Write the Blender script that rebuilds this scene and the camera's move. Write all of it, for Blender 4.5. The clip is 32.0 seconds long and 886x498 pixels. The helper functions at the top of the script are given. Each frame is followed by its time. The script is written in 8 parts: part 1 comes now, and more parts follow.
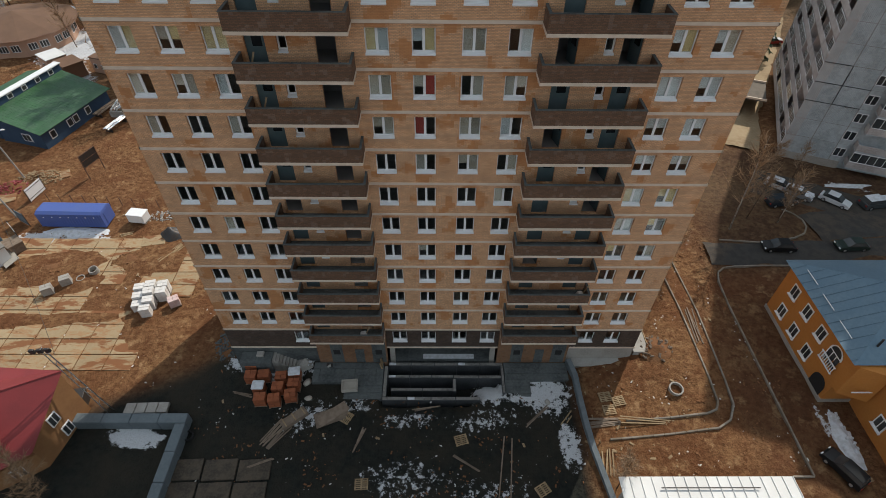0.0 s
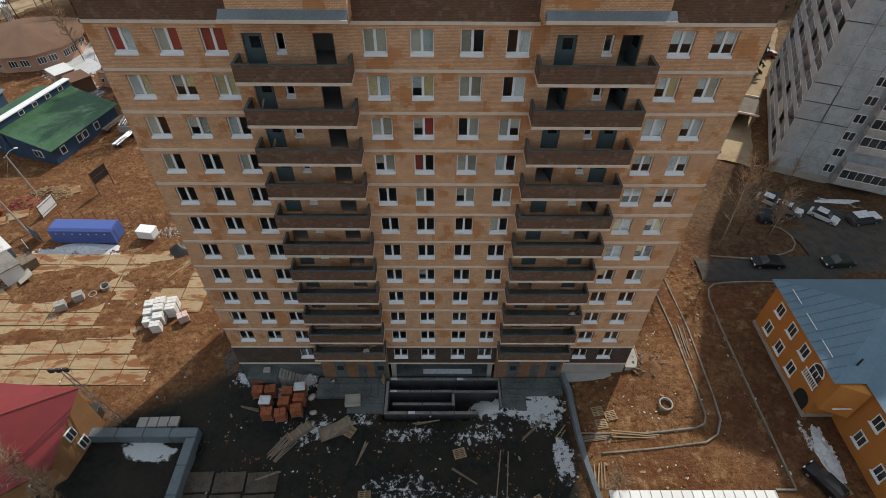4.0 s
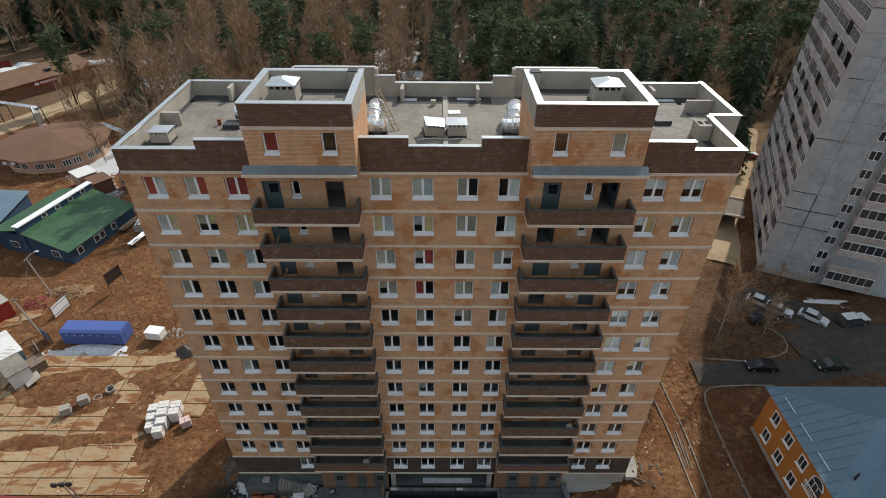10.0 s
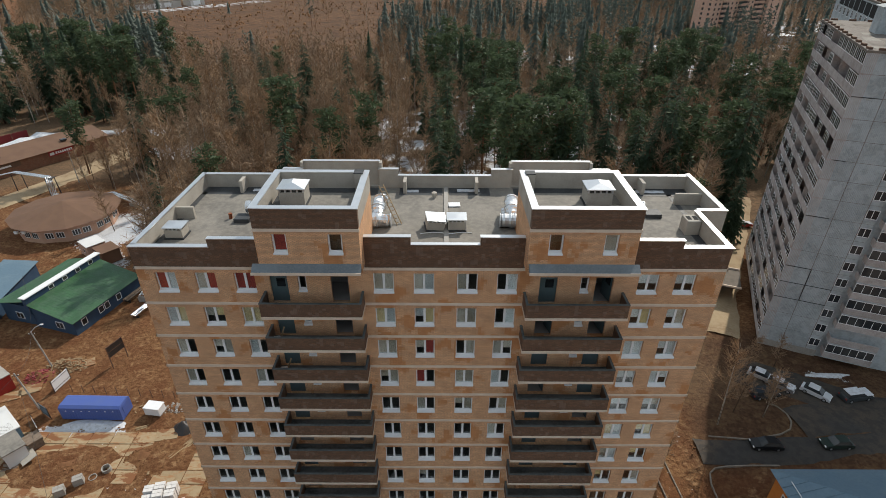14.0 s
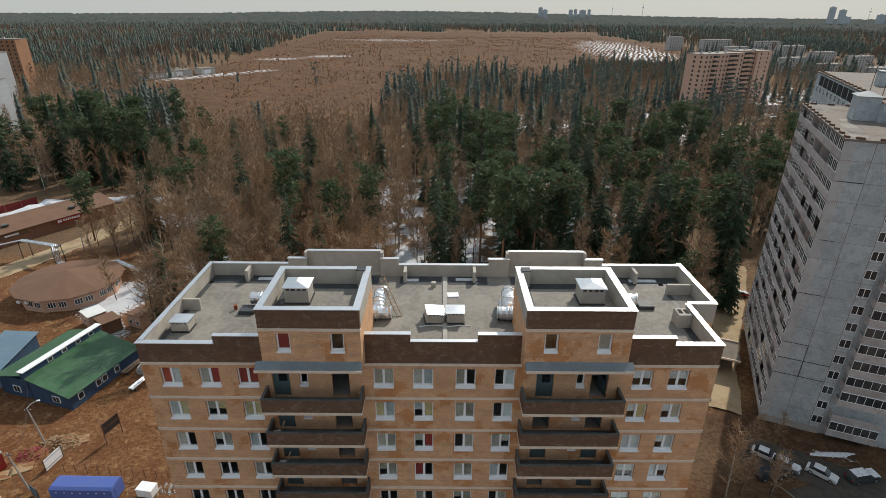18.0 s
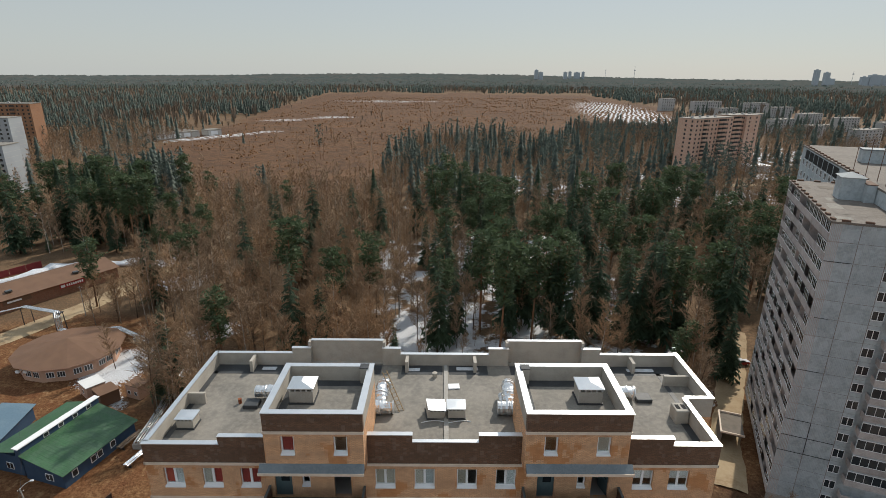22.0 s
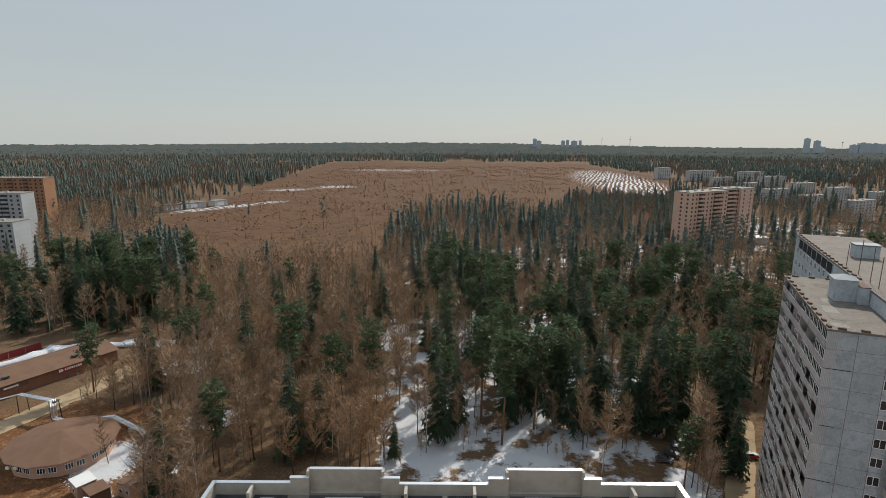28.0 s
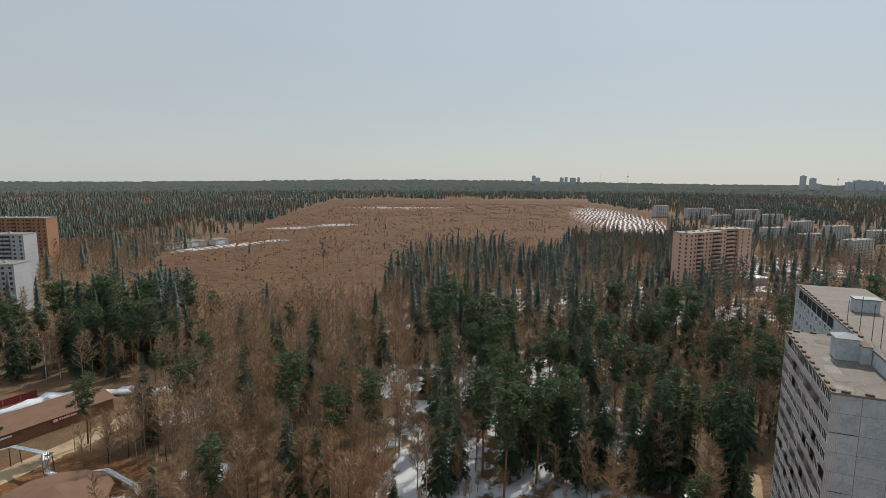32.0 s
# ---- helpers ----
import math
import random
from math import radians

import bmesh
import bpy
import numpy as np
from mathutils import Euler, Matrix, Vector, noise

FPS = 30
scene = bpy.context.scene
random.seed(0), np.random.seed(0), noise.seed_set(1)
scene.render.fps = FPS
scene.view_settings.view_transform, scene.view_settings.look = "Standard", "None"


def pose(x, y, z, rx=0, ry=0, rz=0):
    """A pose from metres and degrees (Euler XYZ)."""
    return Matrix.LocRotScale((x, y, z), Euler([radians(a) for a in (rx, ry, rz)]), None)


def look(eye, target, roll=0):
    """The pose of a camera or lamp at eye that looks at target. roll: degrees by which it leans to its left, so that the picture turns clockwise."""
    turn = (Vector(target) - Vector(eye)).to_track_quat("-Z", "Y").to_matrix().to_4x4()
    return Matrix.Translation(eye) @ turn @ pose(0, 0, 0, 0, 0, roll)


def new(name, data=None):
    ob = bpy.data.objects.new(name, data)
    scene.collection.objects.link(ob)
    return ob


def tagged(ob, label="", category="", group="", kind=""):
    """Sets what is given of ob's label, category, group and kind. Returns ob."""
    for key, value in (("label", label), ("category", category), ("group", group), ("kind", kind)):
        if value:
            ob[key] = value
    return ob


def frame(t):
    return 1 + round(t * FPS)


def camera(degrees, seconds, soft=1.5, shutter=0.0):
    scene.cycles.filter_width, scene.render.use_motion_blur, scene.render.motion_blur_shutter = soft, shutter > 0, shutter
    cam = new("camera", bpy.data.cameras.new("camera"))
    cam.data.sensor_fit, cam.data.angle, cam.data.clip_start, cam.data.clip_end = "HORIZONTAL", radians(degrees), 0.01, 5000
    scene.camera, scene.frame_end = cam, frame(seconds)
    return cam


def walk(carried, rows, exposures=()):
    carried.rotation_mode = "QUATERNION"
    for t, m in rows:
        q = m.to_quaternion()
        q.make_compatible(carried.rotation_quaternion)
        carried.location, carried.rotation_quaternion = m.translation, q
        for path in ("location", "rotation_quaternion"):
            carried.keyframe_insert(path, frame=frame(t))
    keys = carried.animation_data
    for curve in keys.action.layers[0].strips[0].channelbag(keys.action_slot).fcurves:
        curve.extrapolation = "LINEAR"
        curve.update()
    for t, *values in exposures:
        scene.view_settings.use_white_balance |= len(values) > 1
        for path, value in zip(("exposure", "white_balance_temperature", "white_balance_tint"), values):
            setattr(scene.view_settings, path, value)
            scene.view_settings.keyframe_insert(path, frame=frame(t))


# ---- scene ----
cam = camera(79.6, 32.0, soft=0.7)
# seconds, eye x y z, pitch, yaw, roll
PATH = [
    (0, -0.091, -0.518, 48.167, -44.553, -0.808, 0.75),
    (0.5, -0.067, -0.579, 48.538, -44.565, -0.798, 0.75),
    (1, -0.042, -0.612, 48.927, -44.565, -0.785, 0.75),
    (1.5, -0.02, -0.605, 49.266, -44.571, -0.768, 0.74),
    (2, -0.001, -0.586, 49.647, -44.565, -0.746, 0.71),
    (2.5, 0.016, -0.565, 50.042, -44.553, -0.727, 0.69),
    (4.5, 0.094, -0.466, 51.736, -44.717, -0.631, 0.6),
    (5, 0.104, -0.398, 52.078, -44.002, -0.619, 0.58),
    (5.5, 0.105, -0.381, 52.41, -43.267, -0.607, 0.57),
    (6, 0.106, -0.372, 52.767, -42.479, -0.584, 0.56),
    (6.5, 0.113, -0.36, 53.139, -41.744, -0.557, 0.55),
    (7, 0.123, -0.347, 53.515, -41.005, -0.523, 0.54),
    (7.5, 0.139, -0.332, 53.887, -40.238, -0.484, 0.52),
    (8, 0.16, -0.316, 54.249, -39.45, -0.445, 0.5),
    (8.5, 0.183, -0.303, 54.607, -38.654, -0.407, 0.48),
    (9, 0.207, -0.293, 54.969, -37.899, -0.377, 0.46),
    (9.5, 0.23, -0.284, 55.33, -37.161, -0.352, 0.44),
    (10, 0.251, -0.271, 55.687, -36.381, -0.333, 0.43),
    (10.5, 0.267, -0.251, 56.044, -35.585, -0.318, 0.42),
    (11, 0.281, -0.219, 56.401, -34.842, -0.302, 0.4),
    (11.5, 0.289, -0.182, 56.763, -34.095, -0.279, 0.38),
    (12, 0.291, -0.139, 57.132, -33.328, -0.253, 0.37),
    (12.5, 0.289, -0.093, 57.501, -32.587, -0.225, 0.36),
    (13, 0.285, -0.043, 57.868, -31.863, -0.197, 0.35),
    (13.5, 0.277, 0.005, 58.233, -31.102, -0.17, 0.34),
    (14, 0.269, 0.041, 58.593, -30.312, -0.152, 0.35),
    (14.5, 0.277, 0.058, 58.958, -29.528, -0.154, 0.36),
    (16.5, 0.308, 0.11, 60.551, -26.462, -0.147, 0.39),
    (17, 0.324, 0.122, 60.944, -25.693, -0.142, 0.4),
    (17.5, 0.322, 0.111, 61.337, -24.921, -0.141, 0.41),
    (18, 0.312, 0.09, 61.741, -24.152, -0.141, 0.43),
    (18.5, 0.299, 0.067, 62.159, -23.373, -0.141, 0.45),
    (19, 0.282, 0.04, 62.594, -22.588, -0.142, 0.48),
    (19.5, 0.26, 0.009, 63.046, -21.813, -0.141, 0.468),
    (20, 0.237, -0.025, 63.512, -21.081, -0.139, 0.456),
    (20.5, 0.217, -0.056, 63.993, -20.344, -0.137, 0.445),
    (21, 0.198, -0.085, 64.492, -19.623, -0.135, 0.433),
    (21.5, 0.181, -0.109, 65.007, -18.967, -0.134, 0.421),
    (22, 0.166, -0.125, 65.53, -18.387, -0.133, 0.409),
    (22.5, 0.155, -0.129, 66.049, -17.82, -0.128, 0.398),
    (23, 0.151, -0.122, 66.555, -17.244, -0.122, 0.386),
    (23.5, 0.159, -0.1, 67.046, -16.652, -0.111, 0.374),
    (24, 0.169, -0.07, 67.52, -16.056, -0.091, 0.362),
    (24.5, 0.184, -0.03, 67.975, -15.442, -0.066, 0.351),
    (25, 0.218, 0.012, 68.407, -14.809, -0.034, 0.339),
    (25.5, 0.277, 0.029, 68.859, -14.178, 0.002, 0.327),
    (27.5, 0.444, 0.153, 71.191, -12.014, 0.121, 0.28),
    (28, 0.368, 0.174, 71.671, -11.557, 0.092, 0.28),
    (28.5, 0.382, 0.201, 72.182, -11.074, 0.104, 0.28),
    (29, 0.38, 0.224, 72.655, -10.58, 0.101, 0.28),
    (29.5, 0.351, 0.245, 73.144, -10.08, 0.089, 0.28),
    (30, 0.306, 0.265, 73.606, -9.584, 0.078, 0.28),
    (30.5, 0.264, 0.282, 74.079, -9.096, 0.068, 0.28),
    (31, 0.227, 0.293, 74.542, -8.624, 0.061, 0.28),
    (31.5, 0.2, 0.288, 74.969, -8.167, 0.072, 0.28),
    (32, 0.209, 0.266, 75.328, -7.727, 0.105, 0.28),
]
walk(cam, [(t, pose(x, y, z, 90 + pitch, 0, yaw) @ pose(0, 0, 0, 0, 0, roll)) for t, x, y, z, pitch, yaw, roll in PATH])

# ---- light ----
SUN_EL, SUN_X, SUN_Y = 41.0, 0.522, 0.853
world = bpy.data.worlds.new("sky")
scene.world = world
world.use_nodes = True
_nt = world.node_tree
_sky = _nt.nodes.new("ShaderNodeTexSky")
_sky.sky_type = 'NISHITA'
_sky.sun_disc = False
_sky.sun_elevation = radians(SUN_EL)
_sky.sun_rotation = math.atan2(SUN_X, SUN_Y)
_sky.altitude = 200
_sky.air_density, _sky.dust_density, _sky.ozone_density = 1.0, 0.4, 1.0
_bg = _nt.nodes["Background"]
_bg.inputs["Strength"].default_value = 0.10
# thin high haze over the clear sky
_haze = _nt.nodes.new("ShaderNodeMix")
_haze.data_type = 'RGBA'
_fade = _nt.nodes.new("ShaderNodeMapRange")
_fade.inputs["From Min"].default_value, _fade.inputs["From Max"].default_value = 0.0, 0.4
_fade.inputs["To Min"].default_value, _fade.inputs["To Max"].default_value = 0.86, 0.66
_nt.links.new(_fade.outputs[0], _haze.inputs["Factor"])
# milky near the horizon, bluer and brighter overhead
_co, _se = _nt.nodes.new("ShaderNodeTexCoord"), _nt.nodes.new("ShaderNodeSeparateXYZ")
_nt.links.new(_co.outputs["Generated"], _se.inputs[0])
_up = _nt.nodes.new("ShaderNodeMapRange")
_up.interpolation_type = 'SMOOTHSTEP'
_up.inputs["From Min"].default_value, _up.inputs["From Max"].default_value = 0.1, 0.75
_nt.links.new(_se.outputs["Z"], _up.inputs["Value"])
_nt.links.new(_se.outputs["Z"], _fade.inputs["Value"])
_veil = _nt.nodes.new("ShaderNodeMix")
_veil.data_type = 'RGBA'
_veil.inputs["A"].default_value = (4.85, 5.2, 5.25, 1)
_veil.inputs["B"].default_value = (7.2, 8.1, 8.6, 1)
_nt.links.new(_up.outputs[0], _veil.inputs["Factor"])
_nt.links.new(_veil.outputs["Result"], _haze.inputs["B"])
_nt.links.new(_sky.outputs["Color"], _haze.inputs["A"])
_nt.links.new(_haze.outputs["Result"], _bg.inputs["Color"])
sun = new("sun", bpy.data.lights.new("sun", 'SUN'))
sun.data.energy, sun.data.angle, sun.data.color = 3.7, radians(0.6), (1.0, 0.93, 0.82)
_h = math.cos(radians(SUN_EL)) / math.hypot(SUN_X, SUN_Y)
sun.matrix_world = look((SUN_X * _h * 300, SUN_Y * _h * 300, math.sin(radians(SUN_EL)) * 300), (0, 0, 0))

# ---- helpers for meshes ----
class Geo:
    """Vertices, faces and material slots of one mesh."""

    def __init__(self):
        self.v, self.f, self.m, self.s = [], [], [], False

    def add(self, verts, faces, m=0):
        n = len(self.v)
        self.v += [tuple(p) for p in verts]
        self.f += [tuple(i + n for i in f) for f in faces]
        self.m += [m] * len(faces)
        return self

    def box(self, x0, x1, y0, y1, z0, z1, m=0):
        return self.hexa([(x0, y0, z0), (x1, y0, z0), (x1, y1, z0), (x0, y1, z0),
                          (x0, y0, z1), (x1, y0, z1), (x1, y1, z1), (x0, y1, z1)], m)

    def hexa(self, p, m=0):
        return self.add(p, [(3, 2, 1, 0), (4, 5, 6, 7), (0, 1, 5, 4), (1, 2, 6, 5), (2, 3, 7, 6), (3, 0, 4, 7)], m)

    def cbox(self, x0, x1, y0, y1, z0, z1, c=0.03, m=0):
        """A box with chamfered upright and top edges."""
        def ring(i, z):
            return [(x0 + i, y0, z), (x1 - i, y0, z), (x1, y0 + i, z), (x1, y1 - i, z),
                    (x1 - i, y1, z), (x0 + i, y1, z), (x0, y1 - i, z), (x0, y0 + i, z)]
        top = [(min(max(x, x0 + c), x1 - c), min(max(y, y0 + c), y1 - c), z1) for x, y, z in ring(c, z1)]
        v = ring(c, z0) + ring(c, z1 - c) + top
        f = [tuple(range(7, -1, -1)), tuple(range(16, 24))]
        for k in (0, 8):
            f += [(k + i, k + (i + 1) % 8, k + 8 + (i + 1) % 8, k + 8 + i) for i in range(8)]
        return self.add(v, f, m)

    def quad(self, a, b, c, d, m=0):
        return self.add([a, b, c, d], [(0, 1, 2, 3)], m)

    def prism(self, pts, z0, z1, m=0):
        """A prism over a polygon that turns left."""
        n = len(pts)
        v = [(x, y, z0) for x, y in pts] + [(x, y, z1) for x, y in pts]
        f = [tuple(range(n - 1, -1, -1)), tuple(range(n, 2 * n))]
        f += [(i, (i + 1) % n, n + (i + 1) % n, n + i) for i in range(n)]
        return self.add(v, f, m)

    def tube(self, path, r, sides=8, m=0, cap=True):
        """A tube along a path; r is a radius or one for each point."""
        pts = [Vector(p) for p in path]
        rs = r if isinstance(r, (list, tuple)) else [r] * len(pts)
        v, f = [], []
        for i, p in enumerate(pts):
            d = (pts[min(i + 1, len(pts) - 1)] - pts[max(i - 1, 0)]).normalized()
            a = d.cross(Vector((0, 0, 1)) if abs(d.z) < 0.9 else Vector((1, 0, 0))).normalized()
            b = a.cross(d)
            for k in range(sides):
                t = 2 * math.pi * k / sides
                v.append(p + (a * math.cos(t) - b * math.sin(t)) * rs[i])
        for i in range(len(pts) - 1):
            for k in range(sides):
                q, w = i * sides + k, i * sides + (k + 1) % sides
                f.append((q, q + sides, w + sides, w))
        if cap:
            f += [tuple(range(sides)), tuple(range(len(v) - 1, len(v) - 1 - sides, -1))]
        return self.add(v, f, m)

    def lattice(self, xs, zs, void, y0, y1, m=0):
        """One connected plate in x and z with open cells (i, k), between y0 and y1."""
        n, h = len(xs), len(zs)
        v = [(x, y, z) for y in (y0, y1) for z in zs for x in xs]
        f = []
        for k in range(h - 1):
            for i in range(n - 1):
                if (i, k) in void:
                    continue
                a, b, c, d = k * n + i, k * n + i + 1, (k + 1) * n + i + 1, (k + 1) * n + i
                q = n * h
                f += [(a, b, c, d), (d + q, c + q, b + q, a + q)]
                for p, r, (di, dk) in ((b, a, (0, -1)), (c, b, (1, 0)), (d, c, (0, 1)), (a, d, (-1, 0))):
                    o = (i + di, k + dk)
                    if o in void or not (0 <= o[0] < n - 1 and 0 <= o[1] < h - 1):
                        f.append((p, r, r + q, p + q))
        return self.add(v, f, m)

    def moved(self, m):
        g = Geo()
        g.v, g.f, g.m = [tuple(m @ Vector(p)) for p in self.v], list(self.f), list(self.m)
        return g

    def join(self, g):
        n = len(self.v)
        self.v += g.v
        self.f += [tuple(i + n for i in f) for f in g.f]
        self.m += g.m
        return self

    def mesh(self, name, mats, smooth=False):
        me = bpy.data.meshes.new(name)
        me.from_pydata(self.v, [], self.f)
        for a in (mats if isinstance(mats, (list, tuple)) else [mats]):
            me.materials.append(a)
        if any(self.m):
            me.polygons.foreach_set("material_index", self.m)
        if smooth:
            me.polygons.foreach_set("use_smooth", [True] * len(self.f))
        me.update()
        return me


def part(name, g, material, parent=None, label="", smooth=False, at=None):
    """One mesh object under a thing or part."""
    ob = new(name, g if isinstance(g, bpy.types.Mesh) else g.mesh(name, material, smooth))
    if parent is not None:
        ob.parent = parent
    if at is not None:
        ob.matrix_basis = at
    return tagged(ob, label)


def thing(name, label, category, m=None, group="", kind=""):
    ob = new(name)
    ob.empty_display_size = 0.2
    if m is not None:
        ob.matrix_basis = m
    return tagged(ob, label, category, group, kind)


def smoothstep(a, b, x):
    t = np.clip((np.asarray(x, float) - a) / (b - a), 0, 1)
    return t * t * (3 - 2 * t)


def ground_z(x, y):
    """Height of the ground sheet."""
    x, y = np.asarray(x, float), np.asarray(y, float)
    z = 2.0 * smoothstep(13.4, 27.0, x) * (1 - 0.4 * smoothstep(50, 62, y)) * (1 - smoothstep(75, 140, y))
    z = z + 0.8 * smoothstep(13.6, 14.2, x) * (1 - smoothstep(14.2, 24, x)) * (1 - smoothstep(30, 31, y))
    hill = 50 * np.exp(-((y - 6000) / 1700) ** 2) * np.exp(-((x + 200) / 1900) ** 2)
    return z + hill - 4 * smoothstep(260, 420, y)


def gz(x, y):
    return float(ground_z(x, y))


# ---- materials ----
def material(name, colour, rough=0.8, metal=0.0, grain=(), bump=0.0, bump_scale=40.0, spec=0.3, island=0.0):
    """Base colour with noise layers. grain: (scale, strength, other colour, softness) rows at real-world size."""
    ma = bpy.data.materials.new(name)
    ma.use_nodes = True
    nt = ma.node_tree
    b = nt.nodes["Principled BSDF"]
    b.inputs["Roughness"].default_value, b.inputs["Metallic"].default_value = rough, metal
    b.inputs["Specular IOR Level"].default_value = spec
    geo = nt.nodes.new("ShaderNodeNewGeometry")
    last = None
    rgb = nt.nodes.new("ShaderNodeRGB")
    rgb.outputs[0].default_value = (*colour, 1)
    last = rgb.outputs[0]
    for scale, strength, other, *soft in grain:
        half = soft[0] if soft else 0.10
        n = nt.nodes.new("ShaderNodeTexNoise")
        n.inputs["Scale"].default_value, n.inputs["Detail"].default_value = scale, 5
        nt.links.new(geo.outputs["Position"], n.inputs["Vector"])
        r = nt.nodes.new("ShaderNodeMapRange")
        r.inputs["From Min"].default_value, r.inputs["From Max"].default_value = 0.52 - half, 0.52 + half
        r.inputs["To Max"].default_value = strength
        nt.links.new(n.outputs["Fac"], r.inputs["Value"])
        mx = nt.nodes.new("ShaderNodeMix")
        mx.data_type = 'RGBA'
        nt.links.new(r.outputs[0], mx.inputs["Factor"])
        nt.links.new(last, mx.inputs["A"])
        mx.inputs["B"].default_value = (*other, 1)
        last = mx.outputs["Result"]
    if island:
        src = nt.nodes.new("ShaderNodeObjectInfo") if island > 0 else geo
        r = nt.nodes.new("ShaderNodeMapRange")
        k = abs(island)
        r.inputs["To Min"].default_value, r.inputs["To Max"].default_value = 1 - k, 1 + k
        nt.links.new(src.outputs["Random" if island > 0 else "Random Per Island"], r.inputs["Value"])
        mx = nt.nodes.new("ShaderNodeVectorMath")
        mx.operation = 'SCALE'
        nt.links.new(last, mx.inputs[0])
        nt.links.new(r.outputs[0], mx.inputs["Scale"])
        last = mx.outputs[0]
    nt.links.new(last, b.inputs["Base Color"])
    if bump:
        n = nt.nodes.new("ShaderNodeTexNoise")
        n.inputs["Scale"].default_value, n.inputs["Detail"].default_value = bump_scale, 4
        nt.links.new(geo.outputs["Position"], n.inputs["Vector"])
        bp = nt.nodes.new("ShaderNodeBump")
        bp.inputs["Strength"].default_value, bp.inputs["Distance"].default_value = bump, 0.05
        nt.links.new(n.outputs["Fac"], bp.inputs["Height"])
        nt.links.new(bp.outputs[0], b.inputs["Normal"])
    return ma


def brick_material(name, c1, c2, mortar, patch, patch_amount=0.5, patch_scale=0.35):
    """Facing brick in running bond, 0.25 x 0.088 m, with patches of another batch."""
    ma = material(name, c1, 0.85)
    nt = ma.node_tree
    b = nt.nodes["Principled BSDF"]
    geo = nt.nodes.new("ShaderNodeNewGeometry")
    sep = nt.nodes.new("ShaderNodeSeparateXYZ")
    nt.links.new(geo.outputs["Position"], sep.inputs[0])
    add = nt.nodes.new("ShaderNodeMath")
    nt.links.new(sep.outputs["X"], add.inputs[0])
    nt.links.new(sep.outputs["Y"], add.inputs[1])
    com = nt.nodes.new("ShaderNodeCombineXYZ")
    nt.links.new(add.outputs[0], com.inputs["X"])
    nt.links.new(sep.outputs["Z"], com.inputs["Y"])
    br = nt.nodes.new("ShaderNodeTexBrick")
    nt.links.new(com.outputs[0], br.inputs["Vector"])
    br.inputs["Scale"].default_value = 1.0
    br.inputs["Brick Width"].default_value, br.inputs["Row Height"].default_value = 0.25, 0.088
    br.inputs["Mortar Size"].default_value, br.inputs["Mortar Smooth"].default_value = 0.013, 0.2
    br.inputs["Color1"].default_value, br.inputs["Color2"].default_value = (*c1, 1), (*c2, 1)
    br.inputs["Mortar"].default_value = (*mortar, 1)
    n = nt.nodes.new("ShaderNodeTexNoise")
    n.inputs["Scale"].default_value, n.inputs["Detail"].default_value = patch_scale, 3
    n.inputs["Roughness"].default_value = 0.6
    # the patches follow whole bricks
    sn = nt.nodes.new("ShaderNodeVectorMath")
    sn.operation = 'SNAP'
    sn.inputs[1].default_value = (0.25, 0.25, 0.176)
    nt.links.new(geo.outputs["Position"], sn.inputs[0])
    nt.links.new(sn.outputs[0], n.inputs["Vector"])
    r = nt.nodes.new("ShaderNodeMapRange")
    r.inputs["From Min"].default_value, r.inputs["From Max"].default_value = 0.56, 0.60
    r.inputs["To Max"].default_value = patch_amount
    nt.links.new(n.outputs["Fac"], r.inputs["Value"])
    mx = nt.nodes.new("ShaderNodeMix")
    mx.data_type = 'RGBA'
    nt.links.new(r.outputs[0], mx.inputs["Factor"])
    nt.links.new(br.outputs["Color"], mx.inputs["A"])
    mx.inputs["B"].default_value = (*patch, 1)
    n2 = nt.nodes.new("ShaderNodeTexNoise")
    n2.inputs["Scale"].default_value, n2.inputs["Detail"].default_value = 1.3, 6
    nt.links.new(geo.outputs["Position"], n2.inputs["Vector"])
    r2 = nt.nodes.new("ShaderNodeMapRange")
    r2.inputs["To Min"].default_value, r2.inputs["To Max"].default_value = 0.75, 1.25
    nt.links.new(n2.outputs["Fac"], r2.inputs["Value"])
    sc = nt.nodes.new("ShaderNodeVectorMath")
    sc.operation = 'SCALE'
    nt.links.new(mx.outputs["Result"], sc.inputs[0])
    nt.links.new(r2.outputs[0], sc.inputs["Scale"])
    nt.links.new(sc.outputs[0], b.inputs["Base Color"])
    bp = nt.nodes.new("ShaderNodeBump")
    bp.invert = True
    bp.inputs["Strength"].default_value, bp.inputs["Distance"].default_value = 0.6, 0.01
    nt.links.new(br.outputs["Fac"], bp.inputs["Height"])
    nt.links.new(bp.outputs[0], b.inputs["Normal"])
    return ma


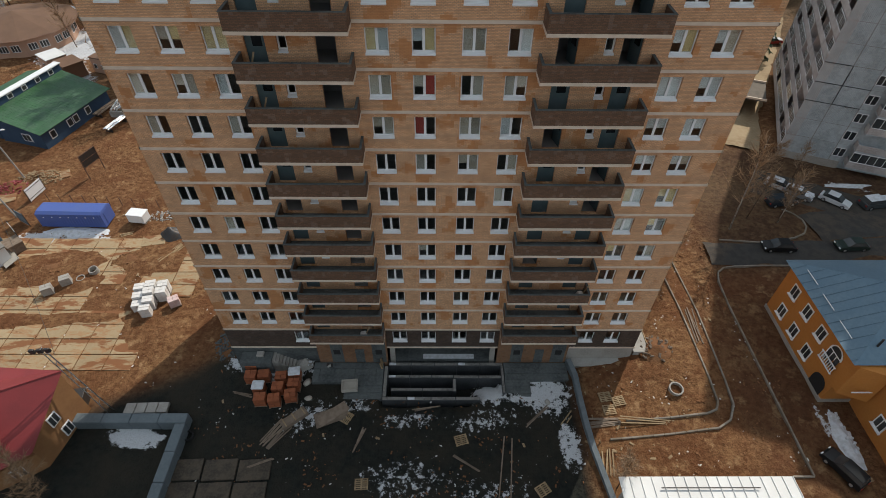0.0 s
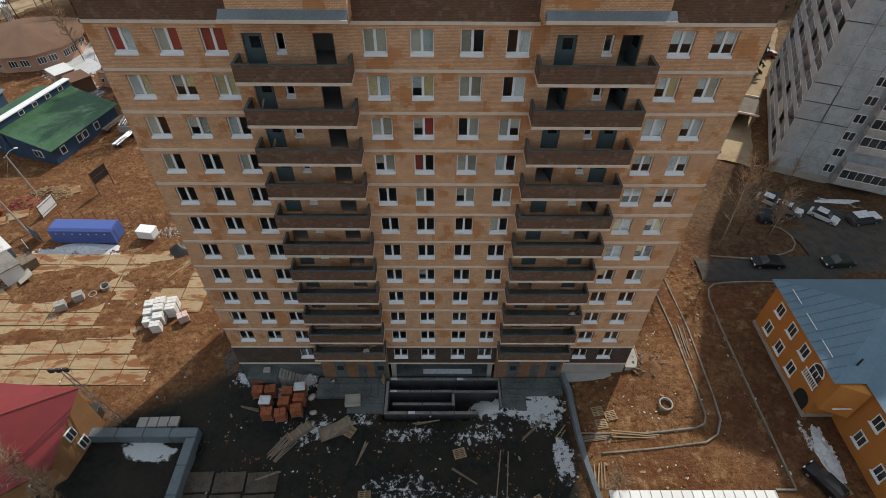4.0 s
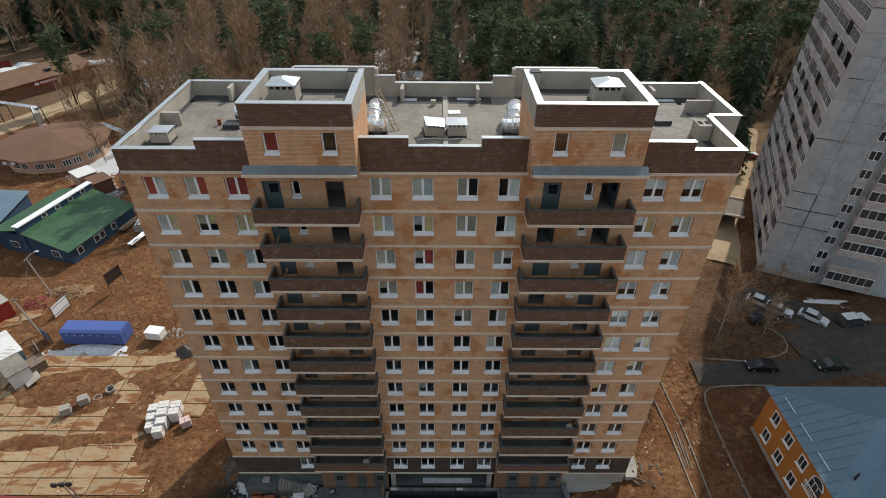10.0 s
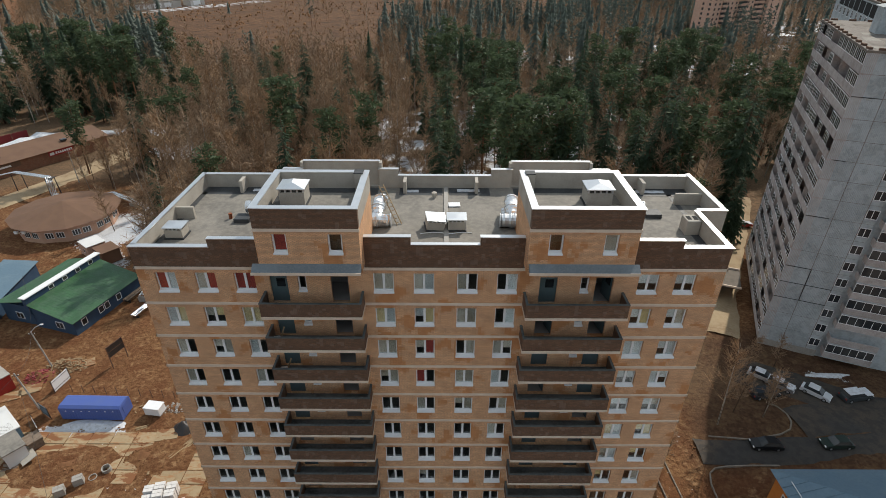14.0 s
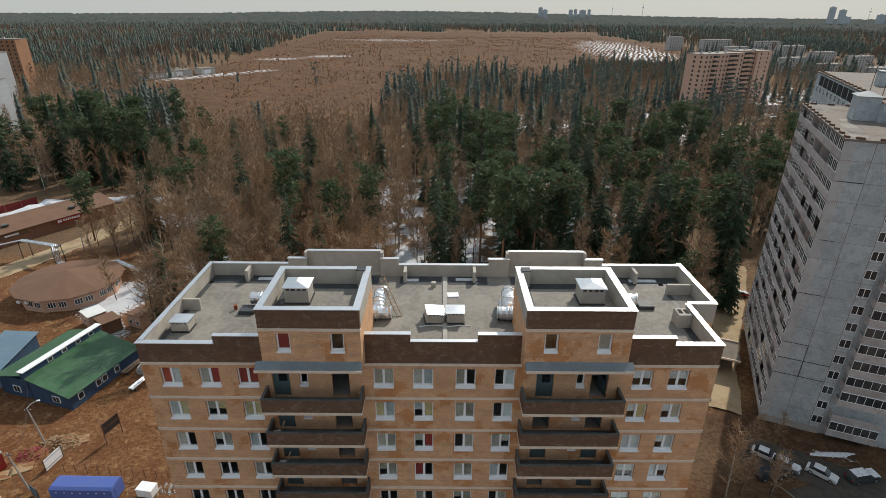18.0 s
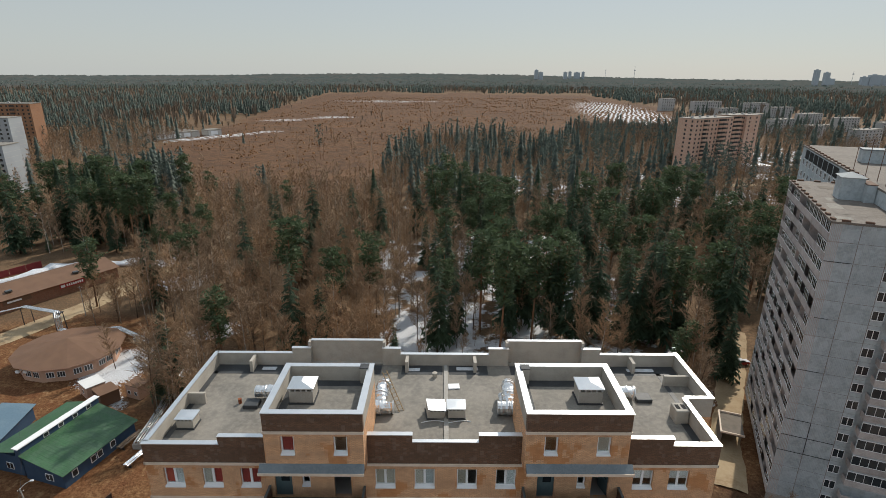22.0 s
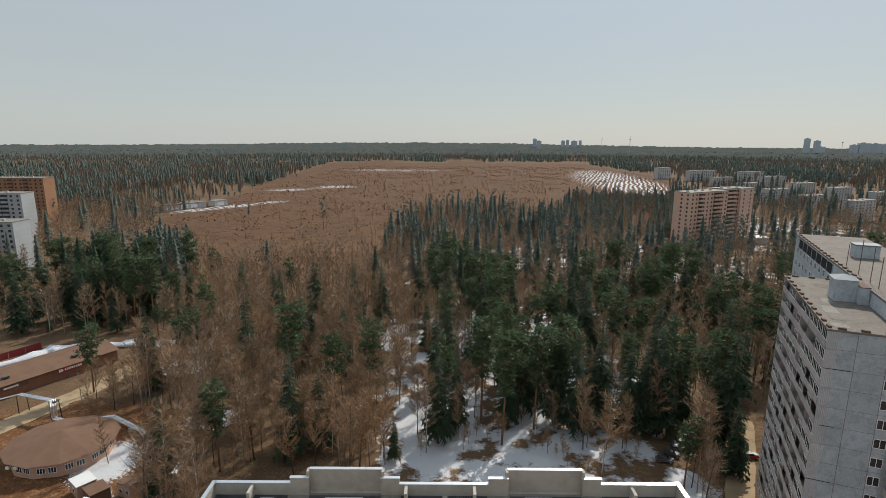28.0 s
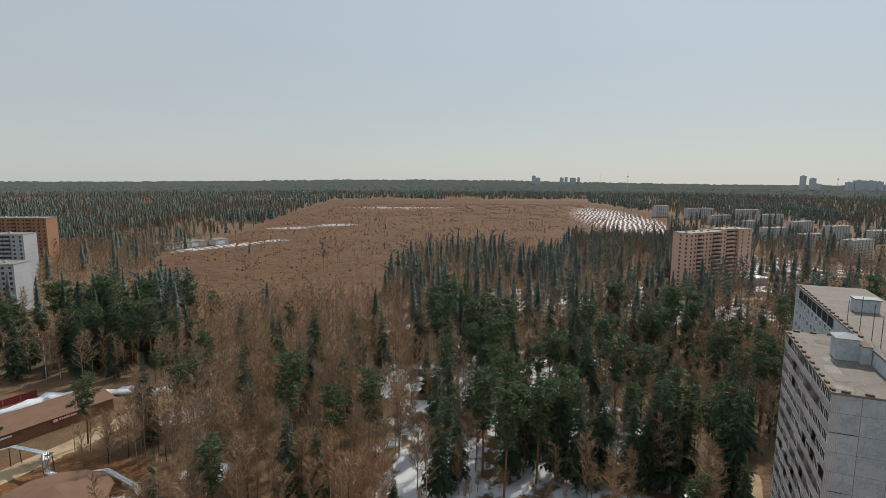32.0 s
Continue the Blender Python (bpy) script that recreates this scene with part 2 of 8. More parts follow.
def glass_material(name, tint=(0.90, 0.94, 0.95), gloss=0.02):
    """A clear pane: it lets light straight through and mirrors by Fresnel."""
    ma = bpy.data.materials.new(name)
    ma.use_nodes = True
    nt = ma.node_tree
    nt.nodes.remove(nt.nodes["Principled BSDF"])
    tr, gl = nt.nodes.new("ShaderNodeBsdfTransparent"), nt.nodes.new("ShaderNodeBsdfGlossy")
    tr.inputs["Color"].default_value = (*tint, 1)
    gl.inputs["Roughness"].default_value = gloss
    lw, mx = nt.nodes.new("ShaderNodeLayerWeight"), nt.nodes.new("ShaderNodeMixShader")
    lw.inputs["Blend"].default_value = 0.5
    pw, ml = nt.nodes.new("ShaderNodeMath"), nt.nodes.new("ShaderNodeMath")
    pw.operation, ml.operation = 'POWER', 'MULTIPLY_ADD'
    pw.inputs[1].default_value, ml.inputs[1].default_value, ml.inputs[2].default_value = 3.0, 0.7, 0.06
    nt.links.new(lw.outputs["Facing"], pw.inputs[0])
    nt.links.new(pw.outputs[0], ml.inputs[0])
    nt.links.new(ml.outputs[0], mx.inputs[0])
    nt.links.new(tr.outputs[0], mx.inputs[1])
    nt.links.new(gl.outputs[0], mx.inputs[2])
    nt.links.new(mx.outputs[0], nt.nodes["Material Output"].inputs["Surface"])
    return ma


BRICK = brick_material("facing_brick", (0.760, 0.445, 0.252), (0.627, 0.344, 0.184), (0.399, 0.257, 0.168), (0.475, 0.195, 0.067), 0.72, 0.42)
BRICK_BROWN = brick_material("brown_brick", (0.195, 0.108, 0.066), (0.14, 0.080, 0.051), (0.10, 0.068, 0.050), (0.34, 0.28, 0.24), 0.16, 1.7)
BRICK_BASE = brick_material("base_brick", (0.105, 0.068, 0.050), (0.070, 0.048, 0.038), (0.06, 0.05, 0.042), (0.16, 0.13, 0.115), 0.2, 1.2)
CREAM = material("cream_concrete", (0.72, 0.60, 0.49), 0.8, grain=[(1.5, 0.5, (0.60, 0.48, 0.38))], bump=0.2)
PLASTER = material("grey_plaster", (0.425, 0.391, 0.340), 0.9, grain=[(0.7, 0.6, (0.306, 0.281, 0.246)), (9, 0.3, (0.476, 0.442, 0.391))], bump=0.25)
ROOFING = material("roof_screed", (0.246, 0.226, 0.197), 0.8, grain=[(0.25, 0.8, (0.176, 0.164, 0.143)), (0.6, 0.45, (0.123, 0.116, 0.107), 0.05), (2.5, 0.35, (0.328, 0.303, 0.262)), (11, 0.3, (0.156, 0.143, 0.127))], bump=0.15)
FELT = material("roof_felt", (0.045, 0.048, 0.052), 0.5, grain=[(0.9, 0.6, (0.075, 0.08, 0.085))], bump=0.2)
ZINC = material("galvanised_steel", (0.72, 0.74, 0.76), 0.38, 0.9, grain=[(1.2, 0.5, (0.62, 0.65, 0.68)), (14, 0.3, (0.78, 0.80, 0.82))], bump=0.08, bump_scale=6)
FOIL = material("foil_lagging", (0.80, 0.80, 0.80), 0.25, 0.9, grain=[(3, 0.5, (0.66, 0.66, 0.68))], bump=0.7, bump_scale=7)
WHITE = material("white_plastic", (0.80, 0.81, 0.82), 0.45, grain=[(2, 0.2, (0.70, 0.71, 0.72))])
GLASS = glass_material("window_glass")
DOOR_BLUE = material("teal_door", (0.075, 0.110, 0.118), 0.5, grain=[(1.5, 0.4, (0.11, 0.14, 0.145))])
ROOM = material("room_plaster", (0.34, 0.32, 0.30), 0.9, grain=[(0.35, 0.8, (0.24, 0.235, 0.23))])
# sheets added behind panes: beige imitates light rooms, red and yellow imitate reflections
PANE_RED = material("reflected_red", (0.52, 0.075, 0.055), 0.8, grain=[(0.8, 0.5, (0.40, 0.06, 0.05))], island=0.15)
PANE_YELLOW = material("reflected_yellow", (0.80, 0.60, 0.30), 0.9, grain=[(0.9, 0.6, (0.86, 0.74, 0.52)), (3, 0.4, (0.60, 0.40, 0.18))], island=0.2)
PANE_WHITE = material("white_pane_sheet", (0.80, 0.80, 0.78), 0.6, grain=[(1.1, 0.55, (0.52, 0.51, 0.50)), (3.5, 0.4, (0.88, 0.88, 0.86))], island=0.2)
PANE_LIGHT = material("room_light_beige", (0.62, 0.54, 0.45), 0.9, grain=[(0.5, 0.7, (0.46, 0.35, 0.24)), (2.0, 0.4, (0.72, 0.67, 0.60))], island=0.3)
DARK_GLASS = material("dark_glass", (0.012, 0.015, 0.017), 0.1, grain=[(1.0, 0.5, (0.03, 0.035, 0.04))], spec=0.5)
# flat near-black for sheets that imitate the shade inside openings
OPENING_SHADE = material("opening_shade", (0.025, 0.025, 0.025), 0.9)
CONCRETE = material("concrete", (0.36, 0.34, 0.31), 0.85, grain=[(0.6, 0.6, (0.26, 0.24, 0.215)), (6, 0.4, (0.42, 0.40, 0.37))], bump=0.3)
METAL_BLUE = material("canopy_sheet", (0.17, 0.20, 0.22), 0.5, 0.3, grain=[(1.0, 0.6, (0.12, 0.14, 0.155)), (8, 0.3, (0.24, 0.26, 0.27))], bump=0.2)
# grey darkened and cooled to carry the shade before the building; also dark caps
SHADE_GREY = material("shade_grey_concrete", (0.100, 0.110, 0.110), 0.75, grain=[(0.6, 0.7, (0.046, 0.052, 0.053)), (4, 0.4, (0.145, 0.155, 0.155))], bump=0.3)

# ---- ground ----
def graded(lo, hi, fine_lo, fine_hi, step, growth=1.09):
    a = list(np.arange(fine_lo, fine_hi + 1e-6, step))
    s, v = step, fine_hi
    while v < hi:
        s *= growth
        v += s
        a.append(min(v, hi))
    s, v = step, fine_lo
    while v > lo:
        s *= growth
        v -= s
        a.insert(0, max(v, lo))
    return np.array(a)


GX, GY = graded(-9500, 9500, -130, 80, 1.0), graded(-400, 10500, 5, 130, 1.0)


def value_noise(x, y, s, seed=0):
    return np.array([noise.noise((px / s + seed * 17.3, py / s, seed * 3.1)) for px, py in zip(x.ravel(), y.ravel())]).reshape(x.shape)


def blob(x, y, cx, cy, rx, ry, turn=0.0, edge=0.35):
    """1 inside an ellipse, 0 outside, with a soft edge."""
    c, s = math.cos(radians(turn)), math.sin(radians(turn))
    u, v = ((x - cx) * c + (y - cy) * s) / rx, (-(x - cx) * s + (y - cy) * c) / ry
    return 1 - smoothstep(1 - edge, 1 + edge, np.hypot(u, v))


def is_field(x, y):
    """The open meadow beyond the wood."""
    if y < 260 or y > 1900 + 90 * noise.noise((x / 150, 5.0, 0)):
        return False
    edge = 540 + 40 * noise.noise((x / 40, 7.0, 0)) if x > -20 else 300 + (x + 45) * 0.3 + (x + 45) * (x > -45) * 9
    if y < edge:
        return False
    left = (-118 - (y - 270) * 0.77 if y < 464 else -268 - (y - 464) * 0.085) + 16 * noise.noise((y / 60, 2.0, 0))
    right = min(470, 270 + (y - 640) * 0.42) + 20 * noise.noise((y / 60, 9.0, 0))
    if y < 640 and x > 150:
        return False
    return left < x < right


def build_ground():
    X, Y = np.meshgrid(GX, GY)
    Z = ground_z(X, Y)
    rough = value_noise(X, Y, 2.3, 1) * 0.12 + value_noise(X, Y, 7.0, 2) * 0.18
    # foundation hollow in front of the entrance block
    Z = Z + rough * (np.abs(X) < 140) * (Y < 220) * (1 - 0.8 * (smoothstep(-66, -62, X) * (1 - smoothstep(-24, -22, X)) * smoothstep(28, 30, Y) * (1 - smoothstep(46, 49, Y))))
    pit = smoothstep(-5.6, -5.0, X) * (1 - smoothstep(6.0, 6.6, X)) * smoothstep(26.3, 26.9, Y) * (1 - smoothstep(33.0, 33.6, Y))
    pit = pit * (1 - smoothstep(3.6, 4.2, X) * (1 - smoothstep(28.7, 29.2, Y)))
    Z = Z - 2.0 * pit
    # clay banked over the slabs
    for cx, cy, rx, ry, tu in ((-48, 44.6, 6.2, 2.6, 8), (-43.5, 41.8, 3.0, 1.2, 20), (-44, 36.8, 9, 0.8, 4), (-29.8, 33.9, 4.0, 1.4, 0), (-57, 38.5, 3.5, 1.2, 30), (-36.5, 46.5, 3.5, 2.4, 0), (-33, 37.5, 2.2, 1.5, 40)):
        Z = Z + (0.24 + value_noise(X, Y, 1.3, 6) * 0.12) * blob(X, Y, cx, cy, rx, ry, tu, 0.45)
    house = smoothstep(-21.4, -20.8, X) * (1 - smoothstep(19.5, 20.1, X)) * smoothstep(31.8, 32.4, Y) * (1 - smoothstep(44, 44.4, Y))
    Z = np.where(house > 0.5, np.minimum(Z, -0.3), Z)
    # snow, woodland floor and dry meadow masks
    snow = np.zeros_like(X)
    for cx, cy, rx, ry, tu, k in SNOW:
        snow = np.maximum(snow, k * blob(X, Y, cx, cy, rx * 1.15, ry * 1.15, tu, 0.9))
    wood = smoothstep(52, 64, Y) * (1 - blob(X, Y, -95, 110, 34, 26, 0, .2)) * (1 - blob(X, Y, 75, 75, 40, 25, 0, .2)) * (1 - blob(X, Y, -70, 70, 40, 24, 0, .2))
    snow = np.maximum(snow, 0.62 * wood * blob(X, Y, 20, 150, 50, 105, 0, .5))
    meadow = np.array([1.0 if is_field(a, b) else 0.0 for a, b in zip(X.ravel(), Y.ravel())]).reshape(X.shape)
    # mud mask, stretched over ground shadowed by building and tower to darken it
    shaded_mud = smoothstep(-25.5, -22, X) * (1 - smoothstep(13.4, 14.4, X)) * (1 - smoothstep(31, 33, Y)) + smoothstep(-46, -43, X) * (1 - smoothstep(-25, -22, X)) * (1 - smoothstep(-2, 1, Y - 32.5 - (X + 22) * 0.5)) + smoothstep(29, 35, X - 0.12 * (Y - 40)) * smoothstep(20, 26, Y) * (1 - smoothstep(68, 74, Y)) * (1 - smoothstep(90, 100, X)) * (0.15 + 0.4 * smoothstep(41, 45, Y)) + 0.15 * smoothstep(27, 30, X) * (1 - smoothstep(36, 40, Y)) * (Y > 12)
    shaded_mud = np.clip(shaded_mud, 0, 1)
    n = len(GX)
    k = np.arange(len(GX) * len(GY)).reshape(len(GY), n)
    faces = np.stack([k[:-1, :-1], k[:-1, 1:], k[1:, 1:], k[1:, :-1]], -1).reshape(-1, 4)
    me = bpy.data.meshes.new("ground")
    me.from_pydata(np.stack([X, Y, Z], -1).reshape(-1, 3).tolist(), [], faces.tolist())
    me.polygons.foreach_set("use_smooth", [True] * len(me.polygons))
    at = me.color_attributes.new("cover", 'FLOAT_COLOR', 'POINT')
    at.data.foreach_set("color", np.stack([snow, wood, meadow, shaded_mud], -1).ravel())
    me.materials.append(ground_material())
    return tagged(new("ground", me), "bare trampled earth with old snow patches and dry grass", "ground", kind="structure")


SNOW = [(-28.6, 22.9, 2.9, 1.15, -6, 0.95), (-3, 24.7, 5, 1.6, 0, 0.60), (4.5, 24.6, 6, 1.9, 10, 0.60), (11, 27.5, 3.0, 3.4, 0, 0.72), (12.4, 22, 1.5, 3.2, 0, 0.72),
        (-3, 19, 7, 3, 0, 0.58), (-13, 25, 4, 2.4, 30, 0.62), (5, 17, 7, 4, 0, 0.56), (-3.5, 14, 3, 5, 0, 0.62), (-16, 30, 4, 2, 0, 0.68), (-21, 31, 2, 1.5, 0, .7), (-8, 26.3, 3, 1.5, 0, .62), (36.6, 22.5, 0.9, 3.5, 15, 0.75),
        (-49, 50.2, 6.5, 1.2, -2, 0.95), (59, 60.2, 5, 1.3, -20, 0.62), (-70, 97, 10, 3, -40, 0.68), (-100, 180, 24, 7, -15, 0.72), (-86, 160, 12, 9, 40, 0.8), (-20, 262, 60, 3.0, 47, .72), (5.2, 27.9, 2.0, 1.6, 0, .85), (9.5, 27.2, 3.6, 1.6, 0, .72), (-60, 126, 8, 6, 0, .8),
        (-42, 92, 8, 10, 0, 0.68), (22, 98, 30, 20, 0, 0.50), (-3, 112, 13, 14, 0, .76), (-18, 190, 10, 24, 0, .68), (60, 150, 16, 12, 0, .66), (-75, 108, 8, 10, 0, 0.85), (52, 100, 10, 10, 0, 0.7),
        (-250, 600, 110, 16, 52, 0.72), (-200, 850, 120, 25, 40, 0.7), (335, 1060, 90, 470, -7, 0.60), (-120, 1350, 200, 60, 0, 0.7), (150, 375, 30, 12, 0, 0.85), (236, 372, 30, 16, 0, 0.8), (60, 330, 60, 60, 0, 0.62), (150, 300, 70, 50, 0, 0.62), (300, 480, 120, 90, 0, 0.6), (2, 170, 9, 60, 0, 0.78), (-5, 128, 10, 14, 0, 0.8), (62, 205, 12, 10, 0, 0.9)]


def ground_material():
    ma = material("earth", (0.20, 0.115, 0.06), 0.95)
    nt = ma.node_tree
    b = nt.nodes["Principled BSDF"]
    geo = nt.nodes.new("ShaderNodeNewGeometry")

    def noise_fac(scale, lo, hi, detail=6, rough=0.6):
        n = nt.nodes.new("ShaderNodeTexNoise")
        n.inputs["Scale"].default_value, n.inputs["Detail"].default_value, n.inputs["Roughness"].default_value = scale, detail, rough
        nt.links.new(geo.outputs["Position"], n.inputs["Vector"])
        r = nt.nodes.new("ShaderNodeMapRange")
        r.inputs["From Min"].default_value, r.inputs["From Max"].default_value = lo, hi
        nt.links.new(n.outputs["Fac"], r.inputs["Value"])
        return r.outputs[0], n.outputs["Fac"]

    def mix(f, a, c):
        m = nt.nodes.new("ShaderNodeMix")
        m.data_type = 'RGBA'
        for k, s in (("Factor", f), ("A", a), ("B", c)):
            if isinstance(s, tuple):
                m.inputs[k].default_value = (*s, 1)
            else:
                nt.links.new(s, m.inputs[k])
        return m.outputs["Result"]

    at = nt.nodes.new("ShaderNodeAttribute")
    at.attribute_name = "cover"
    sep = nt.nodes.new("ShaderNodeSeparateColor")
    nt.links.new(at.outputs["Color"], sep.inputs[0])
    f1, _ = noise_fac(0.22, 0.38, 0.66)
    f2, _ = noise_fac(1.7, 0.40, 0.65)
    f3, _ = noise_fac(14, 0.35, 0.7)
    soil = mix(f1, (0.158, 0.068, 0.031), (0.253, 0.140, 0.066))
    soil = mix(f2, soil, (0.113, 0.047, 0.020))
    f4, _ = noise_fac(4.5, 0.56, 0.66, 6, 0.7)
    soil = mix(f4, soil, (0.085, 0.038, 0.018))
    f5, _ = noise_fac(0.7, 0.55, 0.68, 5, 0.7)
    soil = mix(f5, soil, (0.31, 0.185, 0.095))
    fl1, _ = noise_fac(0.12, 0.4, 0.6)
    floor_ = mix(fl1, (0.156, 0.098, 0.058), (0.211, 0.129, 0.074))
    floor_ = mix(f2, floor_, (0.101, 0.070, 0.043))
    m1, _ = noise_fac(0.02, 0.35, 0.65, 8)
    grass = mix(m1, (0.158, 0.080, 0.039), (0.099, 0.053, 0.030))
    m2, _ = noise_fac(0.3, 0.45, 0.62, 8, 0.8)
    grass = mix(m2, grass, (0.187, 0.109, 0.060))
    m3, _ = noise_fac(0.006, 0.48, 0.62, 9, 0.7)
    grass = mix(m3, grass, (0.125, 0.069, 0.040))
    m4, _ = noise_fac(0.11, 0.50, 0.60, 8, 0.8)
    grass = mix(m4, grass, (0.062, 0.036, 0.024))
    # ploughed furrows run through the meadow
    sx = nt.nodes.new("ShaderNodeSeparateXYZ")
    nt.links.new(geo.outputs["Position"], sx.inputs[0])
    _, wob = noise_fac(0.03, 0, 1, 3)

    def arith(op, a, c, d=None):
        m = nt.nodes.new("ShaderNodeMath")
        m.operation = op
        for k, v in enumerate((a, c, d)):
            if isinstance(v, (int, float)):
                m.inputs[k].default_value = v
            elif v is not None:
                nt.links.new(v, m.inputs[k])
        return m.outputs[0]

    row = arith('MULTIPLY_ADD', sx.outputs["Y"], -0.34, arith('MULTIPLY_ADD', wob, 16.0, sx.outputs["X"]))
    furrow = arith('MULTIPLY_ADD', arith('SINE', arith('MULTIPLY', row, 0.78), 0), 0.5, 0.5)
    grass = mix(arith('MULTIPLY', furrow, 0.4), grass, (0.075, 0.042, 0.027))
    # mud tones, darkened and cooled further to imitate shade on the ground
    mud = mix(f2, (0.023, 0.025, 0.021), (0.011, 0.013, 0.013))
    mud = mix(f1, mud, (0.036, 0.031, 0.023))
    soil = mix(at.outputs["Alpha"], soil, mud)
    base = mix(sep.outputs["Green"], soil, floor_)
    base = mix(sep.outputs["Blue"], base, grass)
    # snow lies where its mask beats a fine noise
    _, fine = noise_fac(1.5, 0, 1, 8, 0.74)
    _, broad = noise_fac(0.11, 0, 1, 3, 0.6)
    av = nt.nodes.new("ShaderNodeMix")
    nt.links.new(sep.outputs["Green"], av.inputs["Factor"])
    half = nt.nodes.new("ShaderNodeMath")
    half.operation = 'MULTIPLY_ADD'
    nt.links.new(broad, half.inputs[0])
    half.inputs[1].default_value = 0.8
    sm = nt.nodes.new("ShaderNodeMath")
    sm.operation = 'MULTIPLY'
    nt.links.new(fine, sm.inputs[0])
    sm.inputs[1].default_value = 0.25
    nt.links.new(sm.outputs[0], half.inputs[2])
    nt.links.new(fine, av.inputs["A"])
    nt.links.new(half.outputs[0], av.inputs["B"])
    fa = nt.nodes.new("ShaderNodeMix")
    nt.links.new(sep.outputs["Blue"], fa.inputs["Factor"])
    nt.links.new(av.outputs["Result"], fa.inputs["A"])
    nt.links.new(arith('MULTIPLY_ADD', furrow, 0.36, arith('MULTIPLY', fine, 0.62)), fa.inputs["B"])
    raw = fa.outputs["Result"]
    sub = nt.nodes.new("ShaderNodeMath")
    sub.operation = 'ADD'
    nt.links.new(sep.outputs["Red"], sub.inputs[0])
    nt.links.new(raw, sub.inputs[1])
    r = nt.nodes.new("ShaderNodeMapRange")
    r.inputs["From Min"].default_value, r.inputs["From Max"].default_value = 1.08, 1.14
    nt.links.new(sub.outputs[0], r.inputs["Value"])
    white = mix(f3, (0.66, 0.68, 0.72), (0.48, 0.48, 0.48))
    base = mix(r.outputs[0], base, white)
    nt.links.new(base, b.inputs["Base Color"])
    b.inputs["Specular IOR Level"].default_value = 0.15
    bp = nt.nodes.new("ShaderNodeBump")
    bp.inputs["Strength"].default_value, bp.inputs["Distance"].default_value = 0.9, 0.28
    _, h = noise_fac(2.6, 0, 1, 7, 0.7)
    nt.links.new(h, bp.inputs["Height"])
    nt.links.new(bp.outputs[0], b.inputs["Normal"])
    return ma


build_ground()

# ---- the brick apartment building ----
FY, BY, XL, XR, XR2 = 31.3, 44.5, -21.1, 20.15, 22.4
B0, ST = 2.7, 3.0
ROOF = B0 + 12 * ST
DECK = ROOF + 0.45
W_LEFT, W_MID, W_RIGHT = (-19.15, -16.37, -13.62), (-3.84, -0.98, 2.1, 4.92), (14.9, 17.5)
STACKS = ((-12.35, -5.25), (6.1, 13.3))
DOORS = (((-11.25, 1.25), (-6.95, 1.25)), ((7.85, 1.25), (11.8, 1.25)))
SMALL = (-9.6, 10.42)


def wall_front(g, x0, x1, z0, z1, y, holes, depth=0.28):
    """A wall that looks towards -y with openings (xa, xb, za, zb) that go through it, with reveals."""
    hs = [h for h in holes if h[0] >= x0 and h[1] <= x1 and h[2] >= z0 - 1e-6 and h[3] <= z1 + 1e-6]
    xs = sorted({x0, x1, *[v for h in hs for v in h[:2]]})
    for a, b in zip(xs, xs[1:]):
        col = sorted([h for h in hs if h[0] <= a + 1e-6 and h[1] >= b - 1e-6], key=lambda h: h[2])
        z = z0
        for h in col + [None]:
            top = z1 if h is None else h[2]
            if top - z > 1e-4:
                g.quad((a, y, z), (b, y, z), (b, y, top), (a, y, top))
                g.quad((b, y + depth, z), (a, y + depth, z), (a, y + depth, top), (b, y + depth, top))
            if h is not None:
                z = h[3]
    for xa, xb, za, zb in hs:
        y2 = y + depth
        g.quad((xa, y, za), (xa, y, zb), (xa, y2, zb), (xa, y2, za))
        g.quad((xb, y, zb), (xb, y, za), (xb, y2, za), (xb, y2, zb))
        g.quad((xa, y, za), (xa, y2, za), (xb, y2, za), (xb, y, za))
        g.quad((xa, y2, zb), (xa, y, zb), (xb, y, zb), (xb, y2, zb))


building = thing("apartment_building", "new twelve-storey brick apartment building with brown loggias and white windows", "building")

WW, WZ0, WZ1 = 1.46, 1.10, 2.62


def window_meshes(w, h, d=0.07):
    fr = Geo()
    t = 0.075
    panes = []
    if w > 1.0:
        fr.lattice([-w / 2, -w / 2 + t, -0.085, 0.085, w / 2 - t, w / 2], [0, t, h - t, h], {(1, 1), (3, 1)}, 0, d)
        panes = [(-w / 2 + t, -0.085), (0.085, w / 2 - t)]
    else:
        fr.lattice([-w / 2, -w / 2 + t + 0.035, w / 2 - t - 0.035, w / 2], [0, t, h - t, h], {(1, 1)}, 0, d)
        panes = [(-w / 2 + t + 0.035, w / 2 - t - 0.035)]
    pm = []
    for a, b in panes:
        pm.append(Geo().box(a, b, 0.03, 0.045, t, h - t).mesh("pane", GLASS))
    sill = Geo()
    prof = [(-0.27, -0.17), (-0.25, -0.17), (-0.25, -0.11), (0.03, -0.05), (0.03, 0.0), (-0.255, -0.065), (-0.27, -0.075)]
    k = len(prof)
    sill.add([(s * (w / 2 + 0.01), y, z) for s in (-1, 1) for y, z in prof],
             [tuple(range(k)), tuple(range(2 * k - 1, k - 1, -1))] + [(i, k + i, k + (i + 1) % k, (i + 1) % k) for i in range(k)])
    return fr.mesh("window", WHITE), pm, sill.mesh("sill", WHITE)


WIN_BIG, WIN_SMALL, WIN_PENT = window_meshes(WW, WZ1 - WZ0), window_meshes(0.62, 1.15), window_meshes(0.95, 1.35)


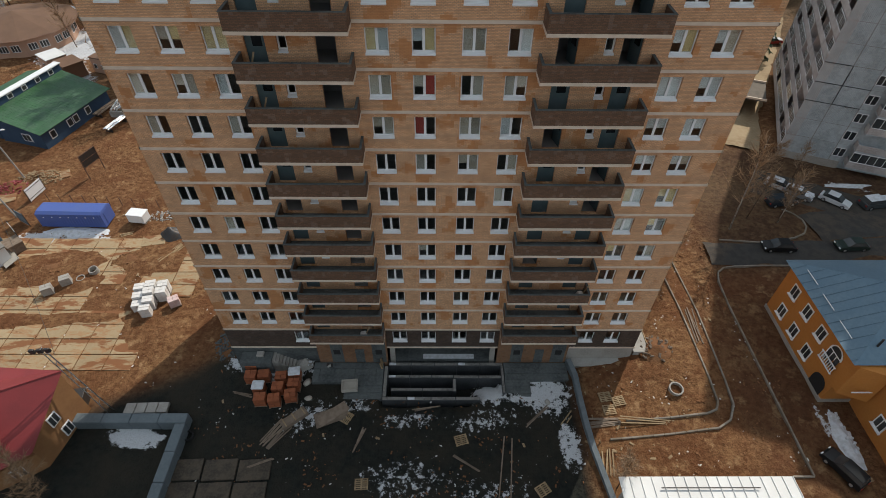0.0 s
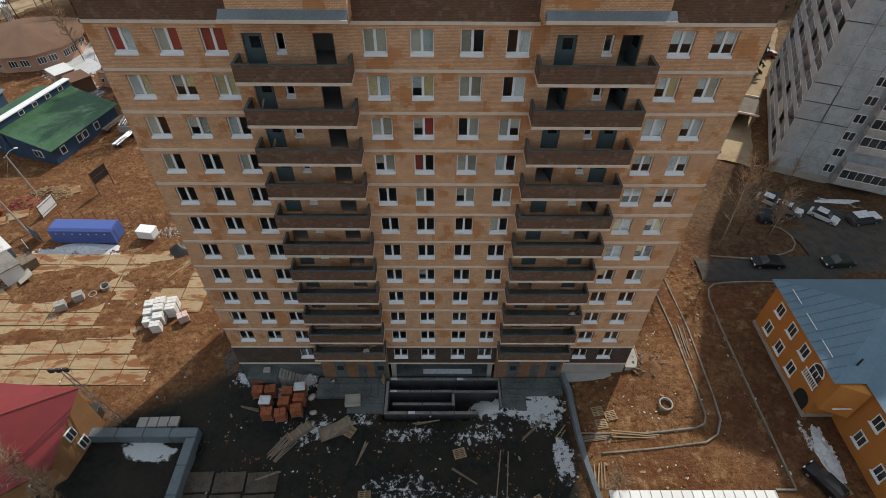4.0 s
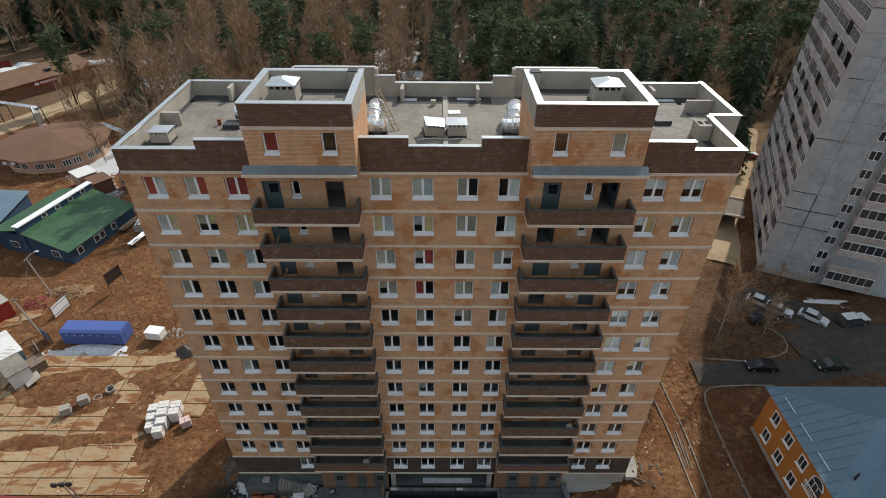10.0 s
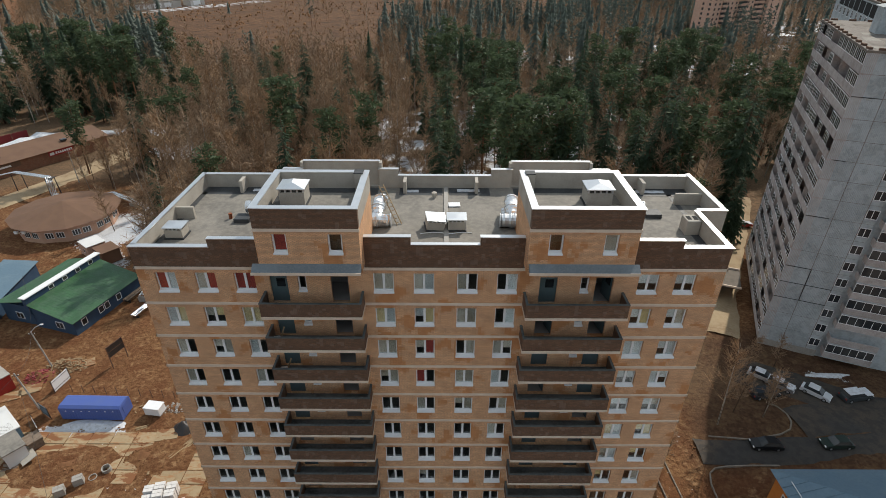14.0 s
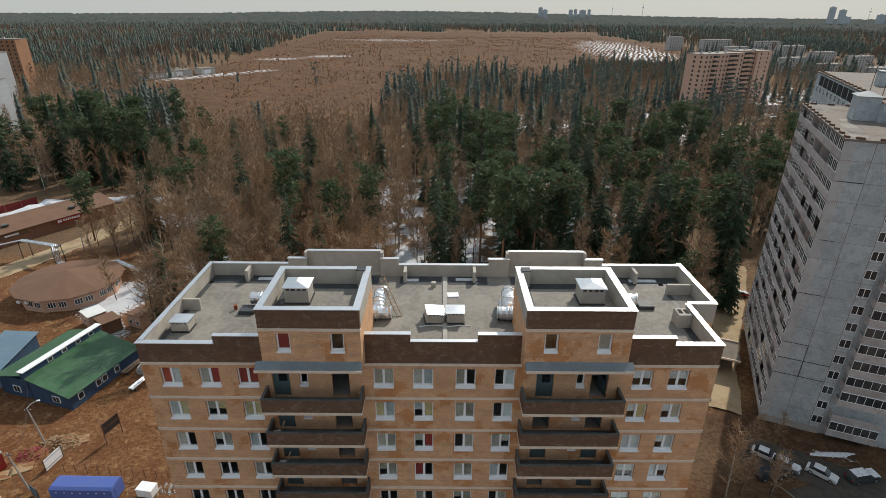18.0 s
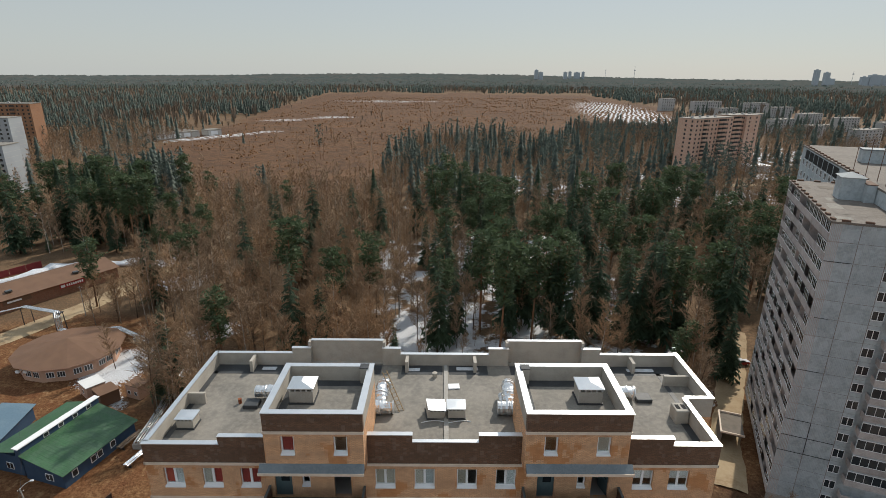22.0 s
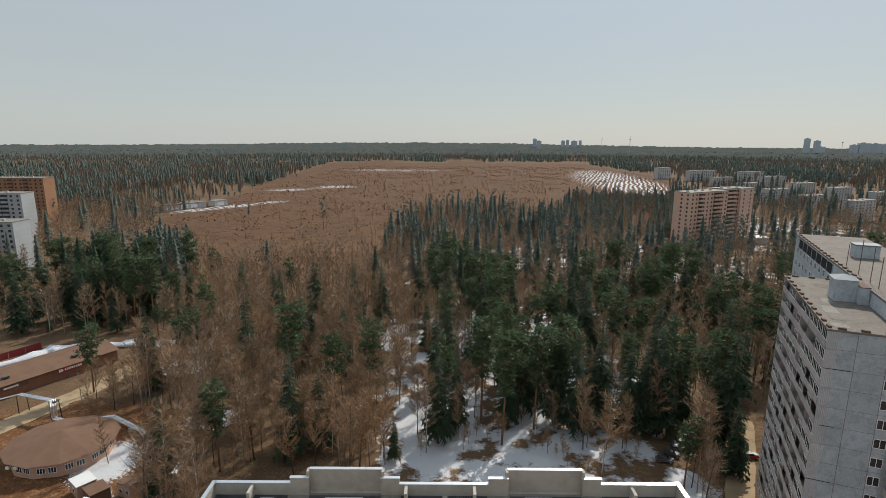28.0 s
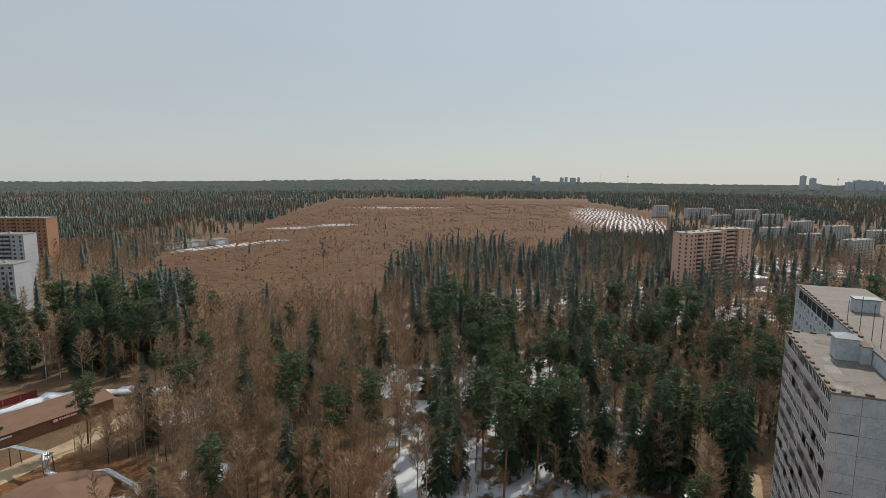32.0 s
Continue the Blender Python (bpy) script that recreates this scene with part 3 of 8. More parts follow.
def put_window(kit, x, y, z, parent):
    fr, panes, sill = kit
    ob = part("window", fr, None, parent, at=pose(x, y, z))
    for p in panes:
        o = part("pane", p, None, ob)
        o.visible_shadow = False
    part("sill", sill, None, ob, "white folded metal sill")
    return ob


def pane_sheet_meshes(mat):
    h = WZ1 - WZ0
    return [Geo().box(a, b, 0.10, 0.11, lo, h).mesh("window_blind", mat) for a, b, lo in ((-WW / 2 + 0.02, -0.005, 0.02), (0.005, WW / 2 - 0.02, 0.02), (-WW / 2 + 0.02, -0.005, 0.6), (0.005, WW / 2 - 0.02, 0.6))]


PANE_SHEETS = {"b": pane_sheet_meshes(PANE_LIGHT), "r": pane_sheet_meshes(PANE_RED), "y": pane_sheet_meshes(PANE_YELLOW), "w": pane_sheet_meshes(PANE_WHITE)}
PANE_LABEL = {"b": "beige sheet added as room light behind the glass", "r": "red sheet added as a reflection behind the glass", "y": "yellow sheet added as a reflection behind the glass", "w": "white sheet behind the glass"}
# tone sheets added behind the two leaves of each window, storey by storey: left, middle and right bays; a dot is bare
# glass
PANE_TONES = {12: ("rw br rr", "bb bw b. .w", "ww ww"), 11: ("wy by yy", "yw wy bb .w", "wy wb"), 10: ("b. bb w.", "bb br .b bb", "ww ww"), 9: ("b. .. b.", "bb r. bb w.", "ww ww"),
         8: (".. .. ..", ".. b. bb .b", "ww wb"), 7: (".. .. ..", ".. .. .. b.", "yw yy"), 6: (".. b. ..", ".. .. .. ..", "bw y."), 5: (".. .. ..", ".. b. .. ..", "y. .b")}
PANE_RED_SMALL = Geo().box(-0.46, 0.46, 0.10, 0.11, 0.02, 1.34).mesh("window_blind", PANE_RED)
PANE_LIGHT_SMALL = Geo().box(-0.46, 0.46, 0.10, 0.11, 0.02, 1.34).mesh("window_blind", PANE_LIGHT)


def build_shell():
    holes_w, holes_base = [], []
    for k in range(1, 13):
        zb = B0 + (k - 1) * ST
        xs = list(W_LEFT + W_MID + W_RIGHT)
        if k == 1:
            xs = [x for x in xs if x not in W_LEFT[:2]]
        for x in xs:
            (holes_base if k == 1 else holes_w).append((x - WW / 2, x + WW / 2, zb + WZ0 - 0.13, zb + WZ1))
            ob = put_window(WIN_BIG, x, FY + 0.19, zb + WZ0, building)
            row = " ".join(PANE_TONES[k]).split() if k in PANE_TONES else []
            for q, code in enumerate(row[(W_LEFT + W_MID + W_RIGHT).index(x)] if row else ".."):
                if code != ".":
                    part("window_blind", PANE_SHEETS[code][q if random.random() < 0.75 else q + 2], None, ob, PANE_LABEL[code])
        for s in (0, 1) if k > 1 else ():
            for x, w in DOORS[s]:
                (holes_base if k == 1 else holes_w).append((x - w / 2, x + w / 2, zb + 0.12, zb + 2.35))
            (holes_base if k == 1 else holes_w).append((SMALL[s] - 0.31, SMALL[s] + 0.31, zb + 1.07, zb + 2.35))
            put_window(WIN_SMALL, SMALL[s], FY + 0.19, zb + 1.2, building)
    g = Geo()
    z1 = B0 + ST
    wall_front(g, XL, XR, z1, ROOF, FY, holes_w)
    g.quad((XL, BY, z1), (XL, FY, z1), (XL, FY, ROOF), (XL, BY, ROOF))
    g.quad((XR, FY, z1), (XR, 37.1, z1), (XR, 37.1, ROOF), (XR, FY, ROOF))
    g.quad((XR, 37.1, z1), (XR2, 37.1, z1), (XR2, 37.1, ROOF), (XR, 37.1, ROOF))
    g.quad((XR2, 37.1, z1), (XR2, BY, z1), (XR2, BY, ROOF), (XR2, 37.1, ROOF))
    g.quad((XR2, BY, z1), (XL, BY, z1), (XL, BY, ROOF), (XR2, BY, ROOF))
    part("brick_wall", g, BRICK, building, "yellow-ochre facing brick with darker patches")
    g = Geo()
    wall_front(g, XL, XR, B0, z1, FY, holes_base)
    g.quad((XL, BY, -0.5), (XL, FY, -0.5), (XL, FY, z1), (XL, BY, z1))
    g.quad((XR, FY, -0.5), (XR, 37.1, -0.5), (XR, 37.1, z1), (XR, FY, z1))
    g.quad((XR, 37.1, -0.5), (XR2, 37.1, -0.5), (XR2, 37.1, z1), (XR, 37.1, z1))
    g.quad((XR2, 37.1, -0.5), (XR2, BY, -0.5), (XR2, BY, z1), (XR2, 37.1, z1))
    g.quad((XR2, BY, -0.5), (XL, BY, -0.5), (XL, BY, z1), (XR2, BY, z1))
    part("base_wall", g, BRICK_BASE, building, "dark brown brick base storey")
    # rooms behind the openings
    for k in range(0, 13):
        z = B0 + k * ST
        part("room_floor", Geo().box(XL + 0.3, XR - 0.3, FY + 0.29, FY + 2.795, z - 0.14, z + 0.02), ROOM, building)
    part("room_back_wall", Geo().box(XL + 0.3, XR - 0.3, FY + 2.8, FY + 2.95, B0, ROOF), ROOM, building, "unfinished plastered back wall")
    for x in (-20.75, -17.75, -15.0, -12.45, -8.4, -5.3, -2.4, 0.55, 3.5, 6.2, 9.3, 13.4, 16.2, 19.75):
        part("room_partition", Geo().box(x - 0.06, x + 0.06, FY + 0.294, FY + 2.79, B0, ROOF - 0.2), ROOM, building)


def bands():
    for k in range(0, 13):
        z = B0 + k * ST
        spans = [(XL - 0.05, STACKS[0][0]), (STACKS[0][1], STACKS[1][0]), (STACKS[1][1], XR + 0.05)]
        for a, b in spans:
            part("floor_band", Geo().box(a, b, FY - 0.06, FY + 0.02, z - 0.1, z + 0.1), CREAM, building)
        part("side_band", Geo().box(XL - 0.06, XL + 0.02, FY - 0.06, BY, z - 0.1, z + 0.1), CREAM, building)
        part("side_band", Geo().box(XR - 0.02, XR + 0.06, FY - 0.06, 37.1, z - 0.1, z + 0.1), CREAM, building)


def loggias():
    for s, (xa, xb) in enumerate(STACKS):
        for k in range(2, 13):
            z = B0 + (k - 1) * ST
            yf = FY - 1.6
            part("balcony_slab", Geo().box(xa, xb, yf - 0.05, FY, z - 0.22, z - 0.02), CREAM, building)
            # floor colour is darkened to stand for shade inside the loggia
            part("balcony_floor", Geo().box(xa + 0.16, xb - 0.16, yf + 0.14, FY - 0.005, z - 0.02, z + 0.03), SHADE_GREY, building, "bare concrete floor coloured dark for the loggia's shade")
            g = Geo()
            g.box(xa + 0.02, xb - 0.02, yf, yf + 0.13, z - 0.02, z + 1.08)
            g.box(xa + 0.02, xa + 0.15, yf + 0.13, FY, z - 0.02, z + 1.08).box(xb - 0.15, xb - 0.02, yf + 0.13, FY, z - 0.02, z + 1.08)
            bp = part("balcony_parapet", g, BRICK_BROWN, building, "dark brown brick balcony parapet")
            c = Geo().box(xa, xb, yf - 0.03, yf + 0.16, z + 1.08, z + 1.115)
            c.box(xa, xa + 0.18, yf + 0.16, FY - 0.003, z + 1.08, z + 1.115).box(xb - 0.18, xb, yf + 0.16, FY - 0.003, z + 1.08, z + 1.115)
            part("parapet_cap", c, SHADE_GREY, bp, "dark sheet cap")
            for i, (x, w) in enumerate(DOORS[s]):
                is_open = (i == 1 and s == 0) or random.random() < 0.3
                dg = Geo().box(-w / 2, w / 2, 0, 0.06, 0, 2.23)
                at = pose(x, FY + 0.18, z + 0.12) if not is_open else pose(x + w / 2, FY + 0.2, z + 0.12, 0, 0, -75) @ pose(-w / 2, 0, 0)
                do = part("balcony_door", dg, DOOR_BLUE, building, "grey-blue steel door standing open" if is_open else "grey-blue steel door", at=at)
                part("door_pane", Geo().box(-w / 2 + 0.42, w / 2 - 0.22, -0.012, 0.072, 1.25, 1.95), DARK_GLASS, do, "small dark window in the door")


build_shell()
bands()
loggias()


def roof():
    outline = [(XL + 0.02, FY + 0.02), (XR - 0.02, FY + 0.02), (XR - 0.02, 37.12), (XR2 - 0.02, 37.12), (XR2 - 0.02, BY - 0.02), (XL + 0.02, BY - 0.02)]
    part("roof_deck", Geo().prism(outline, ROOF, DECK), ROOFING, building, "grey cement screed roof deck")
    t = 0.28

    def run(x0, x1, y0, y1, z1, over=0.06, front=True):
        part("parapet", Geo().box(x0, x1, y0, y1, ROOF, z1), BRICK_BROWN if front else PLASTER, building)
        if front:
            part("parapet_lining", Geo().box(x0 + 0.004, x1 - 0.004, y1, y1 + 0.06, DECK, z1), PLASTER, building)
        part("coping", Geo().box(x0 - over, x1 + over, y0 - over, y1 + over + (0.06 if front else 0), z1, z1 + 0.05), ZINC, building, "galvanised coping sheet")

    run(XL, -15.65, FY, FY + t, 40.36)
    run(-15.65, -11.85, FY, FY + t, 40.98, over=0.03)
    run(-5.05, -1.85, FY, FY + t, 41.2, over=0.03)
    run(-1.85, 2.9, FY, FY + t, 40.6, over=0.0)
    run(2.9, 5.95, FY, FY + t, 41.2, over=0.03)
    run(13.05, 16.75, FY, FY + t, 41.0, over=0.03)
    run(16.75, XR, FY, FY + t, 40.45)
    # sides and back
    for x0, x1, y0, y1, z1 in ((XL, XL + t, FY + t + 0.07, BY, 40.36), (XR - t, XR, FY + t + 0.07, 37.1, 40.45), (XR, XR2, 37.1, 37.1 + t, 40.45),
                               (XR2 - t, XR2, 37.1 + t, BY, 40.45), (XL + t, -13.8, BY - t, BY, 40.36), (-13.8, -12.1, BY - t, BY, 40.9), (-12.1, -5.35, BY + 0.35, BY + 0.63, 41.4),
                               (-5.35, -3.65, BY - t, BY, 40.9), (-3.65, 4.65, BY - t, BY, 40.3), (4.65, 6.5, BY - t, BY, 40.9), (6.5, 13.4, BY + 0.35, BY + 0.63, 41.4),
                               (13.4, 15.1, BY - t, BY, 40.9), (15.1, XR2 - t, BY - t, BY, 40.36)):
        run(x0, x1, y0, y1, z1, over=0.05, front=False)
    for x0, x1 in ((-12.1, -5.35), (6.5, 13.4)):
        part("bay_return", Geo().box(x0 - 0.25, x0, BY, BY + 0.63, ROOF, 41.4).box(x1, x1 + 0.25, BY, BY + 0.63, ROOF, 41.4).box(x0, x1, BY, BY + 0.35, ROOF, DECK), PLASTER, building)
    # stub walls at the back
    for x in (-17.3, -3.0, 3.3, 17.9):
        part("stub_wall", Geo().box(x - 0.14, x + 0.14, BY - 1.6, BY - t - 0.003, DECK, DECK + 1.1), PLASTER, building)
    part("stub_wall", Geo().box(XL + t + 0.003, XL + t + 1.4, 37.9, 38.15, DECK, DECK + 1.0), PLASTER, building)
    part("stub_wall", Geo().box(XR2 - t - 2.2, XR2 - t - 0.003, 40.9, 41.15, DECK, DECK + 1.0), PLASTER, building)
    part("roof_joint", Geo().box(0.42, 0.78, FY + t + 0.07, BY - t - 0.1, DECK, DECK + 0.12), CONCRETE, building, "raised concrete joint strip")


def penthouse(x0, x1, y0, y1, hatch_x):
    top, t = 44.0, 0.42
    zb = 42.5
    cx = ((x0 + x1) / 2 - 1.8, (x0 + x1) / 2 + 1.8)
    holes = [(x - 0.475, x + 0.475, 40.72, 42.2) for x in cx]
    g = Geo()
    wall_front(g, x0, x1, DECK, zb, y0, holes)
    g.quad((x0, y1, DECK), (x0, y0, DECK), (x0, y0, zb), (x0, y1, zb))
    g.quad((x1, y0, DECK), (x1, y1, DECK), (x1, y1, zb), (x1, y0, zb))
    g.quad((x1, y1, DECK), (x0, y1, DECK), (x0, y1, zb), (x1, y1, zb))
    g.quad((x0, y0 + 1.2, DECK), (x1, y0 + 1.2, DECK), (x1, y0 + 1.2, zb), (x0, y0 + 1.2, zb))
    part("penthouse_wall", g, BRICK, building, "yellow-ochre brick stair head wall")
    for x in cx:
        po_w = put_window(WIN_PENT, x, y0 + 0.19, 40.85, building)
        # added sheets imitate a red reflection and a light room
        if x < -9:
            part("window_blind", PANE_RED_SMALL, None, po_w, "red sheet added as a reflection behind the glass")
        elif x > 8:
            part("window_blind", PANE_LIGHT_SMALL, None, po_w, "beige sheet added as room light behind the glass")
    part("penthouse_band", Geo().box(x0 - 0.05, x1 + 0.05, y0 - 0.05, y0 + 0.1, zb - 0.1, zb + 0.1), CREAM, building)
    part("penthouse_deck", Geo().box(x0 + t, x1 - t, y0 + t, y1 - t, zb - 0.05, zb + 0.3), ROOFING, building, "grey screed on the stair head")
    for a in ((x0, x1, y0, y0 + t), (x0, x1, y1 - t, y1), (x0, x0 + t, y0 + t, y1 - t), (x1 - t, x1, y0 + t, y1 - t)):
        fb = a[2] == y0
        part("penthouse_parapet", Geo().box(*a, zb + (0.1 if fb else 0), top), BRICK_BROWN if fb else PLASTER, building)
        part("penthouse_coping", Geo().box(a[0] - (0.06 if a[0] == x0 else -0.0), a[1] + (0.06 if a[1] == x1 else 0), a[2] - (0.06 if a[2] == y0 else 0),
                                           a[3] + (0.06 if a[3] == y1 else 0), top, top + 0.05), ZINC, building, "galvanised coping sheet")
    # canopy over the top loggia
    xa, xb = x0 - 0.45 if x0 < 0 else x0 + 0.12, x1 if x0 < 0 else x1 + 0.35
    ca = Geo().hexa([(xa, y0 - 0.52, 39.46), (xb, y0 - 0.52, 39.46), (xb, y0, 39.46), (xa, y0, 39.46),
                     (xa, y0 - 0.52, 39.58), (xb, y0 - 0.52, 39.58), (xb, y0, 39.98), (xa, y0, 39.98)])
    part("canopy", ca, METAL_BLUE, building, "grey-blue weathered sheet metal canopy")
    part("canopy_fascia", Geo().box(xa - 0.03, xb + 0.03, y0 - 0.56, y0 - 0.52, 39.4, 39.6), CREAM, building)
    hood(hatch_x, (y0 + y1) / 2 + 0.4, zb + 0.3, 1.7, 1.5, 1.25)


def hood(x, y, z, w, d, h, roof_h=0.36):
    """A plastered ventilation shaft with louvres and a sheet metal hood."""
    v = thing("roof_vent", "plastered ventilation shaft under a pitched galvanised hood on the roof", "vent", pose(x, y, z), "roof vents")
    part("shaft", Geo().box(-w / 2, w / 2, -d / 2, d / 2, 0, h * 0.82), PLASTER, v)
    part("skirt", Geo().box(-w / 2 - 0.08, w / 2 + 0.08, -d / 2 - 0.08, d / 2 + 0.08, 0, 0.12), FELT, v)
    for i in range(5):
        a = -w / 2 + i * (w - 0.1) / 4
        part("post", Geo().box(a, a + 0.1, -d / 2, -d / 2 + 0.1, h * 0.82, h), ZINC, v)
        part("post", Geo().box(a, a + 0.1, d / 2 - 0.1, d / 2, h * 0.82, h), ZINC, v)
    # dark block imitates the shade behind the hood's posts
    part("core", Geo().box(-w / 2 + 0.15, w / 2 - 0.15, -d / 2 + 0.15, d / 2 - 0.15, h * 0.82, h), OPENING_SHADE, v)
    W, D = w / 2 + 0.1, d / 2 + 0.1
    r = Geo().add([(-W, -D, h), (W, -D, h), (W, D, h), (-W, D, h), (-W, -D, h + 0.06), (W, -D, h + 0.06), (W, D, h + 0.06), (-W, D, h + 0.06), (0, -D * 0.35, h + roof_h), (0, D * 0.35, h + roof_h)],
                  [(3, 2, 1, 0), (0, 1, 5, 4), (1, 2, 6, 5), (2, 3, 7, 6), (3, 0, 4, 7), (4, 5, 8), (5, 6, 9, 8), (6, 7, 9), (7, 4, 8, 9)])
    part("hood", r, ZINC, v, "pitched galvanised hood")
    return v


roof()
penthouse(-11.8, -5.05, FY - 1.45, 36.2, -9.85)
penthouse(5.95, 13.05, FY - 1.35, 36.35, 10.95)
hood(-19.6, 35.1, DECK, 1.3, 1.1, 0.9, 0.12)
hood(-0.35, 36.6, DECK, 1.35, 1.2, 0.95, 0.12).rotation_euler = (radians(5), radians(9), radians(10))
hood(1.4, 36.6, DECK, 1.35, 1.2, 0.95, 0.08)

# ---- white panel tower ----
PANEL = material("white_panel", (0.45, 0.495, 0.52), 0.8, grain=[(0.25, 0.5, (0.32, 0.36, 0.385)), (0.9, 0.35, (0.25, 0.27, 0.28), 0.04), (3, 0.3, (0.58, 0.61, 0.62))], bump=0.1, island=0.05)
PINKISH = material("aged_parapet", (0.43, 0.39, 0.375), 0.85, grain=[(0.8, 0.6, (0.29, 0.25, 0.23)), (5, 0.3, (0.56, 0.53, 0.52))], bump=0.15, island=0.12)
# back wall coloured darker than the panels to stand for loggia shade
SHADE_WALL = material("shaded_loggia_wall", (0.30, 0.26, 0.24), 0.9, grain=[(0.5, 0.5, (0.20, 0.17, 0.16))], island=0.2)
RUST = material("rust_brown", (0.12, 0.07, 0.05), 0.8, grain=[(2, 0.5, (0.18, 0.10, 0.06))])
BLUEROOF_T = material("tower_roof_sheet", (0.16, 0.19, 0.21), 0.6, 0.2, grain=[(0.5, 0.5, (0.12, 0.14, 0.16))])
TOWER_ROOF = material("tower_bitumen", (0.185, 0.160, 0.138), 0.85, grain=[(0.25, 0.7, (0.13, 0.112, 0.096)), (1.4, 0.45, (0.24, 0.21, 0.18)), (6, 0.4, (0.11, 0.095, 0.085))], bump=0.15)
FELT_PATCH = material("patched_felt", (0.17, 0.145, 0.12), 0.9, grain=[(0.7, 0.6, (0.11, 0.095, 0.08))], bump=0.1)
TOWER = pose(52.6, 67.6, 1.0, 0, 0, -22.95) @ pose(-0.65, 0.35, 0)


def panel_tower():
    tw = thing("panel_tower", "tall white concrete panel apartment tower with weathered loggias", "building", TOWER)
    H, S, N = 46.1, 2.8, 16
    z0 = H - N * S
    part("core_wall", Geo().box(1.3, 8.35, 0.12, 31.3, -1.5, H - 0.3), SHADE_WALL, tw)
    part("roof_slab", Geo().box(-0.1, 8.4, -0.05, 31.5, H - 0.3, H), TOWER_ROOF, tw, "weathered flat bitumen roof")
    part("rear_block", Geo().box(8.4, 22, 0.3, 69.4, -1.5, 48.3), PANEL, tw, "second white panel block")
    part("rear_roof", Geo().box(8.3, 22.1, -0.1, 69.5, 48.3, 48.6), TOWER_ROOF, tw, "weathered flat bitumen roof")
    # ribbed end panels
    g = Geo()
    w, h = 3.37, S - 0.07
    n = 17
    prof = [(0, 0.13), (0, 0.10)]
    for i in range(n):
        a, b = i * w / n, (i + 1) * w / n
        prof += [(a + 0.03, 0.10), (a + 0.05, 0.05), (b - 0.05, 0.05), (b - 0.03, 0.10)]
    prof += [(w, 0.10), (w, 0.13)]
    g.prism(prof, 0, h)
    panel = g.mesh("end_panel", PANEL)
    for k in range(N):
        for c in range(2):
            part("end_panel", panel, None, tw, at=pose(0.02 + c * 3.46, -0.02, z0 + k * S + 0.02))
        part("end_panel", Geo().box(6.95, 8.38, 0.1, 0.14, z0 + k * S + 0.02, z0 + (k + 1) * S - 0.02), PANEL, tw)
    part("end_plinth", Geo().box(0, 8.4, 0.0, 0.12, -1.5, z0 + 0.02), CONCRETE, tw)
    # black sealant over some of the panel joints
    for k, x0, x1 in ((3, 0.05, 6.9), (4, 0.05, 6.9), (5, 0.05, 3.4), (8, 0.05, 3.0), (11, 0.6, 2.2), (14, 0.05, 3.3)):
        part("joint_sealant", Geo().box(x0, x1, -0.045, 0.0, z0 + k * S - 0.04, z0 + k * S + 0.05), FELT, tw, "black bitumen smeared along the joint")
    for k in (3, 4):
        part("joint_sealant", Geo().box(3.40, 3.48, -0.045, 0.0, z0 + k * S + 0.06, z0 + (k + 1) * S - 0.05), FELT, tw, "black bitumen smeared along the joint")
    # windows beside the balconies
    wf = Geo()
    wf.lattice([-0.72, -0.64, -0.04, 0.04, 0.64, 0.72], [-0.7, -0.62, 0.62, 0.7], {(1, 1), (3, 1)}, -0.05, 0)
    wf = wf.mesh("window", WHITE)
    wp = Geo().box(-0.64, 0.64, -0.02, 0.0, -0.62, 0.62).mesh("pane", TOWER_GLASS)
    for k in range(N):
        o = part("window", wf, None, tw, at=pose(7.66, 0.08, z0 + k * S + 1.5))
        part("pane", wp, None, o)
    # balconies of the second block, towards the yard
    for k in range(N):
        z = z0 + k * S
        part("balcony_slab", Geo().box(8.9, 15.2, -1.3, 0.3, z - 0.08, z + 0.08), PANEL, tw)
        part("balcony_front", Geo().box(8.9, 15.2, -1.32, -1.22, z + 0.08, z + 1.05).box(8.9, 9.0, -1.22, 0.3, z + 0.08, z + 1.05), PINKISH, tw)
        if random.random() < 0.75:
            f = Geo()
            xs = [v for i in range(7) for v in (8.95 + i * 1.02, 9.01 + i * 1.02)]
            f.lattice(xs, [z + 1.05, z + 1.13, z + 2.5, z + 2.62], {(2 * i + 1, 1) for i in range(6)}, -1.28, -1.22)
            o = part("balcony_glazing", f, WHITE, tw)
            part("pane", Geo().box(9.0, 15.1, -1.26, -1.24, z + 1.1, z + 2.55), TOWER_GLASS, o)
    # loggia face
    bay = 31.0 / 12
    lf = Geo()
    xs = [v for i in range(4) for v in (0.1 + i * (bay - 0.25) / 3, 0.17 + i * (bay - 0.25) / 3)]
    lf.lattice(xs, [0, 0.07, 1.42, 1.5], {(1, 1), (3, 1), (5, 1)}, -0.03, 0.03)
    lf = lf.moved(Matrix(((0, 1, 0, 0), (1, 0, 0, 0), (0, 0, 1, 0), (0, 0, 0, 1)))).mesh("loggia_glazing", WHITE)
    lp = Geo().box(-0.01, 0.01, 0.12, bay - 0.12, 0.07, 1.42).mesh("pane", TOWER_GLASS)
    fin = Geo().box(0.02, 1.3, -0.06, 0.06, 0, S - 0.16).mesh("fin", PINKISH)
    slab = Geo().box(-0.03, 1.3, 0, 31.2, -0.08, 0.08).mesh("loggia_slab", PINKISH)
    para = Geo().box(-0.06, 0.03, 0.03, bay * 2 - 0.03, 0.08, 1.05).mesh("loggia_parapet", PINKISH)
    pan = Geo().box(1.24, 1.32, 0.3, 1.5, 0.1, 2.1).mesh("inner_door", TOWER_GLASS)
    for k in range(N):
        z = z0 + k * S
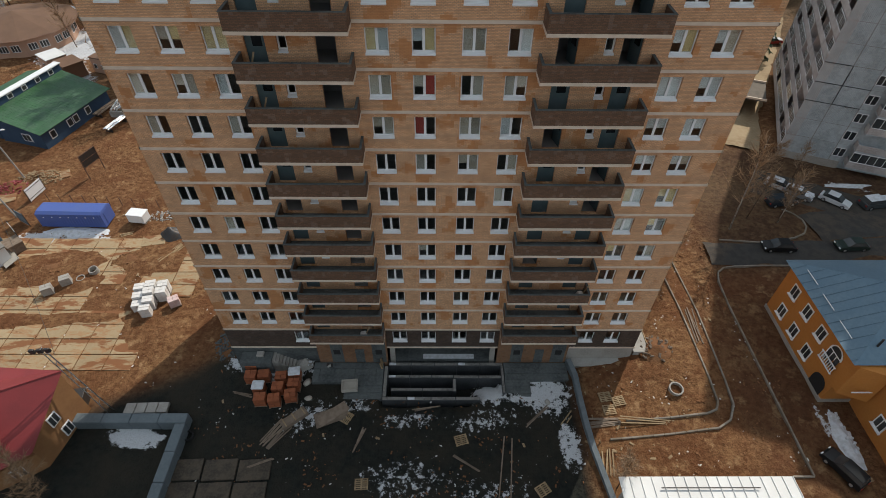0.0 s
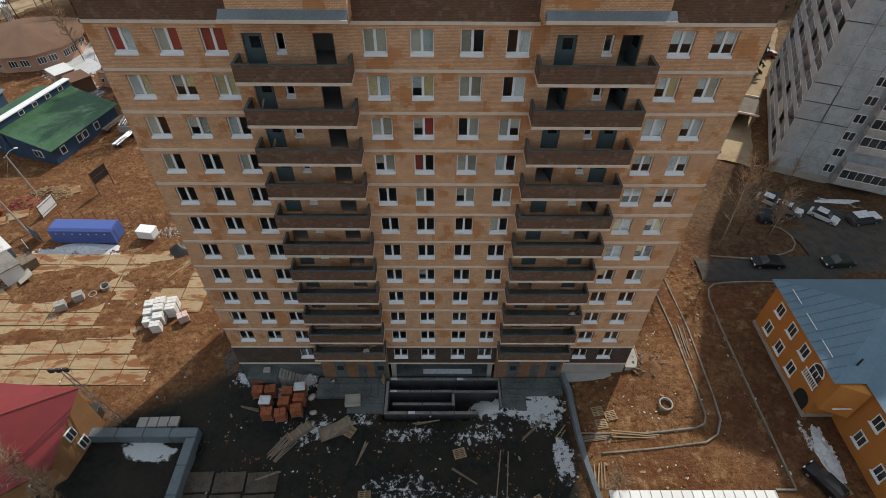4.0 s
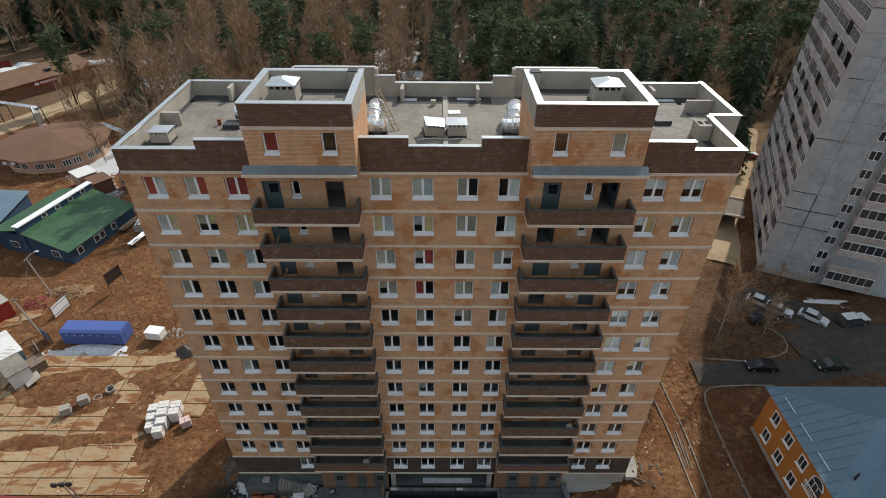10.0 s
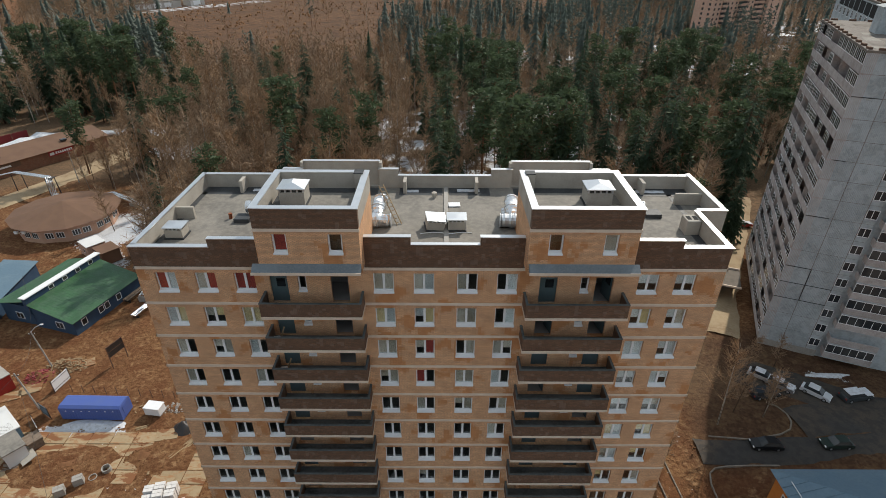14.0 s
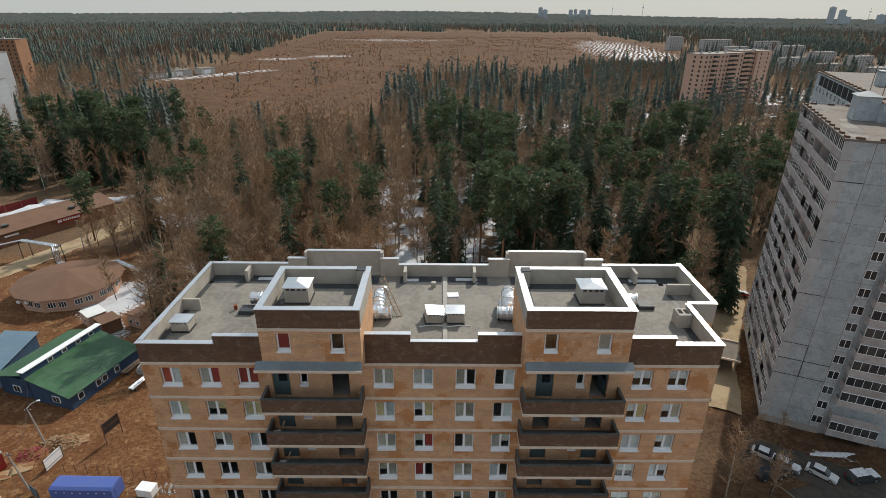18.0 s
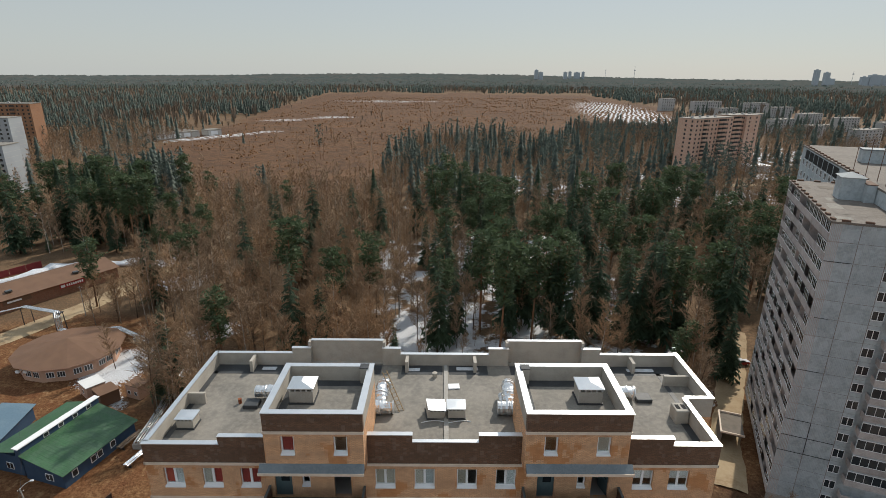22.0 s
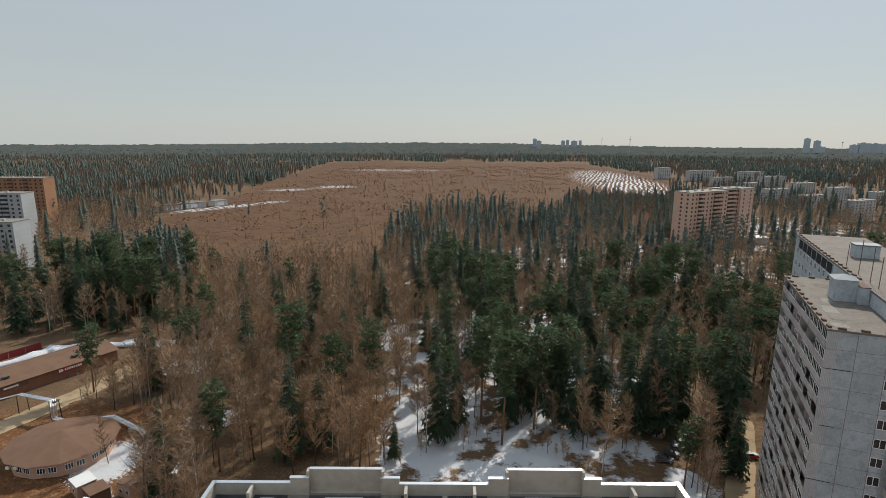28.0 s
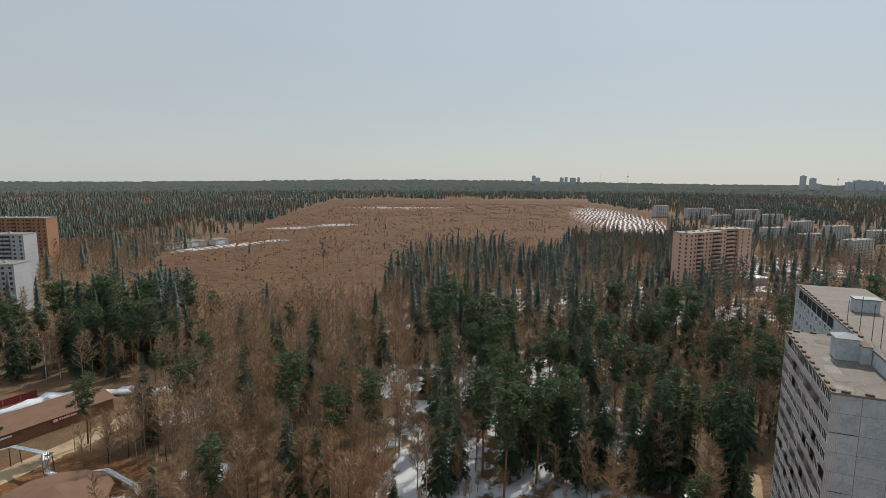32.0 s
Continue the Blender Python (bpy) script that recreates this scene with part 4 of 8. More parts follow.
        part("loggia_slab", slab, None, tw, at=pose(0, 0, z))
        for i in range(6):
            part("loggia_parapet", para, None, tw, at=pose(0, 0.1 + i * bay * 2, z))
        for i in range(12):
            if i % 2 == 0 or i == 0:
                part("fin", fin, None, tw, at=pose(0, 0.1 + i * bay, z + 0.08))
            r = random.random()
            if r < 0.52:
                o = part("loggia_glazing", lf, None, tw, at=pose(0, 0.1 + i * bay, z + 1.05))
                part("pane", lp, None, o)
            elif r < 0.8:
                part("inner_door", pan, None, tw, at=pose(0, 0.3 + i * bay, z))
    part("fin", Geo().box(0.02, 1.3, 31.1, 31.3, z0, H - 0.3), PINKISH, tw)
    # roof: dark vent blocks along the edges, lift room
    blk = Geo().cbox(-0.22, 0.22, -0.5, 0.5, 0, 0.28, 0.04).mesh("parapet_block", RUST)
    for i in range(11):
        part("parapet_block", blk, None, tw, at=pose(0.25, 1.0 + i * 2.85, H, 0, 0, 8))
    for i in range(3):
        part("parapet_block", blk, None, tw, at=pose(1.6 + i * 2.6, 0.35, H, 0, 0, 80))
        part("parapet_block", blk, None, tw, at=pose(1.6 + i * 2.6, 31.1, H, 0, 0, 85))
    for i in range(17):
        part("parapet_block", blk, None, tw, at=pose(8.7, 22 + i * 2.8, 48.6, 0, 0, 8))
    for i in range(16):
        x0, y0, w_, d_ = random.uniform(0.6, 6.0), random.uniform(1, 27), random.uniform(0.8, 2.2), random.uniform(1.0, 3.5)
        part("felt_patch", Geo().box(x0, min(x0 + w_, 8.2), y0, y0 + d_, H + 0.003 + i * 0.002, H + 0.006 + i * 0.002), (FELT_PATCH, ROOFING, TOWER_ROOF)[i % 3], tw)
    # dark sheet painted as the shaded openings under the rear roof
    part("technical_strip", Geo().box(8.36, 8.41, 36, 66, 46.0, 48.0), OPENING_SHADE, tw)
    for i in range(8):
        part("strip_post", Geo().box(8.33, 8.42, 36 + i * 4.2, 36.25 + i * 4.2, 46.0, 48.0), PANEL, tw)
    lr = part("lift_room", Geo().box(4.0, 7.0, 15.9, 19.2, H, H + 3.5).box(7.0, 8.3, 14.7, 18.4, H, H + 2.7), PANEL, tw, "sheet-clad lift room")
    part("lift_roof", Geo().add([(3.75, 15.65, H + 3.5), (7.25, 15.65, H + 3.5), (7.25, 19.45, H + 3.5), (3.75, 19.45, H + 3.5), (5.5, 17.5, H + 4.15)],
                                [(0, 1, 4), (1, 2, 4), (2, 3, 4), (3, 0, 4), (3, 2, 1, 0)]), BLUEROOF_T, lr, "shallow pyramid of pale sheet")
    part("annex_roof", Geo().box(6.95, 8.32, 14.55, 18.5, H + 2.7, H + 2.82), RUST, lr)
    rr = part("lift_room", Geo().box(13, 17, 42, 45, 48.6, 51), PANEL, tw, "sheet-clad lift room")
    part("lift_roof", Geo().box(12.8, 17.2, 41.8, 45.2, 51, 51.2), BLUEROOF_T, rr)
    for y in (16, 20, 26, 33):
        part("antenna", Geo().tube([(9.6, y, 48.6), (9.6, y, 48.6 + 4 + y % 3)], 0.06, 5), RUST, tw)
    # plain windows on the rear block
    for k in range(4, 17):
        for i in range(9):
            o = part("window", wf, None, tw, at=pose(8.38, 38 + i * 3.5, 1.5 + k * S - 1.2, 0, 0, -90))
            part("pane", wp, None, o)


TOWER_GLASS = material("dim_glass", (0.03, 0.035, 0.04), 0.08, grain=[(0.3, 0.6, (0.10, 0.10, 0.095))], spec=0.5)
panel_tower()

# ---- low canopy frame by the tower ----
fr = thing("carport_frame", "flat concrete canopy on walls beside the tower", "canopy", pose(53.5, 79.0, gz(53, 79), 0, 0, -22.9))
part("canopy_slab", Geo().box(-3.2, 0.6, 0, 6.8, 3.1, 3.3), FELT_PATCH, fr)
part("canopy_rim", Geo().box(-3.3, -3.05, -0.1, 6.9, 3.3, 3.6).box(-3.05, 0.6, -0.1, 0.12, 3.3, 3.6).box(-3.05, 0.6, 6.68, 6.9, 3.3, 3.6), CREAM, fr)
part("canopy_wall", Geo().box(-3.1, -2.9, 0.1, 6.7, 0, 3.1).box(-2.9, 0.5, 6.5, 6.7, 0, 3.1), FELT_PATCH, fr)


# ---- far housing blocks ----
FAR_BRICK = brick_material("far_brick", (0.616, 0.383, 0.284), (0.555, 0.334, 0.246), (0.555, 0.419, 0.345), (0.518, 0.296, 0.210), 0.4, 0.05)
FAR_ORANGE = brick_material("far_orange_brick", (0.326, 0.168, 0.091), (0.286, 0.143, 0.077), (0.306, 0.184, 0.122), (0.254, 0.122, 0.066), 0.4, 0.05)
FAR_WHITE = material("far_panel", (0.348, 0.370, 0.390), 0.85, grain=[(0.08, 0.5, (0.279, 0.293, 0.307))])
FAR_GREY = material("far_grey_panel", (0.442, 0.433, 0.425), 0.85, grain=[(0.08, 0.5, (0.357, 0.348, 0.340))])


def block_of_flats(name, label, x, y, z, turn, w, d, storeys, sh, mat, bays, balconies=()):
    """A slab of flats whose long face looks to -y, with a window for each bay and storey."""
    b = thing(name, label, "building", pose(x, y, z, 0, 0, turn), "far blocks of flats")
    h = storeys * sh + 0.8
    part("wall", Geo().box(0, w, 0, d, -3, h), mat, b)
    part("roof", Geo().box(-0.2, w + 0.2, -0.2, d + 0.2, h, h + 0.35), ROOFING, b)
    for i in range(max(2, int(w / 9))):
        part("roof_vent", Geo().box(3 + i * 8.5, 4.6 + i * 8.5, d * 0.4, d * 0.4 + 1.2, h + 0.35, h + 1.5), FAR_GREY, b)
    if name == "white_tower":
        for k in range(1, storeys):
            part("storey_joint", Geo().box(-0.03, w + 0.03, -0.03, d + 0.03, k * sh - 0.06, k * sh + 0.06), FAR_GREY, b)
    bw = w / bays
    wm = Geo().box(-0.7, 0.7, -0.06, 0.05, 0, 1.4).mesh("window", TOWER_GLASS)
    bm_ = Geo().box(-bw * 0.45, bw * 0.45, -1.0, 0.0, -0.1, 1.0).mesh("balcony", mat)
    bg = Geo().box(-bw * 0.42, bw * 0.42, -0.9, 0.0, 1.0, 2.3).mesh("balcony_glazing", TOWER_GLASS)
    small = name == "panel_house"
    rows = Geo()
    for k in range(storeys):
        for i in range(bays):
            zz = k * sh + 1.3
            if small:
                rows.box((i + 0.5) * bw - 0.8, (i + 0.5) * bw + 0.8, -0.06, 0.05, zz, zz + 1.4)
            elif i in balconies:
                o = part("balcony", bm_, None, b, at=pose((i + 0.5) * bw, 0, k * sh + 0.6))
                part("balcony_glazing", bg, None, o)
            else:
                part("window", wm, None, b, at=pose((i + 0.5) * bw, 0, zz))
        if small:
            continue
        for i in range(max(1, int(d / 5))):
            part("window", wm, None, b, at=pose(0, 2.5 + i * 5, k * sh + 1.3, 0, 0, -90))
    if small:
        tagged(part("glazing", rows, TOWER_GLASS, b), kind="stuff")
    return b


block_of_flats("brick_tower", "pinkish brick twelve-storey block of flats among trees", 174, 374, -3, 29, 42, 14, 13, 2.95, FAR_BRICK, 10, (2, 6, 7))
block_of_flats("brick_tower", "pinkish brick twelve-storey block of flats among trees", 209, 396.7, -3, 29, 17, 12, 13, 3.02, FAR_BRICK, 4, (1, 2))
block_of_flats("brick_tower", "pinkish brick twelve-storey block of flats among trees", 224.6, 402.2, -3, 29, 16, 15, 13, 3.0, FAR_BRICK, 2, ())
block_of_flats("orange_tower", "orange brick block of flats at the wood's edge", -395, 456, -3, 4, 50, 15, 13, 3.1, FAR_ORANGE, 12, (2, 5, 8))
block_of_flats("white_tower", "white panel block of flats with blue balconies", -336, 354, -3, 6, 50, 14, 13, 2.85, FAR_WHITE, 12, (1, 4, 5, 8, 9))
block_of_flats("white_tower", "white panel block of flats with blue balconies", -279.5, 280, -3, 6, 46, 14, 10, 2.9, FAR_WHITE, 12, (1, 4, 5, 8, 9))
for x, y, tu, w, s in ((474, 1035, 16, 62, 7), (430, 1080, 14, 30, 8), (464, 922, 18, 42, 5), (574, 1045, 14, 56, 6), (546, 910, 18, 47, 6), (465, 832, 20, 35, 4),
                       (403, 659, 24, 36, 6), (502, 761, 22, 41, 6), (417, 612, 24, 35, 5), (502, 688, 22, 39, 6), (393, 507, 24, 34, 7), (534, 658, 22, 40, 5)):
    block_of_flats("panel_house", "pale five-storey panel house in the distance", x, y, -4, tu, w, 12, s, 2.8, FAR_GREY, int(w / 5))

SHED = material("shed_panel", (0.52, 0.50, 0.47), 0.8, grain=[(0.2, 0.5, (0.42, 0.40, 0.37))])
for x, y, w, d, tu in ((-301, 556, 54, 42, 54), (-338, 584, 52, 40, 54), (-262, 606, 16, 14, 54)):
    s = thing("low_shed", "long low grey warehouse shed by the meadow", "shed", pose(x, y, -3, 0, 0, tu), "warehouse sheds")
    part("wall", Geo().box(0, w, 0, d, -2, 5), SHED, s)
    part("roof", Geo().box(-0.5, w + 0.5, -0.5, d + 0.5, 5, 5.5), ROOFING, s)
    for i in range(int(w / 11)):
        part("bay", Geo().box(3 + i * 11, 11 + i * 11, -0.4, 0, 0, 4), WHITE, s)
pv = thing("flat_pavilion", "low flat-roofed pavilion beside the brick block", "building", pose(228, 392, -3, 0, 0, 6))
part("wall", Geo().box(0, 16, 0, 10, -1, 4), FAR_GREY, pv)
part("roof", Geo().box(-0.5, 16.5, -0.5, 10.5, 4, 4.5), WHITE, pv)
# haze is part of this flat pale colour on blocks and masts
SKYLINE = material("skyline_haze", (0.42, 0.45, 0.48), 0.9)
for x, y, w, h in ((1866, 2800, 22, 94), (1917, 2800, 24, 82), (2180, 2900, 34, 62), (2220, 2900, 60, 72), (2290, 2900, 46, 70), (2345, 2900, 30, 66), (2400, 2900, 70, 60), (2490, 2900, 40, 76), (2560, 2900, 90, 64),
                   (2060, 3000, 50, 52), (640, 3900, 24, 90), (668, 3900, 30, 76), (930, 4300, 26, 78), (968, 4300, 20, 82), (1010, 4300, 44, 76), (1070, 4300, 18, 80)):
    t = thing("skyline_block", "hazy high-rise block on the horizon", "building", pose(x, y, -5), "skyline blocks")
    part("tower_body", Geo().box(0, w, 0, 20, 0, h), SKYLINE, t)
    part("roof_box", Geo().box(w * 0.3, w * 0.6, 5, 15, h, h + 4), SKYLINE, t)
for x, y, h in ((975, 2850, 105), (1335, 4600, 112), (2090, 2850, 92)):
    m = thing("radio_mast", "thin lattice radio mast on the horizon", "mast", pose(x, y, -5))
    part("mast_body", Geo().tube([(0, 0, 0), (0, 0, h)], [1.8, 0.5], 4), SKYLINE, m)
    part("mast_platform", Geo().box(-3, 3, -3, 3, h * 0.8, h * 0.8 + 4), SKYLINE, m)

# ---- yard materials ----
def smeared(ma, colour, stretch, scale, lo, hi, strength):
    """Lays streaks of another colour over a material's base colour; stretch scales x, y and z."""
    nt = ma.node_tree
    b = nt.nodes["Principled BSDF"]
    src = b.inputs["Base Color"].links[0].from_socket
    geo, mp, n, r, mx = (nt.nodes.new(k) for k in ("ShaderNodeNewGeometry", "ShaderNodeMapping", "ShaderNodeTexNoise", "ShaderNodeMapRange", "ShaderNodeMix"))
    mp.inputs["Scale"].default_value, mp.inputs["Rotation"].default_value = stretch, (0, 0, 0.15)
    nt.links.new(geo.outputs["Position"], mp.inputs["Vector"])
    nt.links.new(mp.outputs[0], n.inputs["Vector"])
    n.inputs["Scale"].default_value, n.inputs["Detail"].default_value, n.inputs["Roughness"].default_value, n.inputs["Distortion"].default_value = scale, 9, 0.68, 0.6
    r.inputs["From Min"].default_value, r.inputs["From Max"].default_value, r.inputs["To Max"].default_value = lo, hi, strength
    nt.links.new(n.outputs["Fac"], r.inputs["Value"])
    mx.data_type = 'RGBA'
    nt.links.new(r.outputs[0], mx.inputs["Factor"])
    nt.links.new(src, mx.inputs["A"])
    mx.inputs["B"].default_value = (*colour, 1)
    nt.links.new(mx.outputs["Result"], b.inputs["Base Color"])
    return ma


SLAB = material("dirty_slab", (0.346, 0.259, 0.155), 0.9, grain=[(2.2, 0.5, (0.291, 0.210, 0.118)), (9, 0.3, (0.371, 0.284, 0.179))], bump=0.25, island=0.10)
smeared(SLAB, (0.33, 0.165, 0.075), (0.5, 1.5, 1), 1.1, 0.50, 0.60, 0.75)
smeared(SLAB, (0.21, 0.088, 0.038), (0.45, 1.2, 1), 0.42, 0.515, 0.56, 0.95)
# slab colour with mud on it, darkened as well for the building's shade
SHADED_MUDSLAB = material("shaded_muddy_slab", (0.085, 0.066, 0.048), 0.9, grain=[(0.8, 0.7, (0.030, 0.026, 0.021)), (5, 0.4, (0.11, 0.09, 0.07))], bump=0.3)
BLUE = material("blue_paint", (0.075, 0.120, 0.36), 0.45, grain=[(0.7, 0.4, (0.09, 0.13, 0.31)), (6, 0.2, (0.08, 0.13, 0.42))], bump=0.05)
AERATED = material("aerated_block", (0.700, 0.680, 0.661), 0.85, grain=[(1.5, 0.4, (0.583, 0.554, 0.525))], bump=0.2, island=0.06)
PINKBLOCK = material("pink_wrapped_block", (0.62, 0.44, 0.42), 0.7, grain=[(2, 0.5, (0.70, 0.62, 0.60))], bump=0.2)
TIMBER = material("raw_timber", (0.340, 0.246, 0.145), 0.85, grain=[(2.5, 0.6, (0.230, 0.153, 0.085))], bump=0.3, island=0.18)
OLDWOOD = material("weathered_timber", (0.22, 0.17, 0.13), 0.9, grain=[(2.5, 0.6, (0.14, 0.10, 0.075))], bump=0.3, island=0.2)
NEWBRICK = material("orange_brick_pack", (0.30, 0.095, 0.042), 0.8, grain=[(3, 0.6, (0.22, 0.07, 0.035))], bump=0.4, bump_scale=14, island=0.15)
SNOWMAT = material("old_snow", (0.62, 0.64, 0.68), 0.7, grain=[(2.5, 0.6, (0.42, 0.42, 0.42))], bump=0.5, bump_scale=5)
STEEL = material("dark_steel", (0.06, 0.06, 0.062), 0.5, 0.6, grain=[(3, 0.4, (0.10, 0.07, 0.05))])
GREENROOF = material("green_roof_sheet", (0.026, 0.088, 0.034), 0.5, grain=[(0.3, 0.7, (0.036, 0.125, 0.045)), (0.8, 0.5, (0.075, 0.13, 0.085), 0.14), (4, 0.4, (0.012, 0.055, 0.022))], bump=0.15, bump_scale=3, spec=0.5)
BLUEWALL = material("blue_siding", (0.032, 0.064, 0.115), 0.6, grain=[(0.6, 0.5, (0.045, 0.085, 0.14))], bump=0.1)
BLUEROOF = material("blue_grey_roof", (0.12, 0.19, 0.25), 0.5, 0.2, grain=[(0.3, 0.6, (0.16, 0.23, 0.28)), (3, 0.3, (0.09, 0.15, 0.20))], bump=0.1)
REDROOF = material("red_roof_sheet", (0.23, 0.032, 0.034), 0.5, grain=[(0.5, 0.5, (0.17, 0.026, 0.028))], bump=0.15, bump_scale=4, spec=0.4)
BROWNROOF = material("brown_roof_sheet", (0.17, 0.095, 0.058), 0.6, grain=[(0.4, 0.5, (0.13, 0.072, 0.045))], bump=0.1)
ASPHALT = material("asphalt", (0.052, 0.048, 0.044), 0.9, grain=[(0.2, 0.8, (0.085, 0.065, 0.048)), (0.9, 0.5, (0.030, 0.029, 0.028), 0.05), (6, 0.4, (0.036, 0.036, 0.036))], bump=0.2)
SANDROAD = material("sandy_track", (0.36, 0.27, 0.165), 0.95, grain=[(0.25, 0.7, (0.24, 0.16, 0.09)), (2, 0.4, (0.42, 0.33, 0.22))], bump=0.3, bump_scale=4)
OCHRE = material("ochre_render", (0.50, 0.20, 0.045), 0.9, grain=[(0.5, 0.5, (0.42, 0.165, 0.04)), (5, 0.25, (0.54, 0.24, 0.07))], bump=0.15)
PEACH = material("peach_render", (0.52, 0.33, 0.24), 0.9, grain=[(0.5, 0.5, (0.42, 0.26, 0.18))], bump=0.1)
REDBRICK = brick_material("red_brick_wall", (0.26, 0.11, 0.06), (0.21, 0.085, 0.05), (0.24, 0.15, 0.10), (0.18, 0.075, 0.045), 0.4, 0.2)
KERB = material("kerb_concrete", (0.245, 0.216, 0.180), 0.9, grain=[(0.8, 0.6, (0.173, 0.130, 0.086))], bump=0.3, island=0.12)
TYRE = material("rubber", (0.02, 0.02, 0.021), 0.85)
TILE = material("paving_tile", (0.30, 0.285, 0.26), 0.85, grain=[(0.5, 0.6, (0.20, 0.185, 0.165))], bump=0.2, island=0.12)
RED = material("red_paint", (0.35, 0.03, 0.025), 0.5, grain=[(1, 0.4, (0.25, 0.03, 0.025))])
LIGHTSHEET = material("white_roof_sheet", (0.70, 0.70, 0.69), 0.5, grain=[(0.4, 0.5, (0.60, 0.59, 0.57))], bump=0.1, island=0.04)




def on_ground(x, y, turn=0.0, dz=0.0):
    return pose(x, y, gz(x, y) + dz, 0, 0, turn)


# ---- roads and kerbs ----
def ribbon(name, path, width, mat, label, cat, dz=0.06, step=2.0, kind="structure"):
    """A strip over the ground along a path."""
    pts = [Vector((*p, 0)) for p in path]
    line = []
    for a, b in zip(pts, pts[1:]):
        n = max(1, int((b - a).length / step))
        line += [a.lerp(b, i / n) for i in range(n)]
    line.append(pts[-1])
    g, m = Geo(), 5
    v = []
    for i, p in enumerate(line):
        d = (line[min(i + 1, len(line) - 1)] - line[max(i - 1, 0)]).normalized()
        s = Vector((-d.y, d.x, 0))
        for k in range(m):
            q = p + s * width * (k / (m - 1) - 0.5) * (1 + 0.08 * noise.noise((p.x / 3, p.y / 3, k)))
            v.append((q.x, q.y, gz(q.x, q.y) + dz + (0.0 if 0 < k < m - 1 else -0.25)))
    f = [(i * m + k, (i + 1) * m + k, (i + 1) * m + k + 1, i * m + k + 1) for i in range(len(line) - 1) for k in range(m - 1)]
    f = [tuple(reversed(q)) for q in f]
    g.add(v, f)
    return tagged(part(name, g, mat, smooth=True), label, cat, kind=kind)


ribbon("road", [(33.2, 45.9), (40, 45.6), (50, 46.3), (62, 47.6), (80, 51)], 4.1, ASPHALT, "worn asphalt yard road with grit", "road", 0.22)
ribbon("road", [(48.4, 50.5), (56, 51.4), (66, 52), (80, 56)], 6.4, ASPHALT, "worn asphalt before the parked cars", "road", 0.21)
ribbon("road", [(46, 62), (52, 58.5), (60, 54), (72, 50)], 7.0, ASPHALT, "worn asphalt parking strip before the tower", "road", 0.2)
ribbon("road", [(-165, 60), (-132, 95), (-112, 121.5), (-103.5, 141), (-97, 162), (-88, 190), (-92, 225)], 7.5, SANDROAD, "pale sandy track with tyre ruts", "road", 0.3)
ribbon("road", [(100, 326), (180, 334), (260, 342), (340, 352)], 9.0, SANDROAD, "pale road behind the wood", "road", 0.4)
ribbon("road", [(47.5, 70), (53, 82), (61.5, 97.5), (69.5, 111), (79, 128)], 5.5, SANDROAD, "pale dusty drive beside the tower", "road", 0.25)


def kerb(path, step=1.0):
    """A row of kerb stones along a path."""
    k = thing("kerb", "new concrete kerb stones bedded in bare earth", "kerb", pose(0, 0, 0), kind="structure")
    stone = Geo().cbox(0, step - 0.02, -0.09, 0.09, -0.35, 0.2, 0.025).mesh("kerb_stone", KERB)
    for a, b in zip(path, path[1:]):
        a, b = Vector((*a, 0)), Vector((*b, 0))
        d = b - a
        n = max(1, round(d.length / step))
        for i in range(n):
            p = a + d * (i / n)
            q = a + d * ((i + 1) / n)
            rise = math.degrees(math.asin(max(-0.6, min(0.6, (gz(q.x, q.y) - gz(p.x, p.y)) / step))))
            part("kerb_stone", stone, None, k, at=pose(p.x, p.y, gz(p.x, p.y), 0, 0, math.degrees(math.atan2(d.y, d.x))) @ pose(0, 0, 0, 0, -rise, 0) @ Matrix.Diagonal((d.length / n / step, 1, 1, 1)))


kerb([(26.3, 46), (26.9, 36.5), (27.0, 28), (26.9, 25.5), (26.5, 24.7), (25.5, 24.3), (22, 24.1), (17.9, 24.0)])
kerb([(28.2, 46), (28.7, 36.5), (28.5, 28), (28.3, 25.2), (27.4, 23.6), (26.0, 22.8), (22, 22.5), (16.0, 22.2)])
kerb([(42.5, 43.6), (39, 43.6), (35.6, 43.45), (34.2, 43.2), (33.3, 42.5), (32.8, 41.0), (32.6, 37.4), (32.6, 29.6), (32.6, 23.3), (32.6, 18.3), (30.7, 18.3)], 1.0)
kerb([(35.5, 48.1), (40.9, 47.6), (45.3, 48.5), (47.0, 49.3), (47.9, 50.6), (48.1, 52), (47.5, 53.5), (46.5, 54.4)], 0.8)


